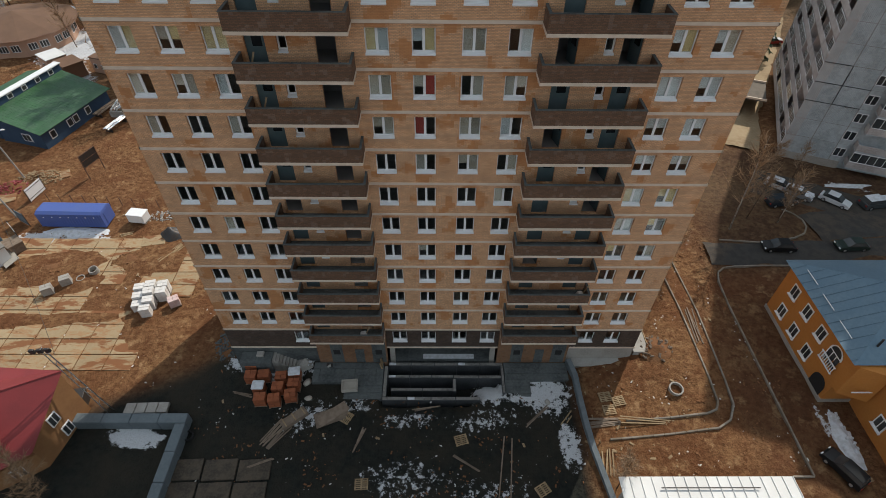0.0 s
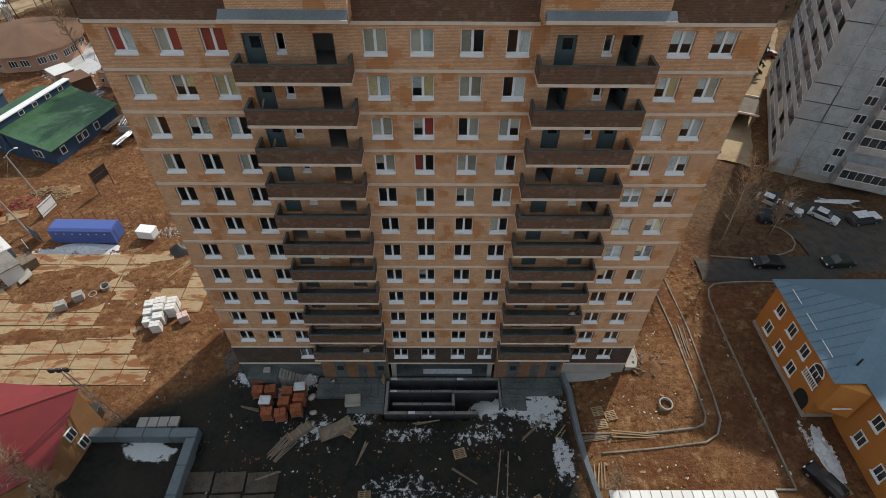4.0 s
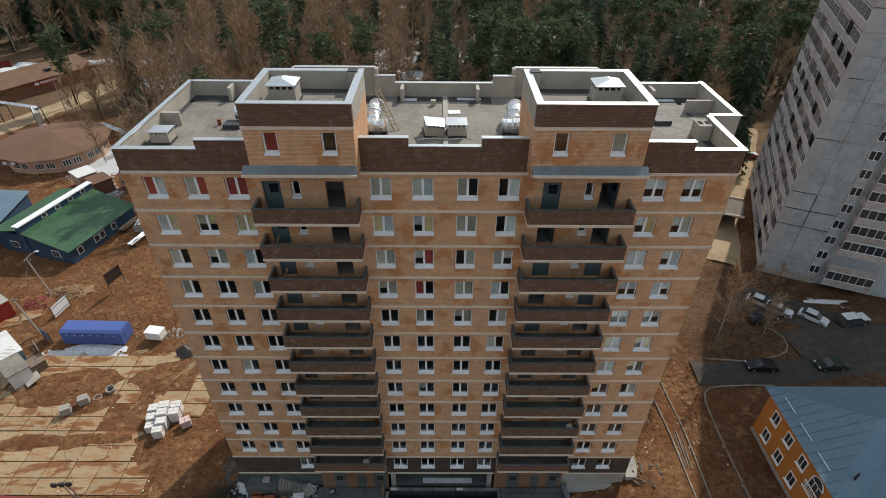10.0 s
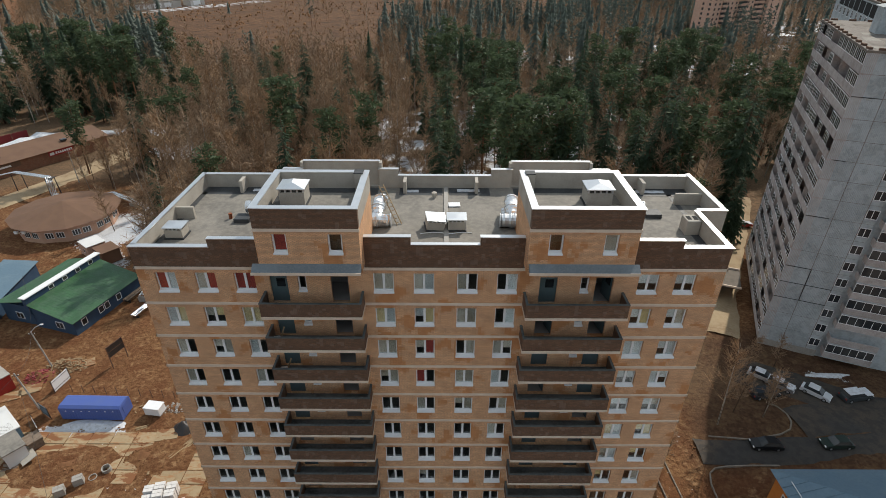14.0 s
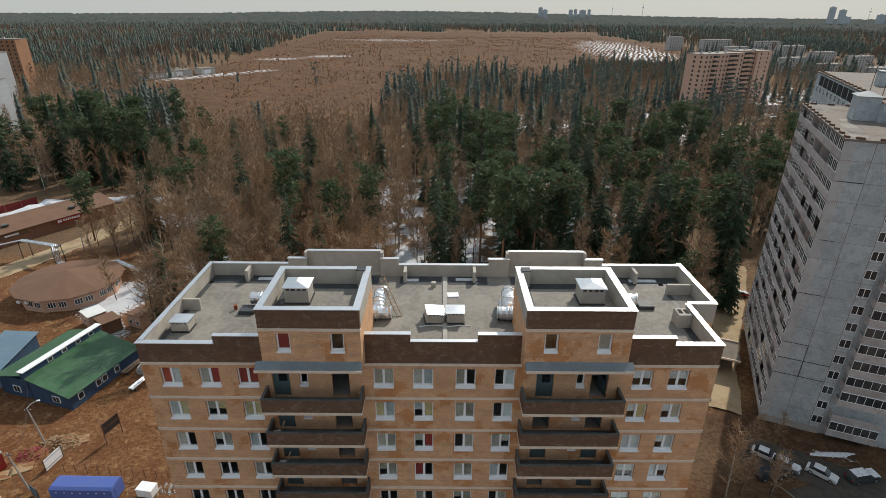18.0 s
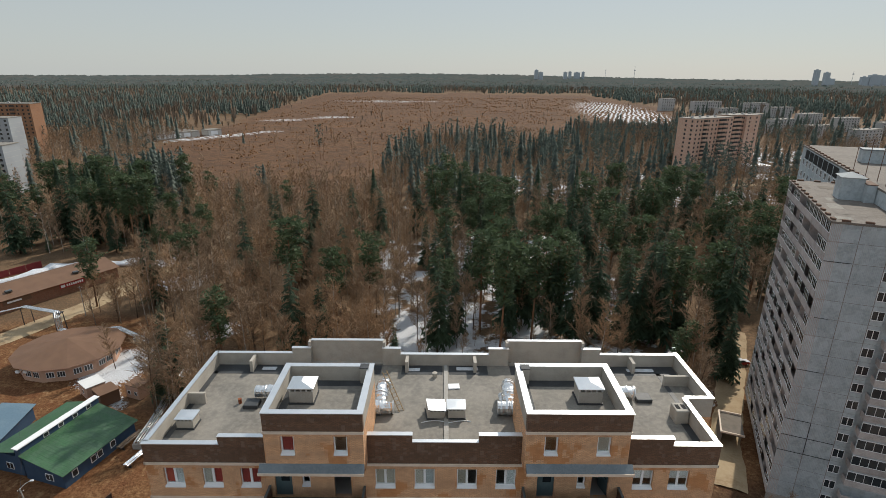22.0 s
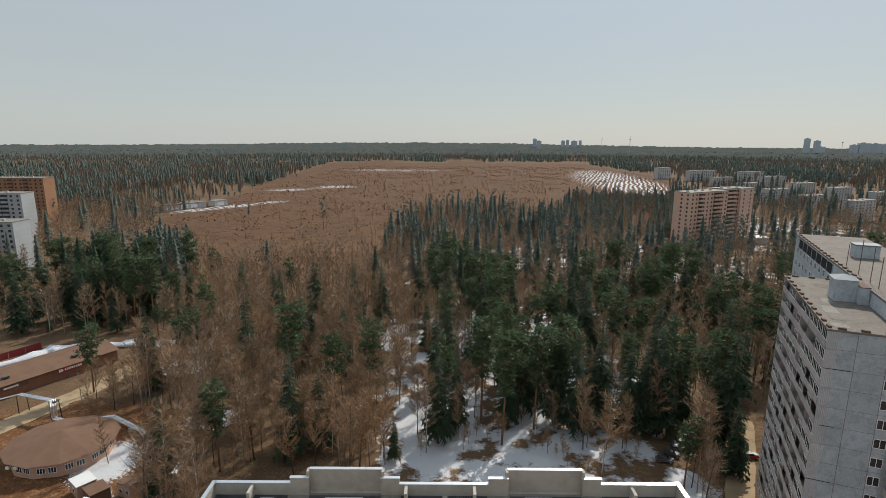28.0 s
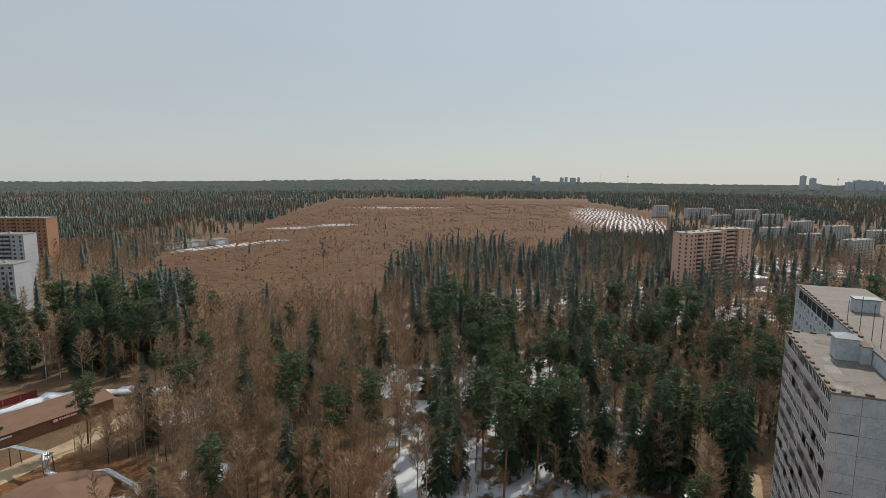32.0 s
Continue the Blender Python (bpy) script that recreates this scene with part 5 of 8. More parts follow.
# ---- concrete slabs of the left yard ----
def slab_yard():
    y = thing("slab_paving", "laid concrete road slabs half covered with clay", "paving", pose(0, 0, 0), kind="structure")
    me = Geo().cbox(0, 2.9, 0, 1.9, -0.16, 0, 0.03).mesh("slab", SLAB)
    shaded_muddy = Geo().cbox(0, 2.9, 0, 1.9, -0.16, 0, 0.03).mesh("slab", SHADED_MUDSLAB)
    rng = random.Random(3)
    for i in range(14):
        for j in range(10):
            x, yy = -68 + i * 3.0, 30.2 + j * 2.0
            if x > -29.5 - (j < 3) * 4 or (x > -31.5 and j > 5):
                continue
            n = noise.noise((x / 6.5, yy / 6.5, 4.4))
            if n > 0.3 and not (j < 3):
                continue
            if rng.random() < 0.06:
                continue
            part("slab", me, None, y, at=pose(x, yy, 0.09 + rng.uniform(-0.03, 0.03), rng.uniform(-0.6, 0.6), rng.uniform(-0.5, 0.5), rng.uniform(-0.7, 0.7)))
    # slabs lying in the building's shade get the darkened copy
    for i in range(9):
        part("slab", shaded_muddy, None, y, at=on_ground(-24.2 + (i % 3) * 3.1, 14.6 + (i // 3) * 2.1, 3, 0.13))
    for x, yy, r in ((-24.5, 12.3, 3), (-38.2, 48.5, 12), (-36, 41.5, -6), (-57, 62, 30), (-64, 55, 25), (-62, 56.5, 25), (-67, 53.5, 25)):
        part("slab", me, None, y, at=on_ground(x, yy, r, 0.16))


slab_yard()


# ---- containers and cabins ----
def container(x, y, turn):
    c = thing("site_container", "long royal blue steel site container on the clay yard", "container", on_ground(x, y, turn))
    L, D, H = 8.6, 2.5, 2.5
    part("body", Geo().box(0, L, 0, D, 0.15, H - 0.25), BLUE, c)
    part("roof", Geo().hexa([(0, 0, H - 0.25), (L, 0, H - 0.25), (L, D, H - 0.25), (0, D, H - 0.25), (0.05, 0.4, H), (L - 0.05, 0.4, H), (L - 0.05, D - 0.4, H), (0.05, D - 0.4, H)]), BLUE, c)
    rib = Geo().box(-0.03, 0.03, -0.035, 0, 0.2, H - 0.3).mesh("rib", BLUE)
    for i in range(22):
        part("rib", rib, None, c, at=pose(0.25 + i * 0.385, 0, 0))
    for i in range(7):
        part("vent", Geo().cbox(0.9 + i * 1.1, 1.05 + i * 1.1, -0.07, -0.03, H - 0.75, H - 0.62, 0.01), WHITE, c)
    for q in (0.5, 4.2, 7.6):
        part("skid", Geo().box(q, q + 0.3, 0.05, D - 0.05, 0, 0.15), OLDWOOD, c)
    part("door", Geo().box(L, L + 0.04, 0.6, 1.6, 0.25, 2.15), BLUE, c)


container(-52.7, 52.3, -1.0)
wb = thing("white_cabin_box", "white insulated box standing crooked on blocks", "box", on_ground(-41.5, 53.0, -8))
part("box_body", Geo().cbox(0, 2.3, 0, 1.5, 0.35, 1.5, 0.05), WHITE, wb)
part("box_lid", Geo().cbox(-0.04, 2.34, -0.04, 1.54, 1.5, 1.62, 0.03), WHITE, wb)
for a in (0.1, 1.9):
    part("block", Geo().box(a, a + 0.3, 0.2, 1.3, 0, 0.35), CONCRETE, wb)


def pallet_mesh():
    out = []
    for i in range(6):
        out.append(Geo().box(-0.6, 0.6, -0.5 + i * 0.18, -0.4 + i * 0.18, 0.11, 0.135))
    for i in range(3):
        out.append(Geo().box(-0.6 + i * 0.53, -0.46 + i * 0.53, -0.5, 0.5, 0, 0.11))
    return [g.mesh("board", TIMBER) for g in out]


PALLET = pallet_mesh()


def pallet(x, y, turn, tilt=0.0, dz=0.0, label="empty wooden pallet lying on the ground"):
    p = thing("pallet", label, "pallet", on_ground(x, y, turn, dz) @ pose(0, 0, 0, tilt), "pallets")
    for m in PALLET:
        part("board", m, None, p)
    return p


def stack(x, y, turn, mat, label, w=1.15, d=0.95, layers=5, lh=0.26, snow=False, cat="pallet load"):
    s = thing("block_stack", label, cat, on_ground(x, y, turn, 0.05), "stacked building blocks")
    part("pallet", Geo().box(-0.6, 0.6, -0.5, 0.5, 0.1, 0.14).box(-0.6, -0.45, -0.5, 0.5, 0, 0.1).box(0.45, 0.6, -0.5, 0.5, 0, 0.1), OLDWOOD, s)
    rng = random.Random(int(x * 31 + y * 17))
    for k in range(layers):
        for i in range(2):
            for j in range(2):
                o = rng.uniform(-0.015, 0.015)
                part("block", Geo().cbox(-w / 2 + i * w / 2 + 0.01 + o, -w / 2 + (i + 1) * w / 2 - 0.01 + o, -d / 2 + j * d / 2 + 0.01, -d / 2 + (j + 1) * d / 2 - 0.01, 0.14 + k * lh, 0.14 + (k + 1) * lh - 0.012, 0.015), mat, s)
    if snow:
        part("snow_cap", Geo().cbox(-w / 2 - 0.02, w / 2 + 0.02, -d / 2 - 0.02, d / 2 + 0.02, 0.14 + layers * lh, 0.3 + layers * lh, 0.07), SNOWMAT, s)


for x, y, n in ((-34.6, 40.4, 6), (-33.35, 40.65, 7), (-32.1, 40.9, 6), (-34.45, 39.35, 5), (-33.2, 39.6, 7), (-31.95, 39.85, 6), (-34.2, 38.3, 4), (-32.95, 38.55, 6), (-33.0, 37.5, 5)):
    stack(x, y, 12, AERATED, "stack of white aerated concrete blocks on a pallet", layers=n)
stack(-30.4, 39.0, 30, PINKBLOCK, "torn pallet of pinkish wrapped blocks", layers=4)
stack(-45.8, 40.7, 30, CONCRETE, "stack of grey concrete kerbs on a pallet", layers=4)
stack(-44.4, 42.2, 30, CONCRETE, "stack of grey concrete kerbs on a pallet", layers=4)
for i, (x, y, s) in enumerate(((-19.2, 30.3, 0), (-19.0, 29.0, 0), (-17.7, 29.1, 0), (-17.9, 27.7, 1), (-17.5, 26.5, 0), (-16.1, 26.4, 0), (-16.0, 27.7, 0), (-15.9, 28.9, 0), (-14.6, 26.9, 0), (-14.5, 28.1, 0), (-14.6, 29.3, 1))):
    stack(x, y, 4 + (i * 37) % 11 - 5, NEWBRICK, "pallet of orange facing bricks under plastic" if not s else "pallet of bricks capped with old snow", layers=5, lh=0.23, snow=bool(s))


def heap(name, label, x, y, rx, ry, h, mat, bits=0, bit_mat=None, seed=1, cat="heap"):
    """A loose mound with lumps on it."""
    b = thing(name, label, cat, pose(x, y, gz(x, y) - 0.1))
    n, rings = 20, 6
    v, f = [(0, 0, h)], []
    for r in range(1, rings + 1):
        q = r / rings
        for k in range(n):
            a = 2 * math.pi * k / n
            wob = 1 + 0.25 * noise.noise((math.cos(a) * 1.5 + seed, math.sin(a) * 1.5, q * 2))
            z = h * (1 - q) ** 1.1 * (1 + 0.35 * noise.noise((math.cos(a) * q * 3 + seed, math.sin(a) * q * 3, 2.2)))
            v.append((rx * q * wob * math.cos(a), ry * q * wob * math.sin(a), z))
    f += [(0, 1 + k, 1 + (k + 1) % n) for k in range(n)]
    for r in range(rings - 1):
        f += [(1 + r * n + k, 1 + (r + 1) * n + k, 1 + (r + 1) * n + (k + 1) % n, 1 + r * n + (k + 1) % n) for k in range(n)]
    part("mound", Geo().add(v, f), mat, b, smooth=True)
    if bits:
        rng = random.Random(seed)
        g = Geo()
        for _ in range(bits):
            a, q = rng.random() * 6.283, math.sqrt(rng.random())
            s = rng.uniform(0.08, 0.26)
            z = h * (1 - q) * 0.9
            g.join(Geo().cbox(-s, s, -s * 0.5, s * 0.5, -s * 0.3, s * 0.3, s * 0.12).moved(pose(rx * q * math.cos(a), ry * q * math.sin(a), z + 0.05, rng.uniform(-40, 40), rng.uniform(-40, 40), rng.uniform(0, 360))))
        tagged(part("rubble", g, bit_mat or mat, b), kind="stuff")
    return b


CLAY = material("dug_clay", (0.176, 0.080, 0.036), 0.95, grain=[(1.2, 0.6, (0.240, 0.120, 0.056)), (6, 0.5, (0.120, 0.056, 0.024))], bump=0.8, bump_scale=6)
heap("rubble_heap", "long heap of clay mixed with broken timber and brick", -58.5, 63.2, 3.4, 1.8, 1.0, CLAY, 200, TIMBER, 2)
heap("rubble_heap", "heap of broken red brick and clay", -61.5, 60.8, 2.2, 1.8, 0.9, CLAY, 90, REDROOF, 3)
heap("clay_heap", "low spread heap of red clay", -47.5, 44.8, 4.2, 3.0, 0.45, CLAY, 60, CLAY, 4)
heap("clay_heap", "low spread heap of red clay", -38.5, 46.5, 3.2, 2.2, 0.4, CLAY, 40, CLAY, 5)
heap("tarp_heap", "mound under a dark tarpaulin", -35.0, 50.9, 1.9, 1.5, 1.5, STEEL, 0, None, 6)
heap("rubble_heap", "heap of rubble beside the white box", -37.3, 54.5, 2.4, 1.2, 0.7, CLAY, 110, CONCRETE, 7)
heap("sand_heap", "heap of damp grey sand by the wall", -14.0, 31.0, 1.2, 0.9, 1.1, CONCRETE, 12, SNOWMAT, 8)
heap("bag_heap", "heap of white rubble bags against the facade", -18.0, 30.9, 0.9, 0.6, 0.8, AERATED, 20, AERATED, 9)
heap("bag_heap", "heap of dark bags and rubble", -11.3, 30.5, 1.1, 0.7, 0.8, CONCRETE, 20, STEEL, 10)
heap("rubble_heap", "dug earth with stones at the corner", -22.6, 34.0, 1.6, 2.8, 0.6, CLAY, 150, SHADE_GREY, 11)
heap("dirt_heap", "heap of dark soil and gravel", 23.2, 31.8, 2.2, 1.8, 0.8, CLAY, 60, OLDWOOD, 12)
heap("snow_heap", "dirty snow bank beside the house", 37.2, 21.8, 0.9, 3.2, 0.6, SNOWMAT, 30, SNOWMAT, 13)
heap("snow_heap", "long shaded snow bank under the tower", 59, 60.4, 4.6, 0.7, 0.45, SNOWMAT, 0, None, 14)
heap("clay_heap", "spread heap of earth along the walkway", 21.0, 36.0, 2.4, 3.5, 0.5, CLAY, 80, OLDWOOD, 15)


def boards(x, y, turn, n, length, label, mat=TIMBER, spread=0.14, seed=0):
    rng = random.Random(seed * 7 + n)
    b = thing("board_pile", label, "boards", on_ground(x, y, turn, 0.06), "loose boards")
    for i in range(n):
        part("board", Geo().box(-length / 2, length / 2, -0.06, 0.06, 0, 0.045), mat, b, at=pose(rng.uniform(-0.2, 0.2), (i - n / 2) * spread, 0.05 * (i % 3), rng.uniform(-3, 3), 0, rng.uniform(-5, 5)))


boards(-34.0, 47.4, 58, 6, 3.6, "loose long boards on the clay")
boards(-41.0, 51.0, 20, 4, 1.4, "short planks lying on the clay", seed=1)
boards(-44.6, 44.0, 35, 5, 1.6, "broken planks beside the concrete ring", OLDWOOD, seed=2)
boards(-15.5, 23.2, 55, 9, 2.8, "row of boards nailed into a walkway on the mud", OLDWOOD, 0.16, 3)
boards(15.8, 24.0, 5, 7, 3.0, "stack of weathered boards by the path", OLDWOOD, 0.13, 4)
boards(20.5, 23.9, -4, 3, 6.5, "long boards lying along the kerb", TIMBER, 0.2, 5)
boards(15.2, 20.0, 80, 4, 2.5, "broken boards by the retaining wall", TIMBER, 0.3, 6)
boards(21.6, 34.5, 70, 5, 2.2, "planks thrown beside the building", TIMBER, 0.2, 7)
boards(12.8, 25.2, 50, 2, 3.2, "planks leaning over the retaining wall", TIMBER, 0.3, 8)
boards(5.8, 20.0, 80, 2, 6.0, "long planks across the mud", OLDWOOD, 0.9, 9)
boards(27.6, 34.6, 88, 4, 4.5, "planks laid between the kerbs", OLDWOOD, 0.22, 10)
for x, y, t in ((17.7, 26.1, 12), (16.6, 25.2, 5), (16.5, 26.6, 8), (2.2, 22.6, 15), (9.3, 18.0, 30), (-6.8, 18.5, 3), (-12.2, 30.0, 85), (-8.9, 24.9, 60), (36.9, 18.2, 20)):
    pallet(x, y, t)
pallet(-5.95, 30.7, 90, 80, 0.9, "wooden pallet leaning upright at the pit")


def ring(x, y, r=0.55, h=0.7, mat=CONCRETE, name="concrete_ring", label="concrete well ring on the clay", tilt=8):
    o = thing(name, label, "ring", on_ground(x, y, 0, 0.02) @ pose(0, 0, 0, tilt))
    g, n = Geo(), 20
    prof = ((r, 0), (r, h), (r * 0.82, h), (r * 0.82, 0))
    v = [(q * math.cos(2 * math.pi * k / n), q * math.sin(2 * math.pi * k / n), z) for k in range(n) for q, z in prof]
    f = [(k * 4 + i, ((k + 1) % n) * 4 + i, ((k + 1) % n) * 4 + (i + 1) % 4, k * 4 + (i + 1) % 4) for k in range(n) for i in range(4)]
    part("ring_body", g.add(v, f), mat, o, smooth=False)


ring(-42.0, 44.1)
ring(-43.2, 43.0, 0.5, 0.25, tilt=3)
ring(23.4, 27.0, 0.7, 0.35, CONCRETE, label="low concrete well ring in the earth", tilt=4)
ring(-23.6, 23.0, 0.5, 0.25, TYRE, "old_tyre", "old tyre lying on the mud", 2)

# fences, cabins and poles at the left yard
for x0, y0, x1, y1, mat, lab in ((-57.0, 57.4, -56.5, 60.4, WHITE, "white sheet fence panel"), (-56.2, 53.4, -54.4, 52.4, BLUEROOF, "pale blue-green sheet gate leaf"), (-55.6, 51.0, -53.3, 48.9, LIGHTSHEET, "white sheet gate leaf on a steel frame")):
    dx, dy = x1 - x0, y1 - y0
    L = math.hypot(dx, dy)
    f = thing("sheet_fence", lab, "fence", on_ground(x0, y0, math.degrees(math.atan2(dy, dx))), "fence panels")
    part("sheet", Geo().box(0, L, -0.02, 0.02, 0.15, 2.1), mat, f)
    part("post", Geo().box(-0.04, 0.04, -0.04, 0.04, 0, 2.3), STEEL, f)
    part("post", Geo().box(L - 0.04, L + 0.04, -0.04, 0.04, 0, 2.3), STEEL, f)
    for z in (0.5, 1.8):
        part("rail", Geo().box(0.04, L - 0.04, -0.05, -0.021, z, z + 0.06), STEEL, f)
fp = thing("fence_posts", "row of thin rusty fence posts without panels", "fence", pose(0, 0, 0))
for i in range(14):
    x, y = -54.5 + i * 1.75, 57.6 - i * 0.14
    part("post", Geo().box(x - 0.035, x + 0.035, y - 0.035, y + 0.035, gz(x, y) - 0.2, gz(x, y) + 1.5), RUST, fp)


def cabin(x, y, turn, w, d, h, wall, roofm, label, windows=1, name="site_cabin"):
    c = thing(name, label, "cabin", on_ground(x, y, turn), "site cabins")
    part("wall", Geo().box(0, w, 0, d, 0.1, h), wall, c)
    part("roof", Geo().cbox(-0.12, w + 0.12, -0.12, d + 0.12, h, h + 0.14, 0.03), roofm, c)
    for i in range(windows):
        q = (i + 0.5) * w / windows
        o = part("window", Geo().box(q - 0.4, q + 0.4, -0.04, 0, 1.0, 1.9), WHITE, c)
        part("pane", Geo().box(q - 0.32, q + 0.32, -0.05, -0.04, 1.08, 1.82), TOWER_GLASS, o)
    return c


cabin(-58.8, 47.6, -38, 5.6, 2.4, 2.4, LIGHTSHEET, ROOFING, "grey site cabin with a flat felt roof", 2)
cabin(-61.5, 50.5, -38, 5.6, 2.4, 2.4, BLUEROOF, LIGHTSHEET, "pale blue site cabin with a sheet roof", 2)
cabin(-54.8, 47.9, -38, 1.8, 1.6, 1.4, OLDWOOD, OLDWOOD, "brown timber toolbox cabin", 0, "tool_box")
rb = thing("ramp_board", "big plywood sheet propped on rubble", "board", on_ground(-53.4, 46.0, -40, 0.5) @ pose(0, 0, 0, 14, -6, 0))
part("sheet", Geo().box(-1.6, 1.6, -0.9, 0.9, 0, 0.06), PLASTER, rb)
boards(-54.6, 44.6, 10, 8, 1.8, "heap of broken timber by the cabin", OLDWOOD, 0.15, 12)
cabin(-70.5, 58.5, -32, 6.2, 3.6, 2.8, RED, CONCRETE, "red kiosk with a flat roof", 0, "red_kiosk")


def pole(x, y, h, lean, lamp, label):
    p = thing("street_lamp" if lamp else "utility_pole", label, "pole", on_ground(x, y) @ pose(0, 0, 0, 0, lean))
    part("shaft", Geo().tube([(0, 0, -0.3), (0, 0, h)], [0.13, 0.09], 8), CONCRETE, p)
    if lamp:
        part("arm", Geo().tube([(0, 0, h - 0.1), (0.5, 0.5, h + 0.35), (1.1, 1.0, h + 0.45)], 0.035, 6), ZINC, p)
        part("lamp_head", Geo().cbox(0.95, 1.5, 0.9, 1.15, h + 0.38, h + 0.52, 0.05), WHITE, p)
    part("crossarm", Geo().box(-0.5, 0.5, -0.04, 0.04, h - 0.5, h - 0.42), STEEL, p)
    for q in (-0.45, 0.45):
        part("insulator", Geo().tube([(q, 0, h - 0.42), (q, 0, h - 0.28)], 0.04, 6), WHITE, p)


pole(-60.8, 62.8, 7.2, -6, True, "concrete street lamp pole leaning a little")
pole(-57.2, 54.2, 7.0, -8, False, "concrete utility pole beside the gate")
pole(-99.5, 135.5, 9, 0, False, "tall wooden utility pole by the track")
pole(-111, 118, 8, 0, False, "tall wooden utility pole by the track")
for a, b in (((-61.5, 62.8, 7.0), (-58, 54.2, 6.7)), ((-61.5, 62.8, 7.0), (-75, 80, 6.0)), ((-58, 54.2, 6.7), (-33.2, 26.0, 9.0)), ((-58, 54.2, 6.7), (-62, 42, 6.5))):
    w = thing("overhead_cable", "thin dark overhead cable slung between poles", "cable", pose(0, 0, 0))
    A, Bv = Vector(a), Vector(b)
    part("wire", Geo().tube([A.lerp(Bv, i / 12) + Vector((0, 0, -1.2 * 4 * (i / 12) * (1 - i / 12))) for i in range(13)], 0.018, 4), STEEL, w)
bb = thing("billboard_frame", "empty steel billboard frame on two posts", "billboard", on_ground(-51.2, 62.7, 71.5))
for q in (0, 2.85):
    part("post", Geo().box(q - 0.05, q + 0.05, -0.05, 0.05, -0.3, 4.1), RUST, bb)
for z in (2.0, 3.0, 4.0):
    part("rail", Geo().box(0.05, 2.8, -0.04, 0.04, z, z + 0.08), RUST, bb)
part("mesh_sheet", Geo().box(0.05, 2.8, -0.01, 0.01, 2.08, 3.95), STEEL, bb)

# floodlight mast
ms = thing("floodlight_mast", "lattice steel mast with three floodlights", "mast", on_ground(-32.2, 25.8) @ pose(0, 0, 0, 0, -8, 0))
for a in range(3):
    q = a * 2.094
    part("leg", Geo().tube([(0.32 * math.cos(q), 0.32 * math.sin(q), -0.2), (0.16 * math.cos(q), 0.16 * math.sin(q), 10.3)], 0.045, 6), ZINC, ms)
for i in range(14):
    z0, z1 = i * 0.72, (i + 1) * 0.72
    a0, a1 = i % 3 * 2.094, (i + 1) % 3 * 2.094
    r0, r1 = 0.32 - z0 * 0.0155, 0.32 - z1 * 0.0155
    part("brace", Geo().tube([(r0 * math.cos(a0), r0 * math.sin(a0), z0), (r1 * math.cos(a1), r1 * math.sin(a1), z1)], 0.025, 5), ZINC, ms)
for q, tu in ((-0.7, 30), (0.0, 0), (0.7, -30)):
    fl = part("floodlight", Geo().cbox(q - 0.24, q + 0.24, -0.35, -0.1, 10.15, 10.6, 0.05), STEEL, ms, "black floodlight head")
    part("bracket", Geo().tube([(q * 0.2, 0, 10.2), (q, -0.15, 10.2)], 0.03, 5), STEEL, fl)

# ---- walled pen ----
PENSHEET = material("blue_grey_concrete", (0.125, 0.150, 0.165), 0.7, grain=[(0.5, 0.6, (0.09, 0.11, 0.12)), (4, 0.3, (0.17, 0.195, 0.21))], bump=0.15)
pen = thing("pen_wall", "thick low blue-grey wall around a snowy pen", "wall", pose(0, 0, 0))
for x0, x1, y0, y1 in ((-34.4, -23.75, 23.75, 24.75), (-24.75, -23.75, 10, 23.75)):
    n = max(1, int(max(x1 - x0, y1 - y0) / 2.4))
    for i in range(n):
        if x1 - x0 > y1 - y0:
            part("wall_block", Geo().cbox(x0 + i * (x1 - x0) / n, x0 + (i + 1) * (x1 - x0) / n - 0.03, y0, y1, -0.4, 1.25, 0.06), PENSHEET, pen)
        else:
            part("wall_block", Geo().cbox(x0, x1, y0 + i * (y1 - y0) / n, y0 + (i + 1) * (y1 - y0) / n - 0.03, -0.4, 1.25, 0.06), PENSHEET, pen)
sb = thing("slab_stack", "mossy concrete slabs lying against the pen wall", "slabs", on_ground(-30.6, 25.2, 2))
for i in range(4):
    part("slab", Geo().cbox(i * 1.05, i * 1.05 + 0.98, 0, 1.1, 0, 0.35, 0.03), CONCRETE, sb)
gb = cabin(-36.0, 25.6, 10, 1.6, 1.3, 1.5, STEEL, STEEL, "dark green steel cabinet by the mast", 0, "steel_cabinet")

# ---- red-roofed house ----
OCHREWALL = material("orange_render", (0.30, 0.150, 0.065), 0.85, grain=[(0.5, 0.6, (0.22, 0.105, 0.048)), (4, 0.3, (0.34, 0.18, 0.08))], bump=0.2)
rh = thing("red_roof_house", "brick house with a faded red sheet metal roof", "house", pose(0, 0, 0))
P, Q, R, S, T2 = (-33.9, 26.1, 6.4), (-47, 28.2, 4.2), (-45.5, 18.7, 8.4), (-35.1, 20.0, 3.0), (-46, 12, 2.6)
part("roof_slope", Geo().add([P, Q, (-54, 24, 4.2), R, (P[0], P[1], P[2] - 0.12)], [(0, 1, 2, 3)]), REDROOF, rh, "sunlit faded red roof sheet")
part("roof_slope", Geo().add([P, R, (-54, 15.0, 8.4), (-52, 11, 4.6), T2, S], [(0, 1, 5), (1, 4, 5), (1, 2, 3, 4)]), REDROOF, rh, "shaded red roof sheet")
part("wall", Geo().prism([(-34.1, 25.9), (-46.5, 27.8), (-52, 12), (-45.5, 12.6), (-35.2, 20.2)], -0.5, 2.4), OCHREWALL, rh)
part("gable", Geo().add([(-35.2, 20.2, 2.4), (-34.1, 25.9, 2.4), (-34.15, 25.9, 6.25), (-35.2, 20.2, 2.85)], [(0, 1, 2, 3)]), OCHREWALL, rh)
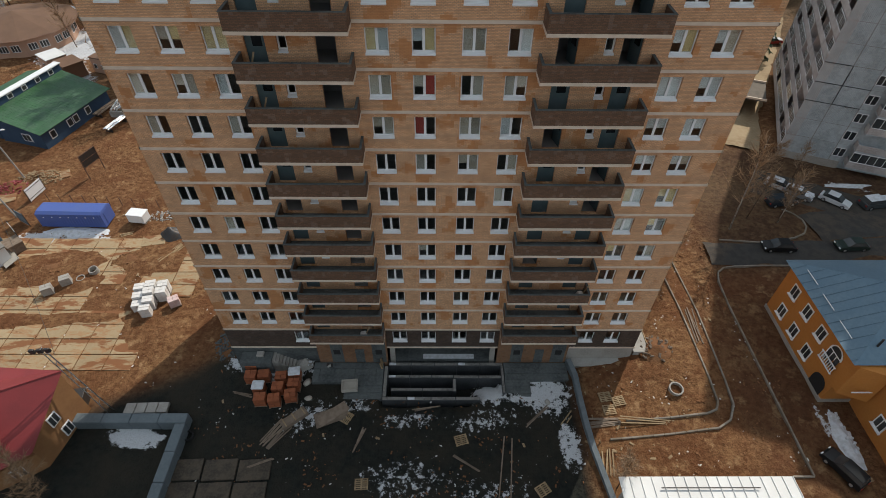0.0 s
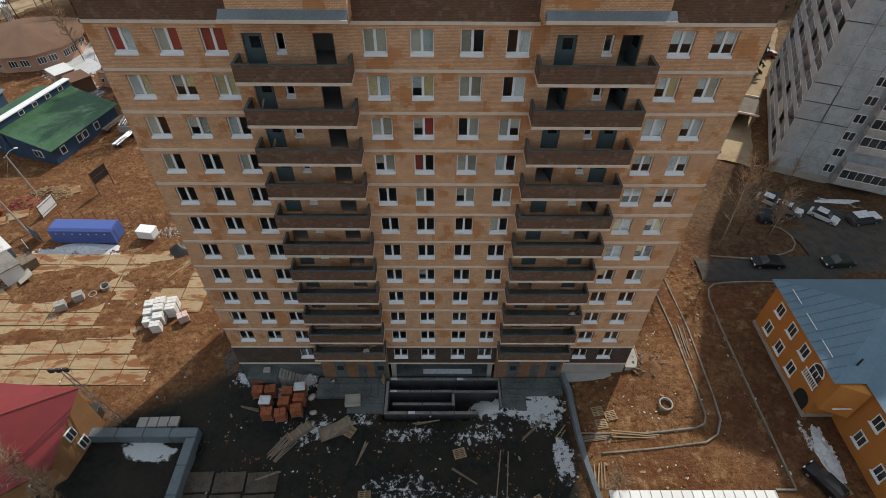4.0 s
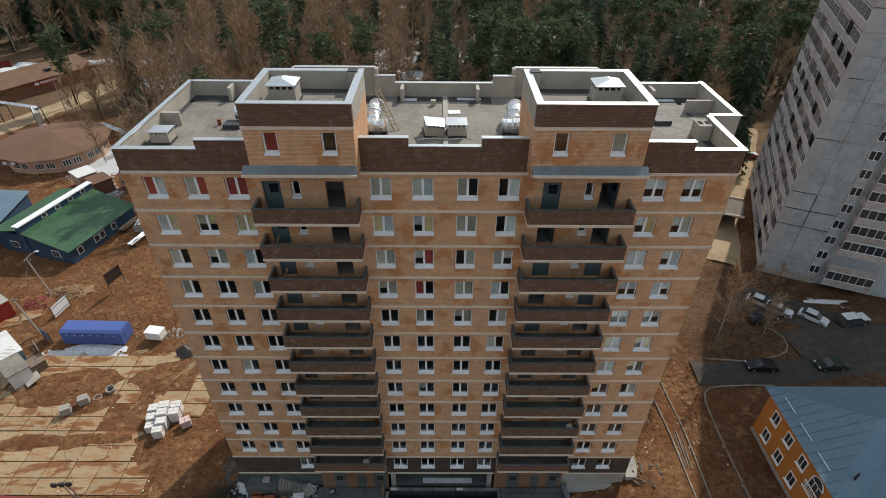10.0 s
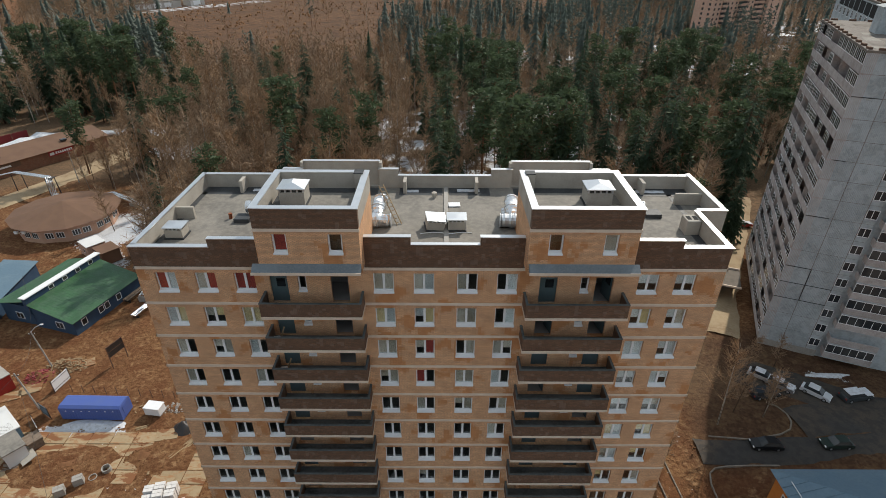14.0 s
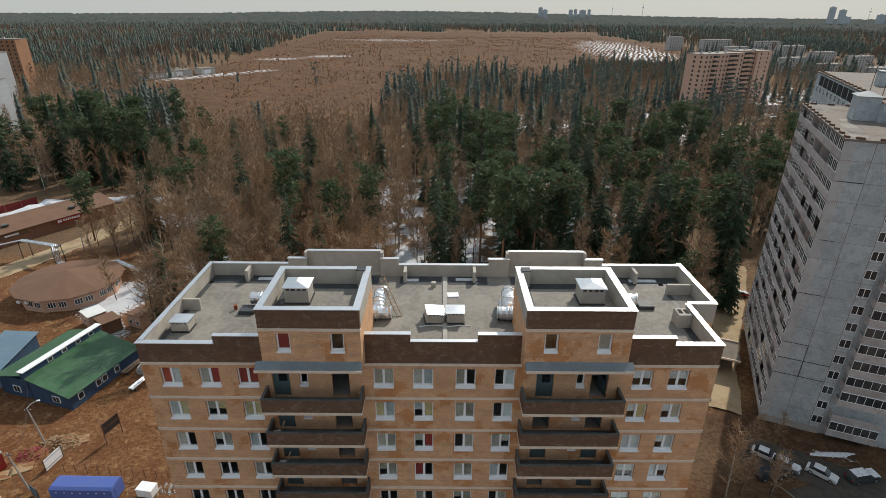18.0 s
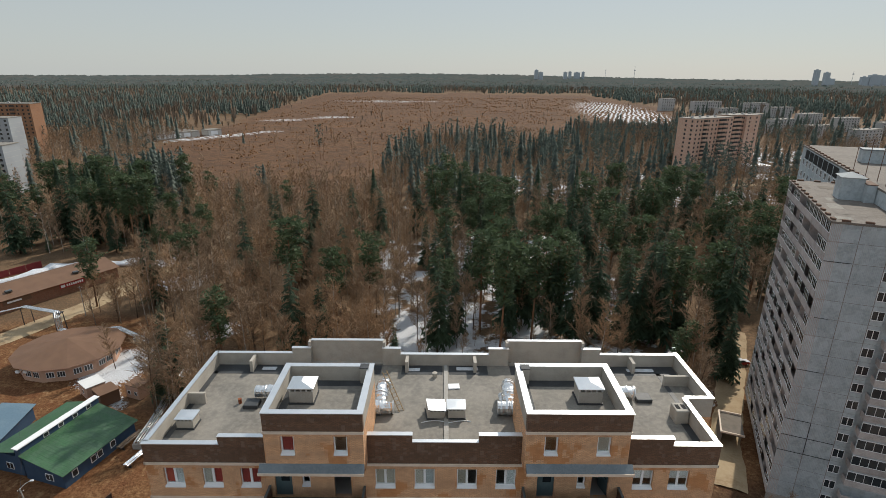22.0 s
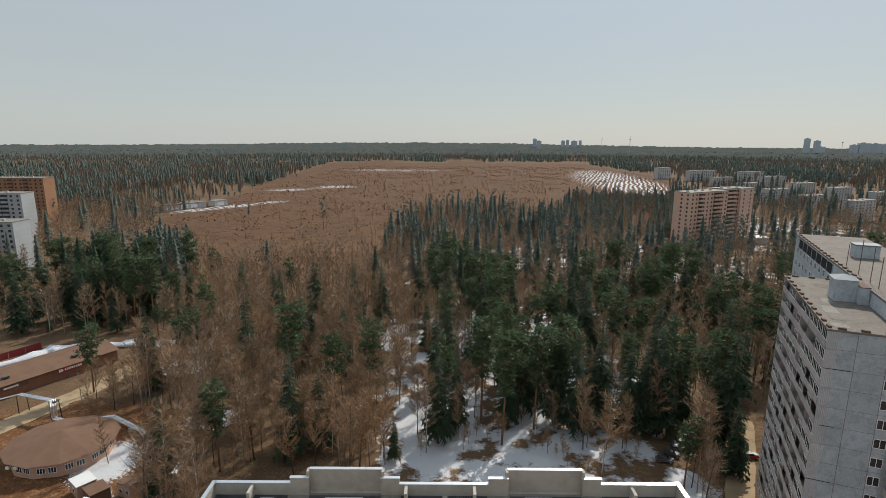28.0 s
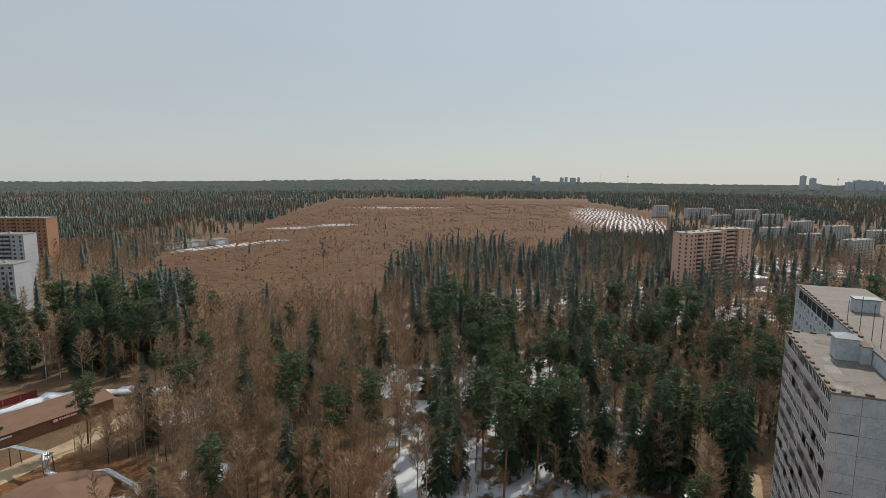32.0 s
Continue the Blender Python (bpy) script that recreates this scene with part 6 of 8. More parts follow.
part("chimney", Geo().cbox(-41.2, -40.4, 23.4, 24.2, 5.2, 8.4, 0.04), REDBRICK, rh)
part("roof_ridge", Geo().tube([P, R], 0.09, 6), REDROOF, rh)
for x, y, z, tu in ((-34.6, 22.95, 2.75, 79), (-34.55, 23.3, 0.5, 79), (-36.6, 19.05, 0.7, 36.5), (-39.5, 16.9, 0.7, 36.5), (-42.4, 14.75, 0.7, 36.5)):
    o = part("window", Geo().box(-0.5, 0.5, -0.12, 0, 0, 1.35), WHITE, rh, at=pose(x, y, z, 0, 0, tu))
    part("pane", Geo().box(-0.4, -0.04, -0.14, -0.12, 0.1, 1.25).box(0.04, 0.4, -0.14, -0.12, 0.1, 1.25), TOWER_GLASS, o)

# ---- in front of the entrance ----
BRICK_RUST = brick_material("rust_brick", (0.27, 0.135, 0.068), (0.20, 0.095, 0.05), (0.22, 0.15, 0.10), (0.16, 0.085, 0.05), 0.5, 0.6)
WALLTOP = material("dirty_wall_top", (0.20, 0.19, 0.175), 0.9, grain=[(0.9, 0.7, (0.09, 0.085, 0.08)), (5, 0.4, (0.30, 0.29, 0.27))], bump=0.2)
pit = thing("foundation_pit", "open foundation pit with low concrete walls and snow inside", "pit", pose(0, 0, 0))
for x0, x1, y0, y1, zt in ((-5.6, 4.2, 26.6, 27.0, 0.35), (-5.6, -5.2, 27.0, 30.6, 0.35), (-4.8, 1.6, 27.9, 28.25, -0.1), (-5.2, 1.6, 29.3, 29.65, 0.1), (1.6, 6.7, 29.2, 29.55, 0.2), (1.5, 1.85, 27.7, 29.2, 0.15),
                           (-5.2, 6.8, 30.6, 31.0, 0.35), (6.5, 6.8, 27.4, 30.6, 0.4)):
    n = max(1, int(max(x1 - x0, y1 - y0) / 2.2))
    for i in range(n):
        a = (x0 + i * (x1 - x0) / n, x0 + (i + 1) * (x1 - x0) / n - 0.02, y0, y1) if x1 - x0 > y1 - y0 else (x0, x1, y0 + i * (y1 - y0) / n, y0 + (i + 1) * (y1 - y0) / n - 0.02)
        o = part("pit_wall", Geo().cbox(*a, -2.3, zt, 0.03), FELT, pit, "bitumen-coated concrete wall")
        part("wall_top", Geo().box(a[0] + 0.04, a[1] - 0.04, a[2] + 0.04, a[3] - 0.04, zt, zt + 0.03), WALLTOP, o)
        if (i * 7 + int(x0 * 3)) % 3 == 0:
            part("snow_patch", Geo().cbox(a[0] + 0.1, min(a[1], a[0] + 0.8), a[2] + 0.05, a[3] - 0.05, zt + 0.03, zt + 0.08, 0.02), SNOWMAT, pit)
heap("snow_heap", "thin old snow along the foot of the container", -48.1, 51.4, 4.8, 1.1, 0.55, SNOWMAT, 0, None, 31)
# recess floor is coloured dark for the shade under the centre
part("recess_floor", Geo().box(-5.25, 6.1, FY + 0.1, FY + 2.2, -2.2, 0.1), SHADE_GREY, building)
part("recess_snow", Geo().cbox(-1.6, 3.8, FY + 0.35, FY + 0.95, 0.1, 0.13, 0.01), SNOWMAT, building)
# ground storey below the loggias and under the centre
part("plinth", Geo().box(XL, -12.4, FY + 0.02, FY + 0.4, -0.6, B0 - 0.1), SHADE_GREY, building, "grey concrete plinth")
part("plinth", Geo().box(13.35, XR, FY + 0.02, FY + 0.4, -0.6, B0 - 0.1), CONCRETE, building, "grey concrete plinth")
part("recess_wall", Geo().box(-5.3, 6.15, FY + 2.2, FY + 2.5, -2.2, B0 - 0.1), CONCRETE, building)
for x in (-5.0, 5.4):
    part("recess_pier", Geo().box(x, x + 0.5, FY + 0.05, FY + 0.5, -2.2, B0 - 0.1), CONCRETE, building)
for xa, xb in STACKS:
    part("ground_wall", Geo().box(xa, xb, FY - 0.3, FY - 0.003, -0.6, B0 + ST - 0.23), BRICK_RUST, building, "rust-brown brick wall under the loggias")
    for a, b in ((1.37, 2.58), (5.58, 6.95)):
        part("wall_panel", Geo().box(xa + a, xa + b, FY - 0.34, FY - 0.3, 0.5, 4.0), SHADE_GREY, building)
        c = xa + (a + b) / 2
        # dark plate on the panel imitates the shade inside a small window
        part("service_window", Geo().box(c - 0.34, c + 0.34, FY - 0.36, FY - 0.34, 1.9, 2.65), OPENING_SHADE, building)
    part("entrance_door", Geo().box(xa + 3.85, xa + 4.75, FY - 0.36, FY - 0.3, 0.5, 2.75), SHADE_GREY, building, "grey steel entrance door")


def platform(name, x0, x1, y0, y1, z, label):
    p = thing(name, label, "platform", pose(0, 0, 0))
    # platform base and tiles have the facade's shade in their grey
    part("base", Geo().box(x0, x1, y0, y1, -0.5, z - 0.06), SHADE_GREY, p)
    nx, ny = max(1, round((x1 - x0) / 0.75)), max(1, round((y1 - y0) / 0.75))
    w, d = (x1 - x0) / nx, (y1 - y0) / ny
    me = Geo().cbox(0.015, w - 0.015, 0.015, d - 0.015, 0, 0.06, 0.012).mesh("tile", SHADE_GREY)
    for i in range(nx):
        for j in range(ny):
            part("tile", me, None, p, at=pose(x0 + i * w, y0 + j * d, z - 0.06 + random.uniform(-0.008, 0.012)))


platform("entrance_platform", -12.9, -5.65, 28.6, FY - 0.38, 0.5, "tiled concrete platform at the entrance")
platform("entrance_platform", 6.85, 13.4, 28.9, FY - 0.38, 0.5, "tiled concrete platform at the entrance")
for x0, x1, n, y in ((-9.5, -5.65, 5, 28.6), (6.85, 9.4, 5, 28.9)):
    st = thing("entrance_steps", "flight of low concrete steps down to the yard", "steps", pose(0, 0, 0))
    for i in range(n):
        part("step", Geo().cbox(x0, x1, y - (i + 1) * 0.34, y - i * 0.34, -0.4, 0.42 - i * 0.09, 0.015), SHADE_GREY, st)
po = thing("side_porch", "raised concrete porch with stairs along the facade", "porch", pose(0, 0, 0))
part("landing", Geo().cbox(-20.2, -17.0, 29.9, FY, -0.4, 1.9, 0.03), SHADE_GREY, po)
for i in range(8):
    part("step", Geo().cbox(-17.0 + i * 0.3, -16.7 + i * 0.3, 30.2, FY, -0.3, 1.75 - i * 0.2, 0.015), TILE, po)
part("porch_hatch", Geo().cbox(-18.6, -17.9, 30.6, 31.2, 1.9, 2.15, 0.03), CONCRETE, po)

rw = thing("retaining_wall", "dark grey sheet retaining wall between yard and upper ground", "wall", pose(0, 0, 0))
pts = [(13.8, 30.9), (14.2, 29.0), (14.2, 26.5), (14.3, 24.0), (14.5, 21.5), (14.9, 19.0), (15.3, 16.5)]
for (xa, ya), (xb, yb) in zip(pts, pts[1:]):
    part("wall_panel", Geo().hexa([(xa - 0.5, ya, -0.4), (xb - 0.5, yb, -0.4), (xb, yb, -0.4), (xa, ya, -0.4), (xa - 0.45, ya, 1.15), (xb - 0.45, yb, 1.15), (xb, yb, 1.3), (xa, ya, 1.3)][::1]), METAL_BLUE, rw)
for x, y in ((14.9, 29.5), (15.0, 27), (15.2, 24.5), (15.4, 22)):
    part("prop", Geo().tube([(x, y, 0.2), (x - 0.5, y, 1.3)], 0.06, 5), TIMBER, rw)
# right porch stub
pr = thing("corner_slab", "pale concrete slab beside the building corner", "slab", pose(0, 0, 0))
part("slab", Geo().cbox(20.4, 22.0, 31.4, 34.0, 0.6, 1.75, 0.04), CONCRETE, pr)
part("edge_board", Geo().box(22.02, 22.1, 31.3, 34.6, 1.0, 1.8), TIMBER, pr)
ap = thing("blind_apron", "concrete apron strip along the facade", "apron", pose(0, 0, 0), kind="structure")
part("apron", Geo().box(14.0, 20.2, 30.3, FY + 0.02, -0.2, 0.75), CONCRETE, ap)
cs = thing("crate", "open wooden crate with snow inside", "crate", on_ground(-8.9, 28.0, 5, 0.5))
for a in ((-0.8, 0.8, -0.6, -0.55), (-0.8, 0.8, 0.55, 0.6), (-0.8, -0.75, -0.55, 0.55), (0.75, 0.8, -0.55, 0.55)):
    part("side", Geo().box(*a, 0, 0.5), PLASTER, cs)
part("bottom", Geo().box(-0.75, 0.75, -0.55, 0.55, 0, 0.05), PLASTER, cs)
sl = thing("shutter_pile", "pinkish formwork panels piled on the mud", "panels", on_ground(-10.5, 25.0, 28, 0.15))
for i in range(4):
    part("panel", Geo().box(-1.5 + 0.1 * i, 1.4 + 0.15 * i, -0.8 + 0.05 * i, 0.75 - 0.1 * i, i * 0.09, i * 0.09 + 0.07), OLDWOOD, sl, at=pose(0, 0, 0, 0, 0, i * 5 - 6))
cr2 = thing("long_crate", "long timber crate lying on the mud", "crate", on_ground(-13.9, 24.7, 40, 0.05))
part("crate_body", Geo().cbox(-1.3, 1.3, -0.45, 0.45, 0, 0.55, 0.03), OLDWOOD, cr2)
for q in (-1.0, 0, 1.0):
    part("batten", Geo().box(q - 0.06, q + 0.06, -0.48, 0.48, 0.55, 0.6), TIMBER, cr2)


# scattered litter
def litter(name, label, spots, mats, n, seed, smin, smax):
    rng = random.Random(seed)
    g = Geo()
    for _ in range(n):
        x0, x1, y0, y1 = spots[rng.randrange(len(spots))]
        x, y, s = rng.uniform(x0, x1), rng.uniform(y0, y1), smin + (smax - smin) * rng.random() ** 2.2
        if noise.noise((x / 2.6, y / 2.6, seed)) < 0.05:
            continue
        g.join(Geo().hexa([(-s, -s * .5, 0), (s, -s * .5, 0), (s, s * .5, 0), (-s, s * .5, 0), (-s, -s * .4, s * .35), (s * .8, -s * .5, s * .3), (s, s * .3, s * .35), (-s * .9, s * .5, s * .25)]).moved(
            pose(x, y, gz(x, y) - 0.02 + 0.05, rng.uniform(-20, 20), rng.uniform(-20, 20), rng.uniform(0, 360))))
    tagged(part(name, g, mats), label, "litter", kind="stuff")


litter("white_scraps", "scraps of white foam and paper on the mud", [(-24, 14, 12, 27), (-46, -24, 28, 50), (16, 33, 18, 40), (22, 32, 34, 72)], AERATED, 1300, 1, 0.03, 0.13)
litter("stone_scraps", "stones and clods on the bare earth", [(-66, -22, 28, 68), (15, 34, 16, 48), (-24, 14, 12, 27), (22, 34, 34, 75)], CLAY, 5200, 2, 0.04, 0.17)
litter("wood_scraps", "splintered wood on the ground", [(-24, 14, 12, 27), (15, 25, 18, 36), (-58, -36, 40, 56), (22, 30, 34, 66)], TIMBER, 420, 3, 0.06, 0.28)
litter("sleeper_scraps", "small dark holes and lumps in rows of dug soil", [(16, 30, 16.5, 22)], CLAY, 500, 4, 0.05, 0.16)

for x, y, tu, n, ln, sd in ((-7.5, 22.6, 70, 3, 2.4, 31), (2.6, 20.4, -32, 2, 2.8, 32), (9.6, 25.0, 38, 3, 3.0, 33), (-1.2, 25.9, 8, 2, 2.6, 34), (-16.2, 20.4, 20, 3, 2.2, 35), (6.5, 15.5, 80, 2, 3.2, 36), (-19.5, 27.4, -15, 3, 2.0, 37)):
    boards(x, y, tu, n, ln, "loose grey boards dropped on the mud", OLDWOOD, 0.06, sd)
for i, (x, y, sx) in enumerate(((-14.6, 29.6, 0.8), (-13.4, 28.7, 0.6), (-15.4, 27.6, 0.5), (-17.6, 29.4, 0.7), (-12.9, 27.0, 0.5), (-16.9, 26.6, 0.45), (10.9, 26.6, 0.45))):
    bs = thing("builders_sack", "bulging grey plastic sack dumped on the mud", "sack", on_ground(x, y, i * 47, 0.0) @ Matrix.Diagonal((1.25, 0.9, 0.6, 1)))
    g = Geo().tube([(0, 0, 0), (0.02, 0, 0.12 * sx), (0.05, 0.03, 0.5 * sx), (0.0, 0.05, 0.85 * sx), (0.02, 0.02, 1.0 * sx)], [0.42 * sx, 0.6 * sx, 0.62 * sx, 0.42 * sx, 0.12 * sx], 11)
    g.v = [tuple(Vector(p) + 0.12 * sx * Vector((noise.noise(Vector(p) * 3 + Vector((i, 0, 0))), noise.noise(Vector(p) * 3 + Vector((0, i, 4))), 0))) for p in g.v]
    part("bag", g, (CONCRETE, PLASTER, SHADE_GREY)[i % 3], bs, smooth=True)
    part("neck", Geo().tube([(0.02, 0.02, 0.98 * sx), (0.05, 0.04, 1.15 * sx)], [0.1 * sx, 0.16 * sx], 7), (CONCRETE, PLASTER, SHADE_GREY)[i % 3], bs)

# ---- white-roofed building in the foreground ----
wr = thing("white_roof_building", "low building under a white standing seam roof", "building", pose(0, 0, 0))
part("wall", Geo().box(15.4, 28.7, 6, 16.9, 0, 4.2), PLASTER, wr)
for i in range(16):
    a, b = 14.8 + i * 0.9, 14.8 + (i + 1) * 0.9
    part("roof_sheet", Geo().hexa([(a + 0.01, 5.5, 4.9), (b - 0.01, 5.5, 4.9), (b - 0.01, 17.4, 4.3), (a + 0.01, 17.4, 4.3), (a + 0.01, 5.5, 4.98), (b - 0.01, 5.5, 4.98), (b - 0.01, 17.4, 4.38), (a + 0.01, 17.4, 4.38)]), LIGHTSHEET, wr)
    part("seam", Geo().hexa([(b - 0.03, 5.5, 4.98), (b + 0.01, 5.5, 4.98), (b + 0.01, 17.4, 4.38), (b - 0.03, 17.4, 4.38), (b - 0.03, 5.5, 5.06), (b + 0.01, 5.5, 5.06), (b + 0.01, 17.4, 4.46), (b - 0.03, 17.4, 4.46)]), LIGHTSHEET, wr)
part("snow_rail", Geo().tube([(18, 16.4, 4.62), (26, 16.4, 4.62)], 0.05, 6), STEEL, wr)

# ---- ochre house ----
oh = thing("ochre_house", "ochre rendered house with white windows and a blue-grey metal roof", "house", pose(0, 0, gz(38, 28) - 0.0))
HZ = 6.7


def oh_window(x, y, z, turn, w=0.95, h=1.25, parent=None):
    o = part("window", Geo().box(-w / 2 - 0.12, w / 2 + 0.12, -0.06, 0.02, -0.12, h + 0.12), WHITE, parent or oh, at=pose(x, y, z, 0, 0, turn))
    part("pane", Geo().box(-w / 2, -0.05, -0.075, -0.06, 0.05, h).mesh("pane", TOWER_GLASS), None, o)
    part("pane", Geo().box(0.05, w / 2, -0.075, -0.06, 0.05, h).mesh("pane", TOWER_GLASS), None, o)
    part("sill", Geo().box(-w / 2 - 0.2, w / 2 + 0.2, -0.22, 0.0, -0.2, -0.12), WHITE, o)


part("wall", Geo().box(36.7, 50, 25.6, 37.3, -0.8, HZ), OCHRE, oh)
part("wall", Geo().box(39.6, 50, 14, 25.6, -0.8, HZ), OCHRE, oh)
part("corner_bay", Geo().prism([(36.7, 25.6), (36.7, 25.0), (39.0, 24.0), (39.6, 24.4), (39.6, 25.6)], 2.6, HZ), OCHRE, oh)
part("plinth", Geo().box(36.6, 50.1, 25.5, 37.4, -0.8, 0.45), CONCRETE, oh)
for z in (1.4, 4.4):
    for y in (29.9, 32.5, 35.1):
        oh_window(36.68, y, z, -90)
    for y in (16.0, 19.0, 22.2):
        oh_window(39.58, y, z, -90)
    for x in (38.5, 41, 43.5, 46):
        oh_window(x, 37.32, z, 180)
# arched French window with a white balustrade, and the arch below
arch = part("arched_window", Geo().prism([(-0.9, 0)] + [(0.9 * math.cos(a), 1.6 + 0.9 * math.sin(a)) for a in np.linspace(0, math.pi, 9)][::1] + [], 0, 0.06), WHITE, oh, at=pose(36.64, 27.4, 3.6, 90, 0, -90))
for q in (-0.55, 0.0, 0.55):
    part("glazing", Geo().box(q - 0.22, q + 0.22, 0.15, 1.6, 0.06, 0.075), TOWER_GLASS, arch)
part("fan_light", Geo().prism([(0.7 * math.cos(a), 1.72 + 0.7 * math.sin(a)) for a in np.linspace(0, math.pi, 9)], 0.06, 0.075), TOWER_GLASS, arch)
bal = part("balustrade", Geo().box(36.3, 36.4, 26.3, 28.5, 4.45, 4.55).box(36.3, 36.4, 26.3, 28.5, 3.55, 3.65), WHITE, oh)
for i in range(9):
    part("baluster", Geo().tube([(36.35, 26.42 + i * 0.245, 3.6), (36.35, 26.42 + i * 0.245, 4.5)], 0.045, 6), WHITE, bal)
part("bay_balustrade", Geo().box(36.9, 38.9, 24.1, 24.2, 4.0, 4.1), WHITE, oh, at=pose(0, 0, 0))
# dark arch-shaped sheet on the wall imitates the passage's shade
part("arch_opening", Geo().prism([(-0.9, 0), (0.9, 0)] + [(0.9 * math.cos(a), 1.4 + 0.9 * math.sin(a)) for a in np.linspace(0.05, math.pi - 0.05, 9)], 0, 0.05), OPENING_SHADE, oh, "dark sheet for the shade in the arched passage", at=pose(36.66, 26.9, 0.0, 90, 0, -90))
part("cornice", Geo().box(36.4, 50.3, 25.4, 37.6, HZ, HZ + 0.22).box(39.3, 50.3, 13.7, 25.4, HZ, HZ + 0.22), CREAM, oh)
a, b, c, d, e = (36.1, 25.1, HZ + 0.22), (51, 25.1, HZ + 0.22), (51, 37.9, HZ + 0.22), (36.1, 37.9, HZ + 0.22), (43, 31.5, HZ + 3.3)
part("roof", Geo().add([a, b, c, d, e, (51, 31.5, HZ + 3.3)], [(0, 1, 5, 4), (2, 3, 4, 5), (3, 0, 4), (3, 2, 1, 0)]), BLUEROOF, oh, "blue-grey standing seam roof")
part("roof", Geo().add([(39.0, 13.4, HZ + 0.22), (51, 13.4, HZ + 0.22), (51, 27, HZ + 0.24), (39.0, 25.6, HZ + 0.22), (45, 19, HZ + 3.0), (45, 30, HZ + 3.0)], [(0, 1, 4), (1, 2, 5, 4), (3, 0, 4, 5), (2, 3, 5)]), BLUEROOF, oh, "blue-grey standing seam roof")
for i in range(13):
    y = 25.6 + i * 1.0
    f = 1 - abs(y - 31.5) / 6.4
    part("roof_seam", Geo().tube([(36.12, y, HZ + 0.27), (36.1 + 6.9 * f, y, HZ + 0.25 + 3.08 * f)], 0.035, 4), BLUEROOF, oh)
for i in range(3):
    part("snow_guard", Geo().tube([(36.9 + i * 0.1, 27.5 + i * 3.2, HZ + 0.85), (36.9 + i * 0.1, 29.5 + i * 3.2, HZ + 0.85)], 0.04, 5), WHITE, oh)
part("roof_pipe", Geo().tube([(38.6, 26.6, HZ + 0.8), (38.6, 26.6, HZ + 1.9)], 0.1, 8), STEEL, oh)


# ---- cars ----
def car(x, y, turn, colour, label, scale=1.0, estate=False, snow=False):
    key = "car_paint_%d" % int(sum(colour) * 1000)
    paint = bpy.data.materials.get(key) or material(key, colour, 0.3, 0.2, grain=[(1, 0.25, tuple(min(1, q * 1.2 + 0.01) for q in colour))], spec=0.5)
    c = thing("car", label, "car", on_ground(x, y, turn, 0.22) @ Matrix.Diagonal((scale * 0.9, scale * 0.9, scale * 0.9, 1)), "parked cars")
    L, W = 2.15, 0.86
    lower = [(-L, 0.35), (-L + 0.05, 0.78), (-1.25 if not estate else -L + 0.1, 0.92), (1.0, 0.92), (1.9, 0.78), (L, 0.55), (L, 0.3), (-L, 0.25)]
    g = Geo()

    def loft(pts, w0, w1):
        n = len(pts)
        zmax, zmin = max(p[1] for p in pts), min(p[1] for p in pts)
        v = []
        for s in (-1, 1):
            v += [(px, s * (w0 + (w1 - w0) * (pz - zmin) / (zmax - zmin)), pz) for px, pz in pts]
        return v, [tuple(range(n)), tuple(range(2 * n - 1, n - 1, -1))] + [(i, n + i, n + (i + 1) % n, (i + 1) % n) for i in range(n)]
    part("body", g.add(*loft(lower, W, W - 0.06)), paint, c)
    cab = [(-1.75 if not estate else -2.0, 0.9), (-1.2 if not estate else -1.8, 1.42), (0.25, 1.45), (1.05, 0.9)]
    part("cabin_glass", Geo().add(*loft(cab, W - 0.08, W - 0.22)), TOWER_GLASS, c)
    part("roof", Geo().cbox(-1.22 if not estate else -1.8, 0.3, -W + 0.2, W - 0.2, 1.41, 1.49, 0.03), SNOWMAT if snow else paint, c)
    if snow:
        part("snow_cover", Geo().cbox(0.9, 2.0, -W + 0.1, W - 0.1, 0.9, 1.02, 0.04), SNOWMAT, c)
    for px in (-1.35, 1.35):
        for s in (-1, 1):
            w = part("wheel", Geo().tube([(px, s * (W - 0.2), 0.31), (px, s * (W + 0.02), 0.31)], 0.31, 14), TYRE, c)
            part("rim", Geo().tube([(px, s * (W + 0.0), 0.31), (px, s * (W + 0.03), 0.31)], 0.19, 10), ZINC, w)
    for s in (-0.6, 0.6):
        part("headlight", Geo().cbox(L - 0.12, L + 0.01, s - 0.17, s + 0.17, 0.55, 0.68, 0.02), WHITE, c)
        part("tail_light", Geo().cbox(-L - 0.01, -L + 0.08, s - 0.14, s + 0.14, 0.6, 0.76, 0.02), RED, c)


car(42.1, 46.4, 178, (0.012, 0.013, 0.015), "black hatchback parked on the yard road")
car(51.3, 46.6, 182, (0.02, 0.035, 0.03), "dark green saloon parked on the yard road")
car(54.4, 55.9, -46, (0.62, 0.64, 0.66), "white saloon parked before the tower", 1.0)
car(50.2, 57.6, -42, (0.20, 0.21, 0.22), "grey car with snow on its roof", 1.0, snow=True)
car(48.6, 59.6, -40, (0.5, 0.5, 0.5), "pale car half covered with snow", 1.0, snow=True)
car(59.6, 55.2, 10, (0.05, 0.06, 0.065), "dark minibus with a pale roof", 1.15, True, True)
car(46.8, 55.6, 8, (0.015, 0.025, 0.035), "dark blue van under bare trees", 1.05, True)
car(35.2, 18.8, 118, (0.012, 0.014, 0.016), "black estate car beside the ochre house", 0.95, True)
car(70.7, 110.2, 8, (0.45, 0.05, 0.04), "red car with a white roof on the drive", 1.0, True, True)
for i, col in enumerate(((0.08, 0.085, 0.09), (0.06, 0.065, 0.07), (0.10, 0.11, 0.12), (0.55, 0.56, 0.57), (0.30, 0.30, 0.31))):
    car(50.5 + i * 2.4, 108.5 + i * 2.3, -14 + i * 3, col, "car parked in a row under the trees")
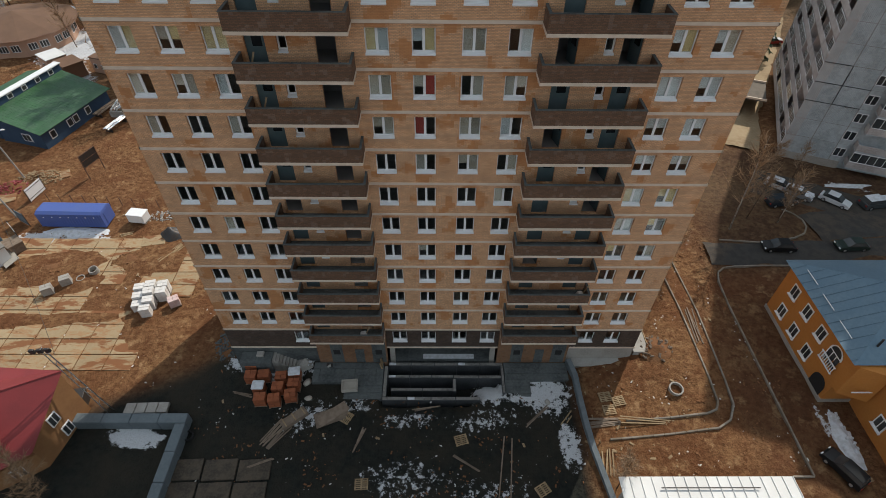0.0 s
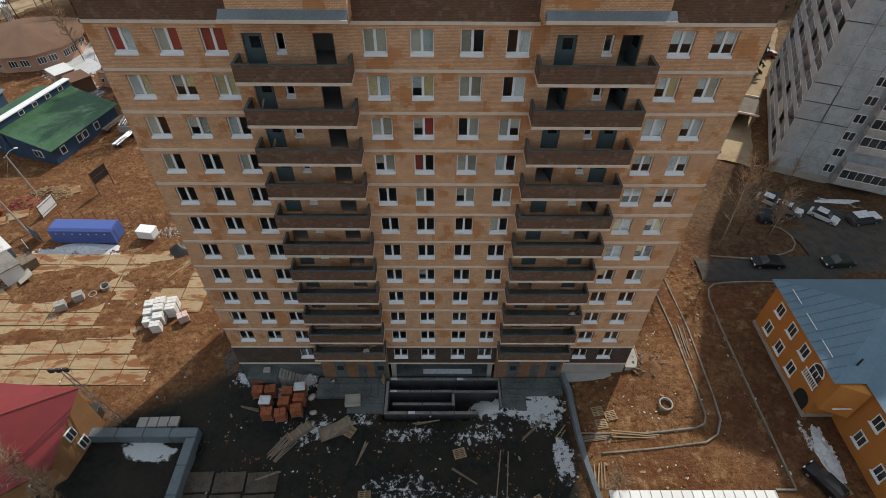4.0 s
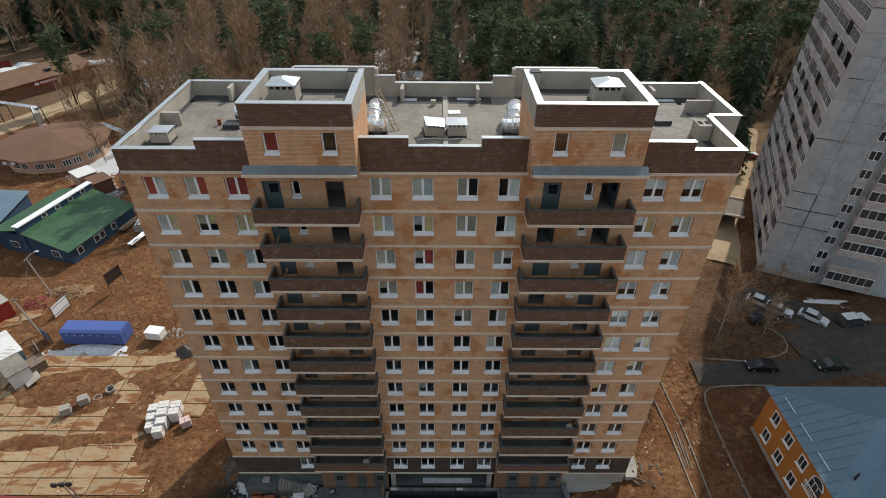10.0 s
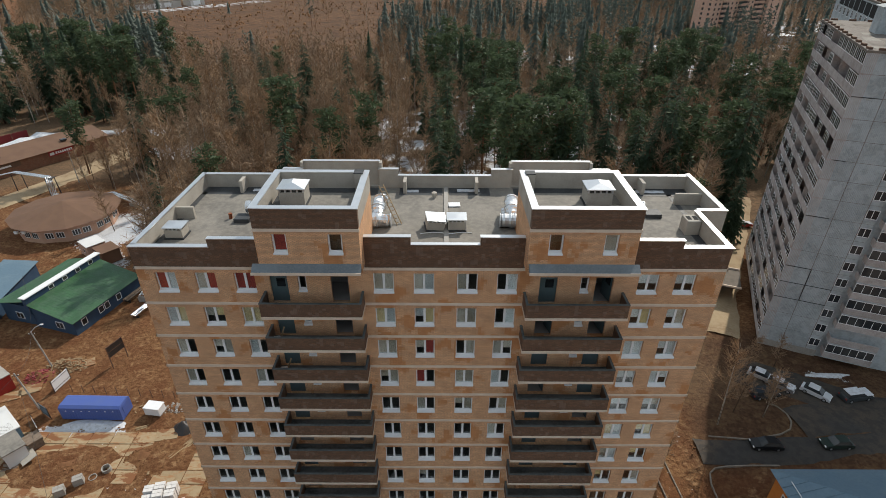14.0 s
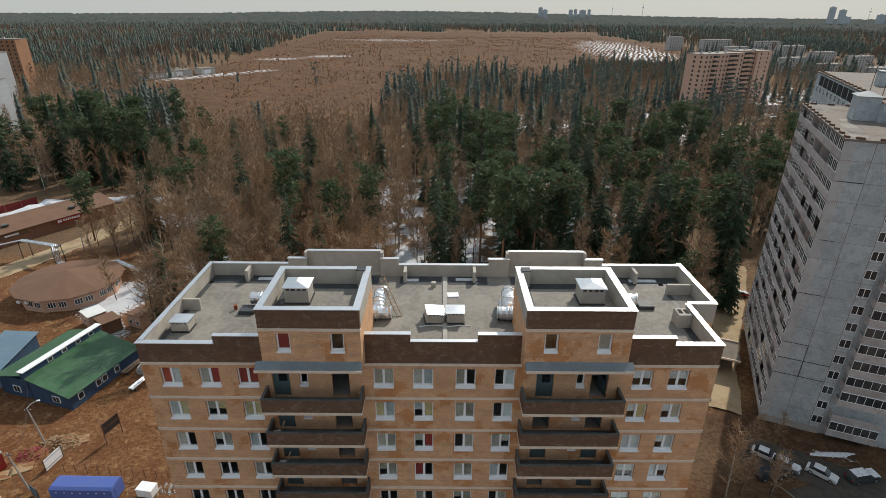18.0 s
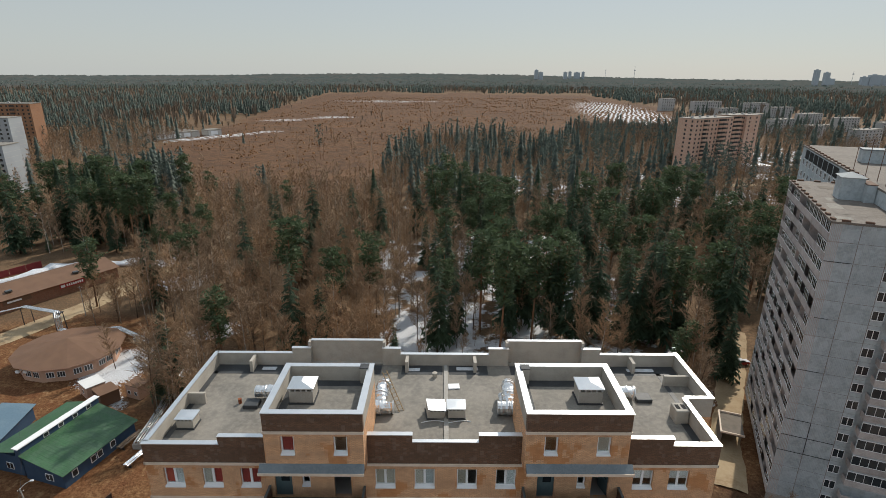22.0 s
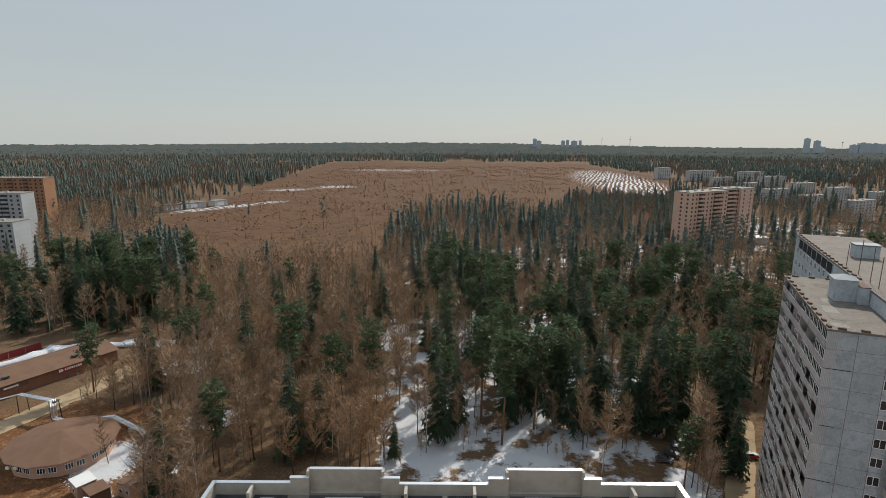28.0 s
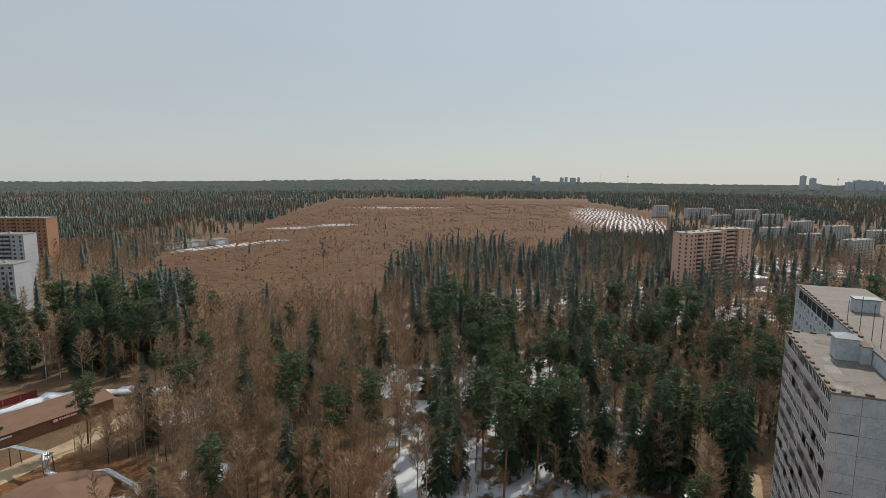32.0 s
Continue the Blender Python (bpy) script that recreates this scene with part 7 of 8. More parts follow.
for i in range(7):
    car(-198 + i * 3.2, 241 + (i % 3) * 4, 60, ((0.5, 0.5, 0.5), (0.1, 0.1, 0.1), (0.3, 0.05, 0.04))[i % 3], "car in a distant parking lot")
for i in range(6):
    car(132 + i * 4.5, 352 + (i % 2) * 12, 80, ((0.5, 0.5, 0.5), (0.06, 0.06, 0.07))[i % 2], "car in a distant parking lot")

# ---- green and blue shop buildings ----
GM = pose(-61.5, 70.6, 0, 0, 0, -15.2)
gr = thing("green_roof_building", "blue-sided low building with a green metal lean-to roof", "building", GM)
part("wall", Geo().prism([(0, 0), (0, 14.6), (-8.2, 14.6), (-8.2, 0)][::-1], -0.3, 2.9), BLUEWALL, gr)
part("end_wall", Geo().add([(0, -0.02, 2.9), (-8.2, -0.02, 2.9), (-8.2, -0.02, 4.9)], [(0, 2, 1)]), BLUEWALL, gr)
ns = 26
for i in range(ns):
    y0, y1 = -0.5 + i * 15.6 / ns, -0.5 + (i + 1) * 15.6 / ns - 0.012
    part("roof_sheet", Geo().hexa([(0.6, y0, 2.75), (0.6, y1, 2.75), (-8.2, y1, 4.9), (-8.2, y0, 4.9), (0.6, y0, 2.83), (0.6, y1, 2.83), (-8.2, y1, 4.98), (-8.2, y0, 4.98)][::1]), GREENROOF, gr)
part("clerestory", Geo().box(-9.0, -8.2, -0.3, 15.2, 2.9, 6.1), BLUEWALL, gr)
part("coping", Geo().box(-9.3, -8.0, -0.5, 15.4, 6.1, 6.25), WHITE, gr)
for y in (4.6, 7.4, 10.2, 13.0):
    o = part("window", Geo().box(-8.2, -8.15, y - 0.5, y + 0.5, 5.15, 5.95), WHITE, gr)
    part("pane", Geo().box(-8.15, -8.13, y - 0.38, y + 0.38, 5.25, 5.85), TOWER_GLASS, o)
for y in (2.0, 5.6, 6.9, 9.6):
    o = part("window", Geo().box(0.0, 0.05, y - 0.55, y + 0.55, 0.9, 2.2), WHITE, gr)
    part("pane", Geo().box(0.05, 0.07, y - 0.42, y + 0.42, 1.02, 2.08), TOWER_GLASS, o)
part("rear_wall", Geo().box(-15.5, -9.0, 0.4, 14.5, -0.3, 3.8), BLUEWALL, gr)
part("rear_roof", Geo().hexa([(-9.0, -0.2, 5.2), (-9.0, 15, 5.2), (-16, 15, 3.7), (-16, -0.2, 3.7), (-9.0, -0.2, 5.3), (-9.0, 15, 5.3), (-16, 15, 3.8), (-16, -0.2, 3.8)]), GREENROOF, gr, "green metal rear roof")
for x in (-3.0, -12.0):
    o = part("window", Geo().box(x - 0.8, x + 0.8, 0.34 if x < -9 else -0.06, 0.4 if x < -9 else 0.0, 0.9, 2.2), WHITE, gr)
    part("pane", Geo().box(x - 0.68, x - 0.05, 0.32 if x < -9 else -0.08, 0.34 if x < -9 else -0.06, 1.0, 2.1).box(x + 0.05, x + 0.68, 0.32 if x < -9 else -0.08, 0.34 if x < -9 else -0.06, 1.0, 2.1), TOWER_GLASS, o)
bl = thing("blue_roof_shed", "long market shed under a pale blue sheet roof", "shed", pose(-77.5, 73.0, 0, 0, 0, 8))
part("wall", Geo().box(-5, 0, 0, 16, -0.3, 3.0), BLUEWALL, bl)
part("roof", Geo().hexa([(-5.5, -0.5, 3.9), (-5.5, 16.5, 3.9), (0.5, 16.5, 3.1), (0.5, -0.5, 3.1), (-5.5, -0.5, 4.0), (-5.5, 16.5, 4.0), (0.5, 16.5, 3.2), (0.5, -0.5, 3.2)][::-1]), BLUEROOF, bl)
for x0, y0, L in ((-54.6, 75.2, 4.4), (-58.4, 79.8, 5.2)):
    pp = thing("pipe_bundle", "bundle of silver lagged pipes on low steel supports", "pipes", pose(x0, y0, 0.25, 0, 0, -15))
    for i in range(3):
        part("pipe", Geo().tube([(i * 0.42, 0, 0.5 + (i % 2) * 0.1), (i * 0.42, L, 0.5 + (i % 2) * 0.1)], 0.17, 10), FOIL if x0 > -57 else OLDWOOD, pp)
    for q in (0.5, L - 0.5):
        part("support", Geo().box(-0.2, 1.1, q - 0.06, q + 0.06, -0.3, 0.34), STEEL, pp)

# ---- round pavilion, brick hall, pipeline ----
ro = thing("round_pavilion", "round peach-walled pavilion under a brown sheet roof", "building", pose(-87.2, 111.2, 0))
n = 12
wall = [(10.3 * math.cos(2 * math.pi * k / n), 9.6 * math.sin(2 * math.pi * k / n)) for k in range(n)]
eave = [(11.8 * math.cos(2 * math.pi * k / n), 11.0 * math.sin(2 * math.pi * k / n), 3.7) for k in range(n)]
part("wall", Geo().prism(wall, -0.4, 3.6), PEACH, ro)
part("soffit", Geo().add(eave, [tuple(range(n - 1, -1, -1))]), PEACH, ro)
for k in range(n):
    part("roof_sheet", Geo().add([eave[k], eave[(k + 1) % n], (0, 0, 5.9)], [(0, 1, 2)]), BROWNROOF, ro)
    (xa, ya), (xb, yb) = wall[k], wall[(k + 1) % n]
    tu = math.degrees(math.atan2(yb - ya, xb - xa))
    for f in (0.3, 0.7):
        o = part("window", Geo().box(-0.8, 0.8, -0.05, 0, 1.1, 2.5), WHITE, ro, at=pose(xa + (xb - xa) * f, ya + (yb - ya) * f, 0, 0, 0, tu))
        for q in (-0.5, 0.02, 0.54):
            part("pane", Geo().box(q - 0.22, q + 0.18, -0.07, -0.05, 1.2, 2.4), TOWER_GLASS, o)
for x in (-5.5, -3.8):
    part("air_unit", Geo().cbox(x - 0.4, x + 0.4, -9.4, -9.05, 2.3, 2.9, 0.04), WHITE, ro)
BM = pose(-106.8, 164.3, 0, 0, 0, -30.4)
bh = thing("brick_hall", "long red-brick hall with a brown metal roof and red sign boards", "building", BM)
part("wall", Geo().box(-15, 0, -80, 0, -0.5, 4.0), REDBRICK, bh)
part("roof", Geo().add([(0.6, -80, 3.9), (0.6, 0.6, 3.9), (-7, 0.2, 6.2), (-7, -80, 6.2), (-15.6, 0.6, 3.9), (-15.6, -80, 3.9)], [(0, 1, 2, 3), (3, 2, 4, 5), (1, 4, 2)]), BROWNROOF, bh)
for y in (-12, -30, -48):
    part("skylight", Geo().cbox(-3.2, -2.0, y, y + 1.6, 5.0, 5.5, 0.05), TOWER_GLASS, bh)
sign = part("sign_board", Geo().box(0.02, 0.14, -17.5, -10.5, 2.2, 3.7), RED, bh, "red sign board with white letters")
for i in range(8):
    part("sign_bar", Geo().box(0.14, 0.16, -15.6 + i * 0.62, -15.18 + i * 0.62, 2.6, 3.3), WHITE, sign)
part("sign_emblem", Geo().cbox(0.14, 0.17, -17.2, -16.0, 2.5, 3.3, 0.01), WHITE, sign)
s2 = part("sign_board", Geo().box(0.02, 0.12, -32, -25, 2.2, 3.5), BROWNROOF, bh, "brown sign board")
part("sign_bar", Geo().box(0.12, 0.14, -31, -27.5, 2.6, 3.1), WHITE, s2)
fe = thing("snowy_bank", "high bank of cleared snow behind the hall", "snow", pose(0, 0, 0))
bank = Geo().tube([(-150 + 44 * q + 4 * math.sin(q * 9), 150 + 62 * q - 34 * q * q + 2 * math.sin(q * 7) + 0.0, 0.6) for q in np.linspace(0, 1, 19)], [1.0 + 2.4 * math.sin(math.pi * q) * (0.8 + 0.35 * math.sin(q * 31)) for q in np.linspace(0, 1, 19)], 12)
bank.v = [(x + 0.5 * noise.noise((x / 2, y / 2, 1)), y + 0.5 * noise.noise((x / 2, y / 2, 5)), 0.6 + (z - 0.6) * 0.5 + 0.3 * noise.noise((x / 1.5, y / 1.5, 3))) for x, y, z in bank.v]
part("bank", bank, SNOWMAT, fe, smooth=True)
fd = thing("red_fence", "dark red sheet fence behind the hall", "fence", pose(0, 0, 0))
for i in range(8):
    a0, a1 = Vector((-158, 140)).lerp(Vector((-139, 174)), i / 8), Vector((-158, 140)).lerp(Vector((-139, 174)), (i + 0.97) / 8)
    part("panel", Geo().hexa([(a0.x, a0.y, 0), (a1.x, a1.y, 0), (a1.x - .06, a1.y + .04, 0), (a0.x - .06, a0.y + .04, 0), (a0.x, a0.y, 2.4), (a1.x, a1.y, 2.4), (a1.x - .06, a1.y + .04, 2.4), (a0.x - .06, a0.y + .04, 2.4)]), REDROOF, fd)
pl = thing("heating_pipeline", "overhead bundle of silver heating pipes on steel trestles", "pipeline", pose(0, 0, 0))
route = [(-135, 108, 5.0), (-112.5, 130.2, 5.0), (-101.5, 127, 5.0), (-100.2, 125.2, 4.2), (-100, 125, 1.0), (-95.5, 123.5, 0.9), (-86, 126.5, 0.9), (-74.5, 119.5, 0.9), (-66, 110, 0.9), (-57, 99, 0.9)]
for i in range(4):
    part("pipe", Geo().tube([(x + 0.38 * i * 0.7, y + 0.38 * i * 0.7, z + 0.05 * (i % 2)) for x, y, z in route], 0.16, 8), FOIL if i % 2 else ZINC, pl)
for x, y, h in ((-126, 117, 4.9), (-112.5, 130.2, 4.9), (-101.2, 126.6, 4.9)):
    for dx in (-0.2, 1.4):
        part("trestle_leg", Geo().tube([(x + dx, y + dx, -0.3), (x + dx * 0.9, y + dx * 0.9, h)], 0.09, 6), STEEL, pl)
        part("trestle_leg", Geo().tube([(x + dx + 0.9, y + dx - 0.9, -0.3), (x + dx * 0.9, y + dx * 0.9, h)], 0.09, 6), STEEL, pl)
    part("trestle_beam", Geo().box(x - 0.4, x + 1.6, y - 0.1, y + 1.5, h - 0.1, h), STEEL, pl)
for x, y in ((-95, 123.2), (-86, 125.8), (-78, 121), (-70, 114), (-61, 103.5)):
    part("pipe_support", Geo().box(x - 0.2, x + 1.2, y - 0.2, y + 1.2, -0.3, 0.75), CONCRETE, pl)
pl = thing("heating_pipeline", "low bundle of silver heating pipes on concrete blocks", "pipeline", pose(0, 0, 0))
run = [(-58.2, 106.0, 1.2), (-57.4, 97.0, 1.2), (-56.2, 88.0, 1.2), (-55.6, 80.5, 1.2)]
for i in range(4):
    part("pipe", Geo().tube([(x + 0.5 * i, y, z + 0.06 * (i % 2)) for x, y, z in run], 0.17, 8), FOIL if i % 2 else ZINC, pl)
for x, y, z in run:
    part("pipe_support", Geo().box(x - 0.3, x + 1.9, y - 0.2, y + 0.2, -0.2, 0.99), CONCRETE, pl)
cabin(-76.5, 97.6, -38, 4.2, 3.6, 2.9, PEACH, LIGHTSHEET, "low kiosk under a white sheet roof", 1, "kiosk")
cabin(-72.0, 95.0, -38, 4.0, 3.6, 2.8, BROWNROOF, BROWNROOF, "dark red kiosk under a red roof", 1, "kiosk")
cabin(-66.0, 96.5, -20, 3.6, 3.0, 3.0, PEACH, BROWNROOF, "small peach pavilion near the trees", 2, "kiosk")

# ---- on the roof ----
def duct(pts, r, label, mat=FOIL, name="ventilation_duct"):
    d = thing(name, label, "duct", pose(0, 0, 0), "roof ducts")
    rs = r if isinstance(r, list) else [r] * len(pts)
    line, rad = [], []
    for i in range(len(pts) - 1):
        for q in np.linspace(0, 1, 7)[:-1]:
            line.append(Vector(pts[i]).lerp(Vector(pts[i + 1]), q))
            rad.append(rs[i] + (rs[i + 1] - rs[i]) * q)
    line, rad = line + [Vector(pts[-1])], rad + [rs[-1]]
    line = [(line[max(i - 2, 0)] + line[i] * 2 + line[min(i + 2, len(line) - 1)]) / 4 for i in range(len(line))]
    rad = [v * (1 + 0.10 * noise.noise((i * 0.9, pts[0][0], 1))) for i, v in enumerate(rad)]
    g = Geo().tube(line, rad, 14)
    if mat is FOIL:
        g.v = [tuple(Vector(p) * 1.0 + 0.10 * Vector((noise.noise(Vector(p) * 2.3), noise.noise(Vector(p) * 2.3 + Vector((5, 0, 0))), noise.noise(Vector(p) * 2.3 + Vector((0, 7, 0)))))) for p in g.v]
    part("duct_body", g, mat, d)
    for i, p in enumerate(pts):
        a = Vector(pts[max(i - 1, 0)])
        b = Vector(pts[min(i + 1, len(pts) - 1)])
        q = (b - a).normalized() * 0.04
        part("flange", Geo().tube([Vector(p) - q, Vector(p) + q], r + 0.04 if not isinstance(r, list) else r[i] + 0.04, 14), ZINC, d)
    return d


Z = DECK
for sx, hm in ((-1, FOIL), (1, ZINC)):
    cx = -4.75 if sx < 0 else 5.75
    duct([(cx, 37.2, Z + 0.6), (cx, 37.9, Z + 1.05), (cx + 0.1, 38.7, Z + 1.25), (cx + 0.15, 39.5, Z + 1.0)], [0.5, 0.56, 0.6, 0.5], "crumpled foil-wrapped ventilation duct on the roof")
    duct([(cx - 0.95, 36.75, Z + 0.58), (cx, 36.7, Z + 0.58), (cx + 1.05, 36.75, Z + 0.58)], [0.52, 0.55, 0.5], "short galvanised duct lying on the roof", hm)
    fb = thing("foil_box", "foil-wrapped box of the ventilation plant", "duct", pose(cx - 0.25, 38.2, Z))
    part("box_body", Geo().cbox(-0.5, 0.5, -0.55, 0.55, 0.1, 0.75, 0.12), FOIL, fb)
    part("box_foot", Geo().box(-0.45, 0.45, -0.5, 0.5, 0, 0.1), CONCRETE, fb)
duct([(-15.4, 38.75, Z + 0.68), (-14.6, 38.75, Z + 0.72), (-13.4, 38.7, Z + 0.72), (-11.9, 38.6, Z + 0.68)], [0.46, 0.5, 0.48, 0.5], "foil duct leaving the stair head wall")
fb = thing("duct_plinth", "dark plinth under the roof duct", "plinth", pose(-15.4, 37.75, Z))
part("plinth_body", Geo().cbox(-0.7, 0.5, -0.6, 0.5, 0, 0.35, 0.04), FELT, fb)
duct([(13.0, 38.9, Z + 0.68), (14.6, 39.0, Z + 0.7), (15.9, 39.0, Z + 0.68), (16.5, 38.95, Z + 0.62)], [0.48, 0.5, 0.48, 0.55], "foil duct leaving the stair head wall")
fb = thing("duct_plinth", "dark plinth under the roof duct", "plinth", pose(17.3, 38.9, Z))
part("plinth_body", Geo().cbox(-0.6, 0.7, -0.6, 0.5, 0, 0.35, 0.04), FELT, fb)
vb = thing("masonry_vent", "plastered vent block with two openings by the parapet", "vent", pose(19.3, 36.2, Z))
part("vent_body", Geo().cbox(-0.52, 0.52, -0.6, 0.6, 0, 1.15, 0.04), PLASTER, vb)
for q in (-0.24, 0.24):
    # dark plate on top imitates the shade down the opening
    part("vent_opening", Geo().box(q - 0.15, q + 0.15, -0.3, 0.3, 1.15, 1.17), OPENING_SHADE, vb)
lad = thing("roof_ladder", "wooden ladder leaning against the foil duct", "ladder", pose(-3.05, 37.0, Z + 0.03) @ Vector((-1.5, 2.1, 2.3)).to_track_quat('Z', 'Y').to_matrix().to_4x4())
for q in (-0.2, 0.2):
    part("rail", Geo().box(q - 0.03, q + 0.03, -0.03, 0.03, 0, 3.6), TIMBER, lad)
for i in range(10):
    part("rung", Geo().box(-0.17, 0.17, -0.02, 0.02, 0.2 + i * 0.35, 0.24 + i * 0.35), TIMBER, lad)
fo = thing("foam_board", "white insulation board lying on the roof", "board", pose(1.3, 40.6, Z + 0.01, 0, 0, 4))
part("sheet", Geo().cbox(-0.5, 0.5, -0.4, 0.4, 0, 0.1, 0.02), WHITE, fo)
bu = thing("red_bucket", "small red metal vent pot on the roof deck", "pot", pose(-16.6, 38.0, Z))
part("pot_body", Geo().tube([(0, 0, 0), (0, 0, 0.45)], [0.13, 0.15], 10), NEWBRICK, bu)
bu = thing("vent_pot", "small dark vent pot on the roof deck", "pot", pose(-0.4, 42.2, Z))
part("pot_body", Geo().tube([(0, 0, 0), (0, 0, 0.45), (0, 0, 0.5)], [0.2, 0.24, 0.1], 10), PLASTER, bu)
hs = thing("roof_cable", "white cable sagging over the roof by the hoods", "cable", pose(0, 0, 0))
part("cable", Geo().tube([(-1.4 + i * 0.36, 35.5 + 0.25 * abs(math.sin(i * 0.5)), Z + 0.04) for i in range(12)], 0.035, 5), WHITE, hs)
for x, y in ((-5.7, 35.7), (6.6, 35.7)):
    ch = thing("brick_chimney", "small brick vent stack in the stair head corner", "vent", pose(x, y, 42.8))
    part("stack_body", Geo().cbox(-0.32, 0.32, -0.32, 0.32, 0, 1.3, 0.03), PLASTER, ch)
    part("stack_rim", Geo().box(-0.34, 0.34, -0.34, 0.34, 1.3, 1.36), FELT, ch)
# felt laid where parapets shade the decks, its dark colour imitating that shadow
for x0, x1, y0, y1 in ((XL + 0.3, XL + 0.75, 32, 43), (20.0, 20.4, 38, 43.0), (XR - 0.9, XR - 0.3, 32, 36.8), (-11.3, -5.5, 35.0, 35.75), (6.4, 12.6, 35.1, 35.9), (-11.35, -10.8, 30.3, 35.0), (6.4, 6.9, 30.4, 35.1)):
    pz = DECK if (x1 < -11.4 or x0 > 13.1) else 42.8
    part("felt_strip", Geo().box(x0, x1, y0, y1, pz + 0.004, pz + 0.012), FELT, building, "roofing felt darkened for the parapet's shade")
# strips of felt along the back parapet, dark to carry its shadow
for x0, x1 in ((-20.7, -14), (-12.0, -5.4), (-3.5, 0.3), (0.9, 4.5), (6.6, 13.3), (15.2, 22.0)):
    fs = part("felt_strip", Geo().box(x0, x1, BY - 1.9, BY - 0.35, DECK + 0.004, DECK + 0.012), FELT, building, "roofing felt darkened for the parapet's shade")
for x0, x1, y in ((-16.5, -15.2, BY - 1.0), (-10.5, -7, BY - 0.9), (-3.0, -1.8, BY - 1.1), (1.6, 3.6, BY - 0.9), (8, 10.5, BY - 0.8), (17.5, 20.0, BY - 1.0)):
    part("snow_rest", Geo().cbox(x0, x1, y - 0.25, y + 0.25, DECK + 0.012, DECK + 0.06, 0.02), SNOWMAT, building)
# broom and junk on the open doors of the loggias
for x, k in ((-11.9, 11), (-11.8, 10), (-7.3, 2), (12.6, 4)):
    jk = thing("loggia_junk", "heap of building rubbish in the loggia corner", "rubbish", pose(x, FY - 0.7, B0 + (k - 1) * ST - 0.02))
    part("sack", Geo().cbox(-0.3, 0.3, -0.25, 0.25, 0, 0.5, 0.1), AERATED, jk, at=pose(0, 0, 0, 12, 8, 20))
    part("plank", Geo().box(-0.05, 0.05, -0.04, 0.04, 0, 1.5), TIMBER, jk, at=pose(0.2, 0, 0, 0, 20, 0))

# ---- trees ----
def needles(name, colour, other, spread, through_light=0.3):
    """Foliage that lets part of the light through."""
    ma = material(name, colour, 0.7, grain=[(0.25, 0.5, other)], spec=0.2, island=spread)
    nt = ma.node_tree
    b = nt.nodes["Principled BSDF"]
    tl, mx = nt.nodes.new("ShaderNodeBsdfTranslucent"), nt.nodes.new("ShaderNodeMixShader")
    nt.links.new(b.inputs["Base Color"].links[0].from_socket, tl.inputs["Color"])
    mx.inputs[0].default_value = through_light
    nt.links.new(b.outputs[0], mx.inputs[1])
    nt.links.new(tl.outputs[0], mx.inputs[2])
    nt.links.new(mx.outputs[0], nt.nodes["Material Output"].inputs["Surface"])
    return ma


SPRUCE = needles("spruce_needles", (0.053, 0.086, 0.052), (0.077, 0.110, 0.060), -0.3)
PINE = needles("pine_needles", (0.076, 0.110, 0.057), (0.099, 0.129, 0.062), -0.3)
TWIG = material("bare_twigs", (0.285, 0.205, 0.140), 0.9, grain=[(0.06, 0.8, (0.355, 0.225, 0.130))], spec=0.1, island=-0.3)
# far conifers, twigs and canopy: distance haze is mixed into the base colours
FARSPRUCE = needles("haze_paled_conifers", (0.095, 0.121, 0.103), (0.123, 0.144, 0.121), -0.25, 0.2)
FARTWIG = material("haze_greyed_twigs", (0.185, 0.149, 0.117), 0.9, grain=[(0.01, 0.6, (0.222, 0.166, 0.120))], spec=0.1, island=-0.25)
CANOPY = material("haze_toned_canopy", (0.078, 0.092, 0.088), 0.95, grain=[(0.004, 0.7, (0.115, 0.104, 0.095)), (0.02, 0.5, (0.064, 0.078, 0.075))], spec=0.0)
SCRUB = material("dry_scrub", (0.175, 0.092, 0.045), 0.95, grain=[(0.03, 0.7, (0.129, 0.068, 0.036))], spec=0.1, island=-0.3)
BARK = material("dark_bark", (0.085, 0.058, 0.042), 0.95, grain=[(1.5, 0.5, (0.14, 0.095, 0.065))], bump=0.4, bump_scale=12)
BIRCH = material("birch_bark", (0.46, 0.42, 0.37), 0.85, grain=[(2.5, 0.75, (0.12, 0.10, 0.085))], bump=0.2)
PINEBARK = material("pine_bark", (0.24, 0.12, 0.06), 0.9, grain=[(0.3, 0.6, (0.11, 0.075, 0.055))], bump=0.3)


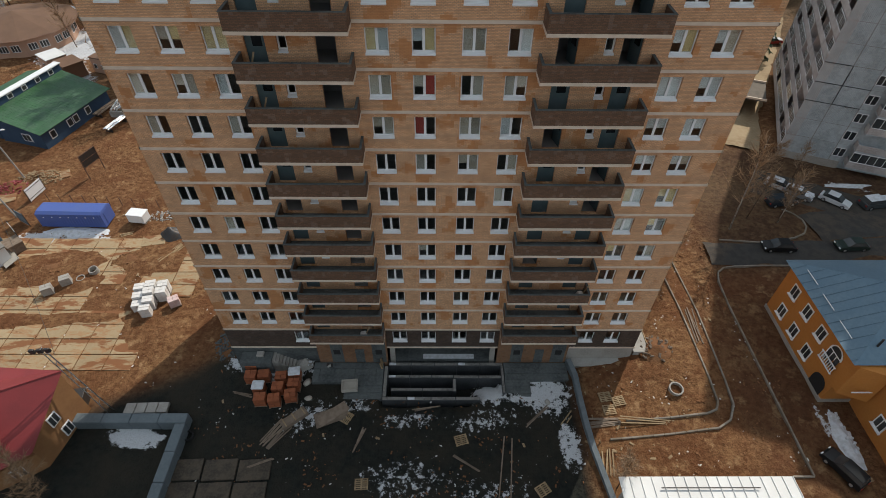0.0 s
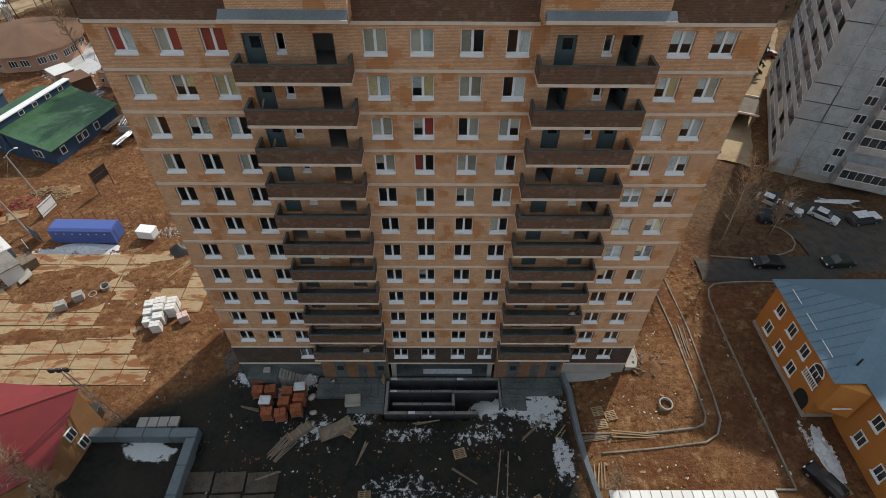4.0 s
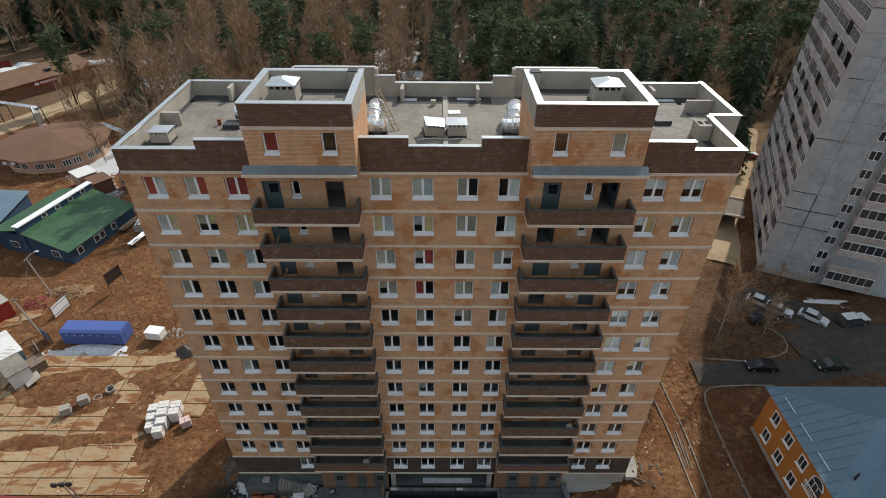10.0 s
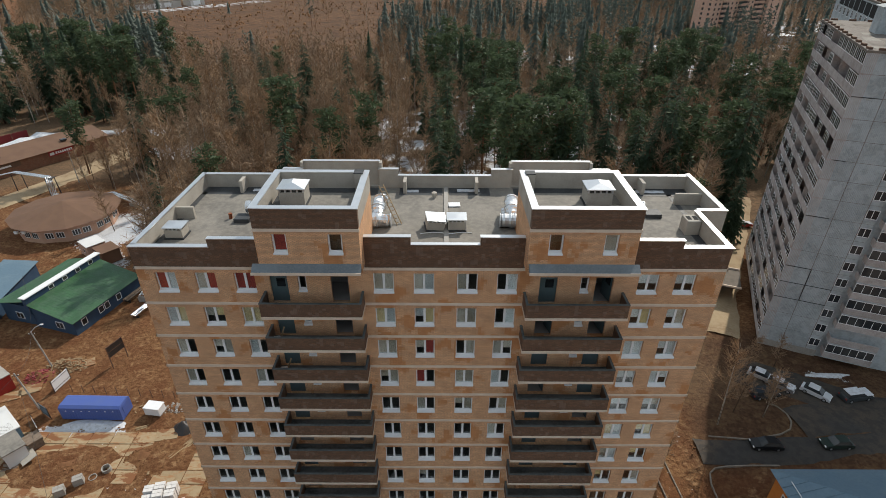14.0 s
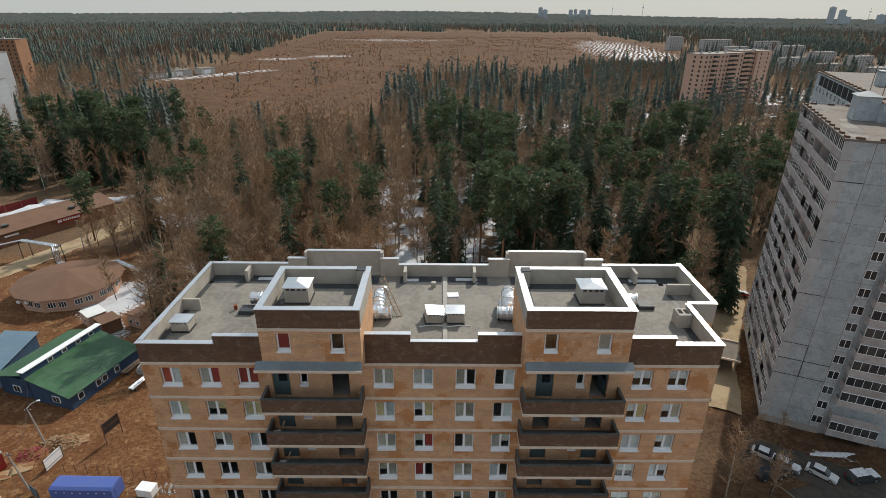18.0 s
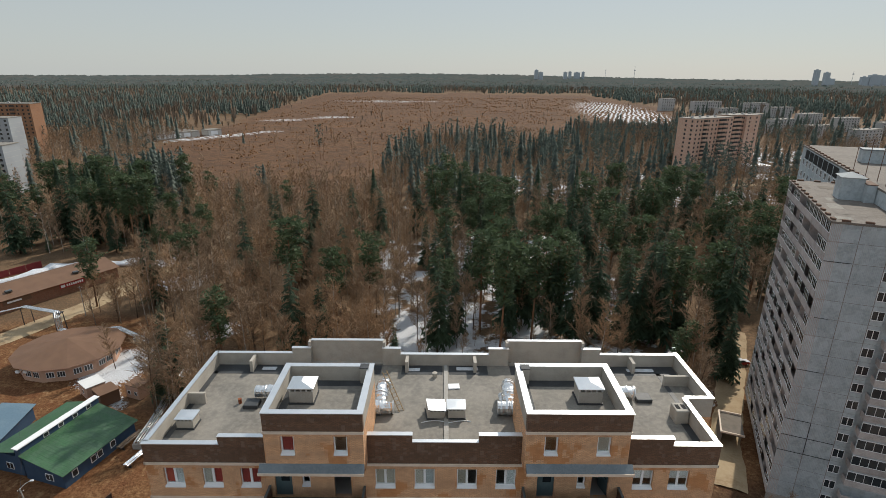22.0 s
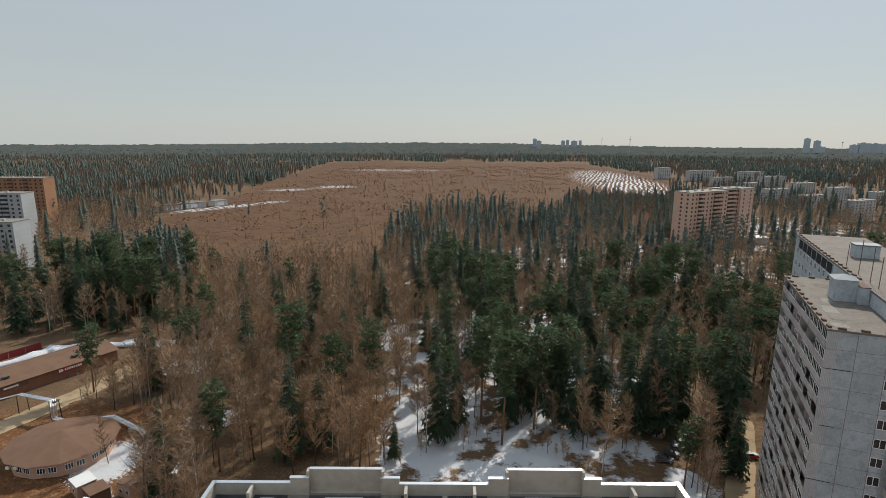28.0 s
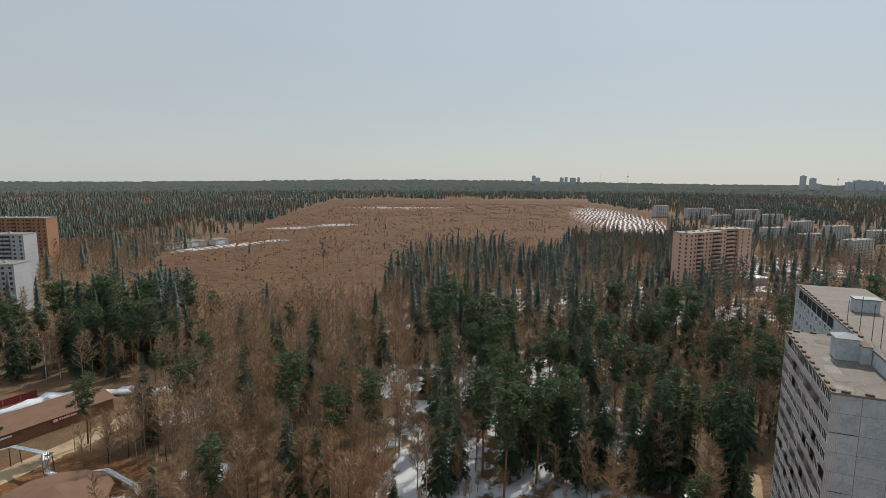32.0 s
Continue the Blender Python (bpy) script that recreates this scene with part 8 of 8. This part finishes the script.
def spruce(rng, h, tiers=25, per=12, side=4):
    """Trunk and crown of a spruce: drooping branches in tiers, each with rows of hanging twigs."""
    t = Geo().tube([(0, 0, -0.5), (0, 0, h * 0.5), (0, 0, h * 0.97)], [h * 0.011, h * 0.007, 0.02], 6)
    c = Geo()
    low = rng.uniform(0.06, 0.2)
    for i in range(tiers):
        f = (i + 0.5) / tiers
        z = h * (low + (0.985 - low) * f)
        r = h * 0.15 * (1 - f) ** 0.8 + 0.12
        n = max(4, int(per * (1 - 0.6 * f)))
        for k in range(n):
            a = 2 * math.pi * (k + rng.random()) / n
            rr = r * rng.uniform(0.55, 1.2)
            dz = -rr * rng.uniform(0.2, 0.55)
            zz = z + rng.uniform(-0.5, 0.5) * h / tiers
            d, s = Vector((math.cos(a), math.sin(a), 0)), Vector((-math.sin(a), math.cos(a), 0))
            w = rr * 0.13 + 0.05
            p0 = Vector((0, 0, zz)) + d * 0.05
            p2 = p0 + d * rr + Vector((0, 0, dz))
            pm = p0.lerp(p2, 0.55) + Vector((0, 0, rr * 0.06))
            c.add([p0, pm - s * w, p2, pm + s * w], [(0, 1, 2), (0, 2, 3)])
            for q in range(side):
                b = p0.lerp(p2, (q + 0.8 + 0.4 * rng.random()) / (side + 0.6))
                ln = rr * rng.uniform(0.26, 0.42) * (1.15 - 0.5 * q / side)
                for g in (-1, 1):
                    e = b + (s * g * 0.9 + d * 0.45).normalized() * ln + Vector((0, 0, -ln * rng.uniform(0.3, 0.9)))
                    c.add([b - d * w * 0.7, b + d * w * 0.7, e], [(0, 1, 2)])
    return t, c


def pine(rng, h, clumps=44, leaves=26):
    bend = rng.uniform(-0.4, 0.4)
    t = Geo().tube([(0, 0, -0.5), (bend * 0.5, 0, h * 0.45), (bend, 0.1, h * 0.94)], [h * 0.011, h * 0.008, 0.04], 6)
    c = Geo()
    for i in range(clumps):
        f = rng.random() ** 0.8
        z = h * (0.42 + 0.56 * f)
        R = h * 0.12 * math.sin(math.pi * min(1, 0.25 + 0.75 * (1 - f))) + 0.4
        a = rng.random() * 6.283
        p = Vector((bend + math.cos(a) * R * rng.uniform(0.2, 1), math.sin(a) * R * rng.uniform(0.2, 1), z))
        t.tube([(bend * 0.9, 0, z - 0.6), tuple(p)], [0.05, 0.02], 3, cap=False)
        s = h * rng.uniform(0.028, 0.052)
        for k in range(leaves):
            q = p + Vector((rng.gauss(0, 1), rng.gauss(0, 1), rng.gauss(0, 0.55))) * s * 0.7
            u = Vector((rng.gauss(0, 1), rng.gauss(0, 1), rng.gauss(0, 0.6))).normalized() * s * 0.6
            v = u.cross(Vector((rng.gauss(0, 1), rng.gauss(0, 1), rng.gauss(0, 1)))).normalized() * s * 0.2
            c.add([q - u, q + v, q + u, q - v], [(0, 1, 2), (0, 2, 3)])
    return t, c


def bare(rng, h, branches=30, twigs=17, lean=0.5, wide=0.042):
    lx, ly = rng.uniform(-lean, lean), rng.uniform(-lean, lean)
    top = Vector((lx * 2, ly * 2, h))
    t = Geo().tube([(0, 0, -0.4), (lx * 0.6, ly * 0.6, h * 0.4), (lx * 1.4, ly * 1.4, h * 0.75), tuple(top)], [h * 0.0085, h * 0.006, h * 0.0032, 0.015], 5)
    c = Geo()

    def strip(p, q, w):
        s = (q - p).cross(Vector((rng.gauss(0, 1), rng.gauss(0, 1), rng.gauss(0, 1)))).normalized() * w
        c.add([p - s, p + s, q], [(0, 1, 2)])

    for i in range(branches):
        f = 0.28 + 0.68 * (i + rng.random()) / branches
        a = rng.random() * 6.283
        b0 = Vector((lx * f * 2, ly * f * 2, h * f))
        ln = h * (0.26 * (1.12 - f) + 0.05) * rng.uniform(0.7, 1.3)
        up = rng.uniform(0.7, 1.5)
        d = Vector((math.cos(a), math.sin(a), up)).normalized()
        b1 = b0 + d * ln * 0.55
        b2 = b1 + (d + Vector((0, 0, rng.uniform(-0.1, 0.5)))).normalized() * ln * 0.5
        strip(b0, b1, 0.055)
        strip(b1, b2, 0.04)
        strip(b0, b2, 0.05)
        for k in range(twigs):
            g = rng.random()
            p = b0.lerp(b1, g * 2) if g < 0.5 else b1.lerp(b2, g * 2 - 1)
            e = (d + Vector((rng.gauss(0, 0.7), rng.gauss(0, 0.7), rng.gauss(0.1, 0.5)))).normalized()
            strip(p, p + e * h * rng.uniform(0.06, 0.14), wide)
    return t, c


def skirted(rng, h, tiers=9, points=7, wide=0.13):
    """Crown of a spruce seen from afar: ragged drooping skirts, one over the other."""
    c = Geo()
    low = rng.uniform(0.05, 0.16)
    for i in range(tiers):
        f = i / tiers
        z = h * (low + (1 - low) * f)
        step = h * (1 - low) / tiers
        r = h * wide * (1 - f) ** 0.85 + 0.15
        ox, oy = rng.uniform(-0.1, 0.1) * r, rng.uniform(-0.1, 0.1) * r
        a0 = rng.random() * 6.283
        v = [(ox, oy, min(h, z + step * 1.55))]
        for k in range(2 * points):
            q = r * (rng.uniform(0.85, 1.3) if k % 2 else rng.uniform(0.4, 0.65))
            a = a0 + math.pi * k / points + rng.uniform(-0.12, 0.12)
            v.append((ox + q * math.cos(a), oy + q * math.sin(a), z - (0.3 * r if k % 2 else -0.12 * r) * rng.uniform(0.6, 1.3)))
        c.add(v, [(0, 1 + k, 1 + (k + 1) % (2 * points)) for k in range(2 * points)])
    return c


def tufted(rng, h, clumps=22, shoots=7):
    """Crown of a pine seen from afar: loose tufts of needles round the upper trunk."""
    c = Geo()
    for i in range(clumps):
        f = (i + rng.random()) / clumps
        z = h * (0.42 + 0.56 * f)
        R = h * 0.115 * math.sin(math.pi * min(1, 0.18 + 0.8 * (1 - f))) * rng.uniform(0.3, 1.1)
        a = rng.random() * 6.283
        p = Vector((math.cos(a) * R, math.sin(a) * R, z))
        s = h * rng.uniform(0.03, 0.055)
        for k in range(shoots):
            q = p + Vector((rng.gauss(0, 0.5), rng.gauss(0, 0.5), rng.gauss(0, 0.4))) * s
            u = Vector((rng.gauss(0, 1), rng.gauss(0, 1), rng.gauss(0.2, 0.7))).normalized() * s
            v = u.cross(Vector((rng.gauss(0, 1), rng.gauss(0, 1), rng.gauss(0, 1)))).normalized() * s * 0.45
            c.add([q - u * 0.8, q + v, q + u], [(0, 1, 2)])
    return c


def brush(rng, h, twigs=10):
    """A leafless tree far off: a sheaf of upright shoots."""
    c = Geo()
    for k in range(twigs):
        a, z = rng.random() * 6.283, h * rng.uniform(0.0, 0.45)
        r = h * rng.uniform(0.05, 0.2)
        w = rng.uniform(0.35, 0.7)
        b = rng.random() * 3.14
        dx, dy = w * math.cos(b), w * math.sin(b)
        x, y = r * math.cos(a), r * math.sin(a)
        c.add([(x * 0.3 - dx * 0.5, y * 0.3 - dy * 0.5, z), (x * 0.3 + dx * 0.5, y * 0.3 + dy * 0.5, z), (x + dx, y + dy, h * rng.uniform(0.7, 0.9)), (x, y, h * rng.uniform(0.88, 1.05))], [(0, 1, 2), (0, 2, 3)])
    return c


RNG = random.Random(11)
KINDS = {
    "spruce": [spruce(RNG, 22) for _ in range(4)],
    "pine": [pine(RNG, 22) for _ in range(4)],
    "birch": [bare(RNG, 16) for _ in range(4)],
    "alder": [bare(RNG, 15, 36, 18) for _ in range(4)],
}
SKIN = {"spruce": (BARK, SPRUCE), "pine": (PINEBARK, PINE), "birch": (BIRCH, TWIG), "alder": (BARK, TWIG)}
TREE_LABEL = {"spruce": "dark green spruce with drooping branches in the wood", "pine": "tall pine with a bare reddish trunk and open crown",
              "birch": "bare birch with a pale trunk and fine brown twigs", "alder": "leafless tree with a dark trunk and brown twigs"}
TREE_MESH = {}
for kk, vs in KINDS.items():
    TREE_MESH[kk] = [(t.mesh("trunk", SKIN[kk][0], True), c.mesh("crown", SKIN[kk][1])) for t, c in vs]


def plant(kind, x, y, s, rng=RNG):
    i = rng.randrange(4)
    z = gz(x, y) - 0.1
    b = thing({"spruce": "spruce_tree", "pine": "pine_tree", "birch": "birch_tree", "alder": "bare_tree"}[kind], TREE_LABEL[kind], "tree",
              pose(x, y, z, rng.uniform(-2, 2), rng.uniform(-2, 2), rng.uniform(0, 360)) @ Matrix.Diagonal((s * rng.uniform(.9, 1.1), s * rng.uniform(.9, 1.1), s, 1)), kind + "s")
    tm, cm = TREE_MESH[kind][i]
    part("trunk", tm, None, b)
    part("crown", cm, None, b)


def clear_of_places(x, y):
    """True where trees may stand."""
    if y < 53 or (-60 < x < 60 and y < 57) or (-46 < x < 50 and y < 103) or (-8 < x < 26 and y < 112):
        return False
    if x < -23 and y < 86:
        return False
    if x < -46 and y < 118 and not (-60 < x < -46 and y > 84):
        return False
    if x < -62 and y < 128:
        return False
    if x < -90 and y < 186 and (y - 124) > (x + 112) * 2.0 - 26:
        return False
    if x < -84 and abs((y - 140) - 2.1 * (x + 104)) < 14:
        return False
    u, v = (x - 52.6) * 0.39 + (y - 67.6) * 0.92, (x - 52.6) * 0.92 - (y - 67.6) * 0.39
    if v > -9 and u < 78 and x > 40 and y < 98:
        return False
    if v > -3 and u < 76:
        return False
    if 40 < x < 66 and 96 < y < 122 and abs((y - 110) - (x - 52) * 0.95) < 6:
        return False
    if abs(y - 262 - (x + 20) * 1.08) < 6 and -66 < x < 26:
        return False
    if x > 100 and abs(y - 335 - (x - 180) * 0.1) < 9:
        return False
    if (128 < x < 172 and 338 < y < 392) or (214 < x < 262 and 340 < y < 392):
        return False
    if ((x - 205) * 0.875 + (y - 394) * 0.485) ** 2 / 42 ** 2 + ((y - 394) * 0.875 - (x - 205) * 0.485) ** 2 / 13 ** 2 < 1:
        return False
    if x < -170 and 225 < y < 420 and x > -330:
        return (x * 7.1 + y * 3.3) % 10 < 4.5
    return True


def densities(x, y):
    """Trees for each square metre: conifers, share of pines, bare trees."""
    nz = noise.noise((x / 30, y / 30, 3.0))
    if y < 225:
        if x < -12:
            c, b = 0.0026, 0.046
        elif x < 10:
            c, b = 0.005, 0.022
        elif x < 72:
            c, b = 0.0125, 0.014
        else:
            c, b = 0.009, 0.020
        if -190 < x < -100:
            c, b = 0.019, 0.022
        if y < 82:
            c *= 0.6
        c *= max(0.1, 1 + 1.8 * nz)
    elif y < 330:
        c, b = (0.0018, 0.034) if x < -20 else (0.0055, 0.022)
        if x > 60:
            c = 0.0065
        if x < -112:
            c, b = 0.0022, 0.022
        c *= max(0.1, 1 + 2.5 * nz)
    else:
        c, b = (0.0065, 0.019) if x > -40 else (0.003, 0.026)
        if x > 230:
            c, b = 0.003, 0.012
        c *= max(0.1, 1 + 2.6 * nz)
    if ((x + 158) / 30) ** 2 + ((y - 262) / 32) ** 2 < 1:
        c, b = 0.040, 0.004
    if y < 125 and -8 < x < 42:
        c, b = c * 0.8, b * 0.8
    return c, 0.5 if nz > 0.0 else 0.25, b


def fast_mesh(name, verts, faces, mat):
    """A triangle mesh straight from arrays."""
    me = bpy.data.meshes.new(name)
    me.vertices.add(len(verts))
    me.vertices.foreach_set("co", np.asarray(verts, np.float32).ravel())
    me.loops.add(len(faces) * 3)
    me.loops.foreach_set("vertex_index", np.asarray(faces, np.int32).ravel())
    me.polygons.add(len(faces))
    me.polygons.foreach_set("loop_start", np.arange(0, len(faces) * 3, 3, dtype=np.int32))
    me.materials.append(mat)
    me.update(calc_edges=True)
    return me


def triangles(g):
    f = []
    for q in g.f:
        f += [(q[0], q[i], q[i + 1]) for i in range(1, len(q) - 1)]
    return np.array(g.v, float), np.array(f)


def scatter(name, label, kits, mat, spots, rng):
    """Many trees joined into one mesh; spots: x, y, scale."""
    vs, fs, n = [], [], 0
    for x, y, s in spots:
        v, f = kits[rng.randrange(len(kits))]
        a = rng.random() * 6.283
        ca, sa = math.cos(a), math.sin(a)
        w = np.empty_like(v)
        w[:, 0] = (v[:, 0] * ca - v[:, 1] * sa) * s + x
        w[:, 1] = (v[:, 0] * sa + v[:, 1] * ca) * s + y
        w[:, 2] = v[:, 2] * s + gz(x, y) - 0.1
        vs.append(w)
        fs.append(f + n)
        n += len(v)
    if vs:
        tagged(new(name, fast_mesh(name, np.concatenate(vs), np.concatenate(fs), mat)), label, "woodland", kind="stuff")


def forest():
    rng = random.Random(5)
    near, rest = [], {"spruce": [], "pine": [], "bare": []}
    cell = 5.6
    y = 53.0
    while y < 620:
        x = -420.0
        while x < 420:
            if abs(x) < 60 + y * 0.98:
                for _ in range(2):
                    px, py = x + rng.random() * cell, y + rng.random() * cell
                    if not clear_of_places(px, py) or (is_field(px, py) and not (py < 560 and rng.random() < (0.035 if x > -130 else 0.012))):
                        continue
                    c, share, b = densities(px, py)
                    area = cell * cell / 2
                    r = rng.random()
                    if r < c * area:
                        k = "pine" if rng.random() < share else "spruce"
                        near.append((py, k, px, py, rng.uniform(0.85, 1.35) if rng.random() < 0.72 else rng.uniform(0.35, 0.8)))
                    elif r < (c + b) * area:
                        near.append((py, "birch" if rng.random() < 0.5 else "alder", px, py, rng.uniform(0.65, 1.3)))
            x += cell
        y += cell
    near.sort()
    count = {}
    for _, k, px, py, s in near:
        count[k] = count.get(k, 0) + 1
        if count[k] <= 200 and py < 260:
            plant(k, px, py, s, rng)
        else:
            rest["bare" if k in ("birch", "alder") else k].append((px, py, s))
    r2 = random.Random(8)
    sp = [triangles(skirted(r2, 22, 16, 10)) for _ in range(5)]
    pn = [triangles(tufted(r2, 22, 34, 9)) for _ in range(5)]
    br = [triangles(bare(r2, 15, 22, 9, wide=0.065)[1]) for _ in range(3)]
    tr = [triangles(Geo().tube([(0, 0, -.5), (0, 0, 18)], [0.2, 0.04], 4, cap=False))]
    sp2 = [triangles(skirted(r2, 22, 10, 6, r2.uniform(0.12, 0.19))) for _ in range(6)]
    br2 = [triangles(bare(r2, 15, 11, 6, wide=0.13)[1]) for _ in range(4)]
    pn2 = [triangles(tufted(r2, 22, 18, 7)) for _ in range(6)]
    for k, label, kit, kit2, mat in (("spruce", "dense dark green spruces of the wood", sp, sp2, SPRUCE), ("pine", "open crowned pines of the wood", pn, pn2, PINE), ("bare", "leafless brown trees of the wood", br, br2, TWIG)):
        scatter(k + "_wood", label, kit, mat, [q for q in rest[k] if q[1] < 250], r2)
        # outer conifers take the colour already paled for haze
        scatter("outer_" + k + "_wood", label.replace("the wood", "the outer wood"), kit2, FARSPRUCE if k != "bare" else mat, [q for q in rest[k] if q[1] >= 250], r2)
    scatter("wood_trunks", "dark trunks in the wood", tr, PINEBARK, rest["pine"] + [(x, y, s * 0.75) for x, y, s in rest["bare"][::2]], r2)
    scatter("birch_trunks", "pale birch trunks in the wood", tr, BIRCH, [(x, y, s * 0.75) for x, y, s in rest["bare"][1::2]], r2)
    # the far woods: ragged pointed crowns and sheaves of bare shoots, in stands
    far = {"near_c": [], "far_c": [], "near_b": [], "far_b": []}
    for _ in range(34000):
        d = 560 + 3000 * r2.random() ** 1.5
        a = r2.uniform(-0.82, 0.86)
        x, yy = d * math.sin(a), d * math.cos(a)
        if yy < 560:
            continue
        if is_field(x, yy):
            if r2.random() < 0.008 or (noise.noise((x / 90, yy / 30, 4)) > 0.5 and r2.random() < 0.2):
                far["near_b"].append((x, yy, r2.uniform(0.2, 0.5)))
            continue
        if 270 < x < 700 and yy < 1120 and r2.random() < 0.82:
            continue
        if -430 < x < -230 and yy < 900 and x > -0.62 * yy and r2.random() < 0.85:
            continue
        if yy > 1650 and -660 < x < -440 and yy < 1850:
            continue
        stand = noise.noise((x / 160, yy / 220, 1)) + 0.5 * noise.noise((x / 45, yy / 60, 2))
        conifer = stand + r2.uniform(-0.3, 0.3) > 0.02
        sc = r2.uniform(0.6, 1.2) if conifer else r2.uniform(0.65, 1.15)
        far[("near" if d < 1250 else "far") + ("_c" if conifer else "_b")].append((x, yy, sc))
    # these far stands use the haze-toned colours too
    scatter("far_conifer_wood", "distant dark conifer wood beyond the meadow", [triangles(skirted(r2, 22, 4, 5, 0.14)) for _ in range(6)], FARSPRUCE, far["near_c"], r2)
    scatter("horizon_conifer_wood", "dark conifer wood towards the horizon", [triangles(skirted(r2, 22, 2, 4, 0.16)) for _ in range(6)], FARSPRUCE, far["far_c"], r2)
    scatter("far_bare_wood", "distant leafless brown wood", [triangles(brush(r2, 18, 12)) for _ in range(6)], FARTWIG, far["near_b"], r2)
    scatter("horizon_bare_wood", "leafless wood in haze-greyed brown towards the horizon", [triangles(brush(r2, 18, 7)) for _ in range(6)], FARTWIG, far["far_b"], r2)
    # closed tree canopy rolling to the skyline
    rings, spokes = 70, 460
    ds = 2500 * (9800 / 2500) ** (np.arange(rings) / (rings - 1))
    an = np.linspace(-0.9, 0.95, spokes)
    D, A = np.meshgrid(ds, an, indexing="ij")
    CX, CY = D * np.sin(A), D * np.cos(A)
    rg = np.random.default_rng(3)
    CZ = ground_z(CX, CY) + 15 + rg.uniform(-7, 7, D.shape) + 5 * value_noise(CX, CY, 300.0, 4)
    CZ[0] -= 16
    k = np.arange(rings * spokes).reshape(rings, spokes)
    q = np.stack([k[:-1, :-1], k[:-1, 1:], k[1:, 1:], k[1:, :-1]], -1).reshape(-1, 4)
    tri = np.concatenate([q[:, [0, 1, 2]], q[:, [0, 2, 3]]])
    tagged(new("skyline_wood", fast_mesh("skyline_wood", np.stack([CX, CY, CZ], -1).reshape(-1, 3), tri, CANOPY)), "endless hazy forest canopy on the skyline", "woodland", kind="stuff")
    bush = [triangles(Geo().add([(0.2 * q, 0, 1.6 + 0.4 * q)] + [(1.1 * math.cos(t + q), 0.9 * math.sin(t + q), 0.7 + 0.3 * math.sin(t * 2 + q)) for t in (0, 1.57, 3.14, 4.71)] + [(1.4 * math.cos(t), 1.4 * math.sin(t), -0.2) for t in (0, 1.57, 3.14, 4.71)],
                                    [(0, 1 + i, 1 + (i + 1) % 4) for i in range(4)] + [(1 + i, 5 + i, 5 + (i + 1) % 4, 1 + (i + 1) % 4) for i in range(4)])) for q in (0, 1, 2)]
    spots = []
    for _ in range(14000):
        yy = 300 + 1300 * r2.random() ** 1.3
        x = r2.uniform(-280, 420)
        if is_field(x, yy) and noise.noise((x / 35, yy / 55, 6)) > r2.uniform(-0.3, 0.2):
            spots.append((x, yy, (0.25 + 0.6 * r2.random() ** 2) * (1 + yy / 1600)))
    scatter("meadow_scrub", "dry red-brown scrub on the open meadow", bush, SCRUB, spots, r2)


# single trees that stand out
for k, x, y, s in (("spruce", -83.8, 142.9, 1.22), ("spruce", -34.5, 110.5, 1.27), ("spruce", -28.3, 113.1, 1.0), ("spruce", -10.7, 109.4, 0.55), ("pine", -100.1, 141.6, 0.96),
                   ("pine", 14.5, 115.9, 1.35), ("spruce", 66.4, 113.8, 1.5), ("spruce", -157.5, 188.5, 1.34), ("spruce", -152.6, 206.2, 1.12), ("spruce", -171, 222, 1.0),
                   ("pine", -77.7, 157.6, 0.98), ("pine", -79, 152, 0.9), ("pine", -19.6, 134.9, 1.18), ("pine", 23.3, 122.8, 1.26), ("pine", 10.3, 126.6, 1.29), ("spruce", 4.6, 156.8, 0.66),
                   ("pine", 28.1, 128.3, 1.2), ("spruce", 33, 121, 1.3), ("spruce", 39.5, 124, 1.36), ("spruce", 46, 121, 1.2), ("spruce", 51.5, 123.2, 1.4), ("pine", 58.9, 123.4, 1.33), ("spruce", 54.2, 120.7, 1.35), ("birch", -3.5, 112.7, 1.3),
                   ("alder", 38.9, 113.4, 0.75), ("alder", 34.5, 114.5, 0.7), ("alder", 43, 112, 0.65), ("birch", 37.6, 50.1, 0.85), ("birch", 44.5, 51.5, 0.55), ("alder", 41, 52.6, 0.5), ("alder", 46.5, 60.5, 0.5), ("alder", 45.3, 52.6, 0.45), ("alder", 52, 62.2, 0.4),
                   ("alder", -97, 138, 0.8), ("alder", -74.8, 107.5, 0.75), ("birch", -84, 140, 0.9), ("alder", 27.6, 44, 0.42), ("alder", 29.5, 47.5, 0.45), ("alder", 28, 52, 0.5), ("alder", 31, 56, 0.5), ("alder", 33.5, 60, 0.55), ("alder", 38, 62, 0.5), ("birch", 30, 62, 0.6), ("alder", 35, 66, 0.55), ("alder", 26.6, 49, 0.35),
                   ("alder", -37.5, 19.5, 0.55), ("alder", -34.5, 18.5, 0.5), ("alder", 15.6, 17.8, 0.45), ("alder", -33, 16.5, 0.5)):
    plant(k, x, y, s)
# undergrowth along the edge of the wood
for _ in range(70):
    x, y = RNG.uniform(-46, 50), RNG.uniform(103, 126)
    if not (-4 < x < 20 and y < 113):
        plant("alder", x, y, RNG.uniform(0.22, 0.45))
forest()
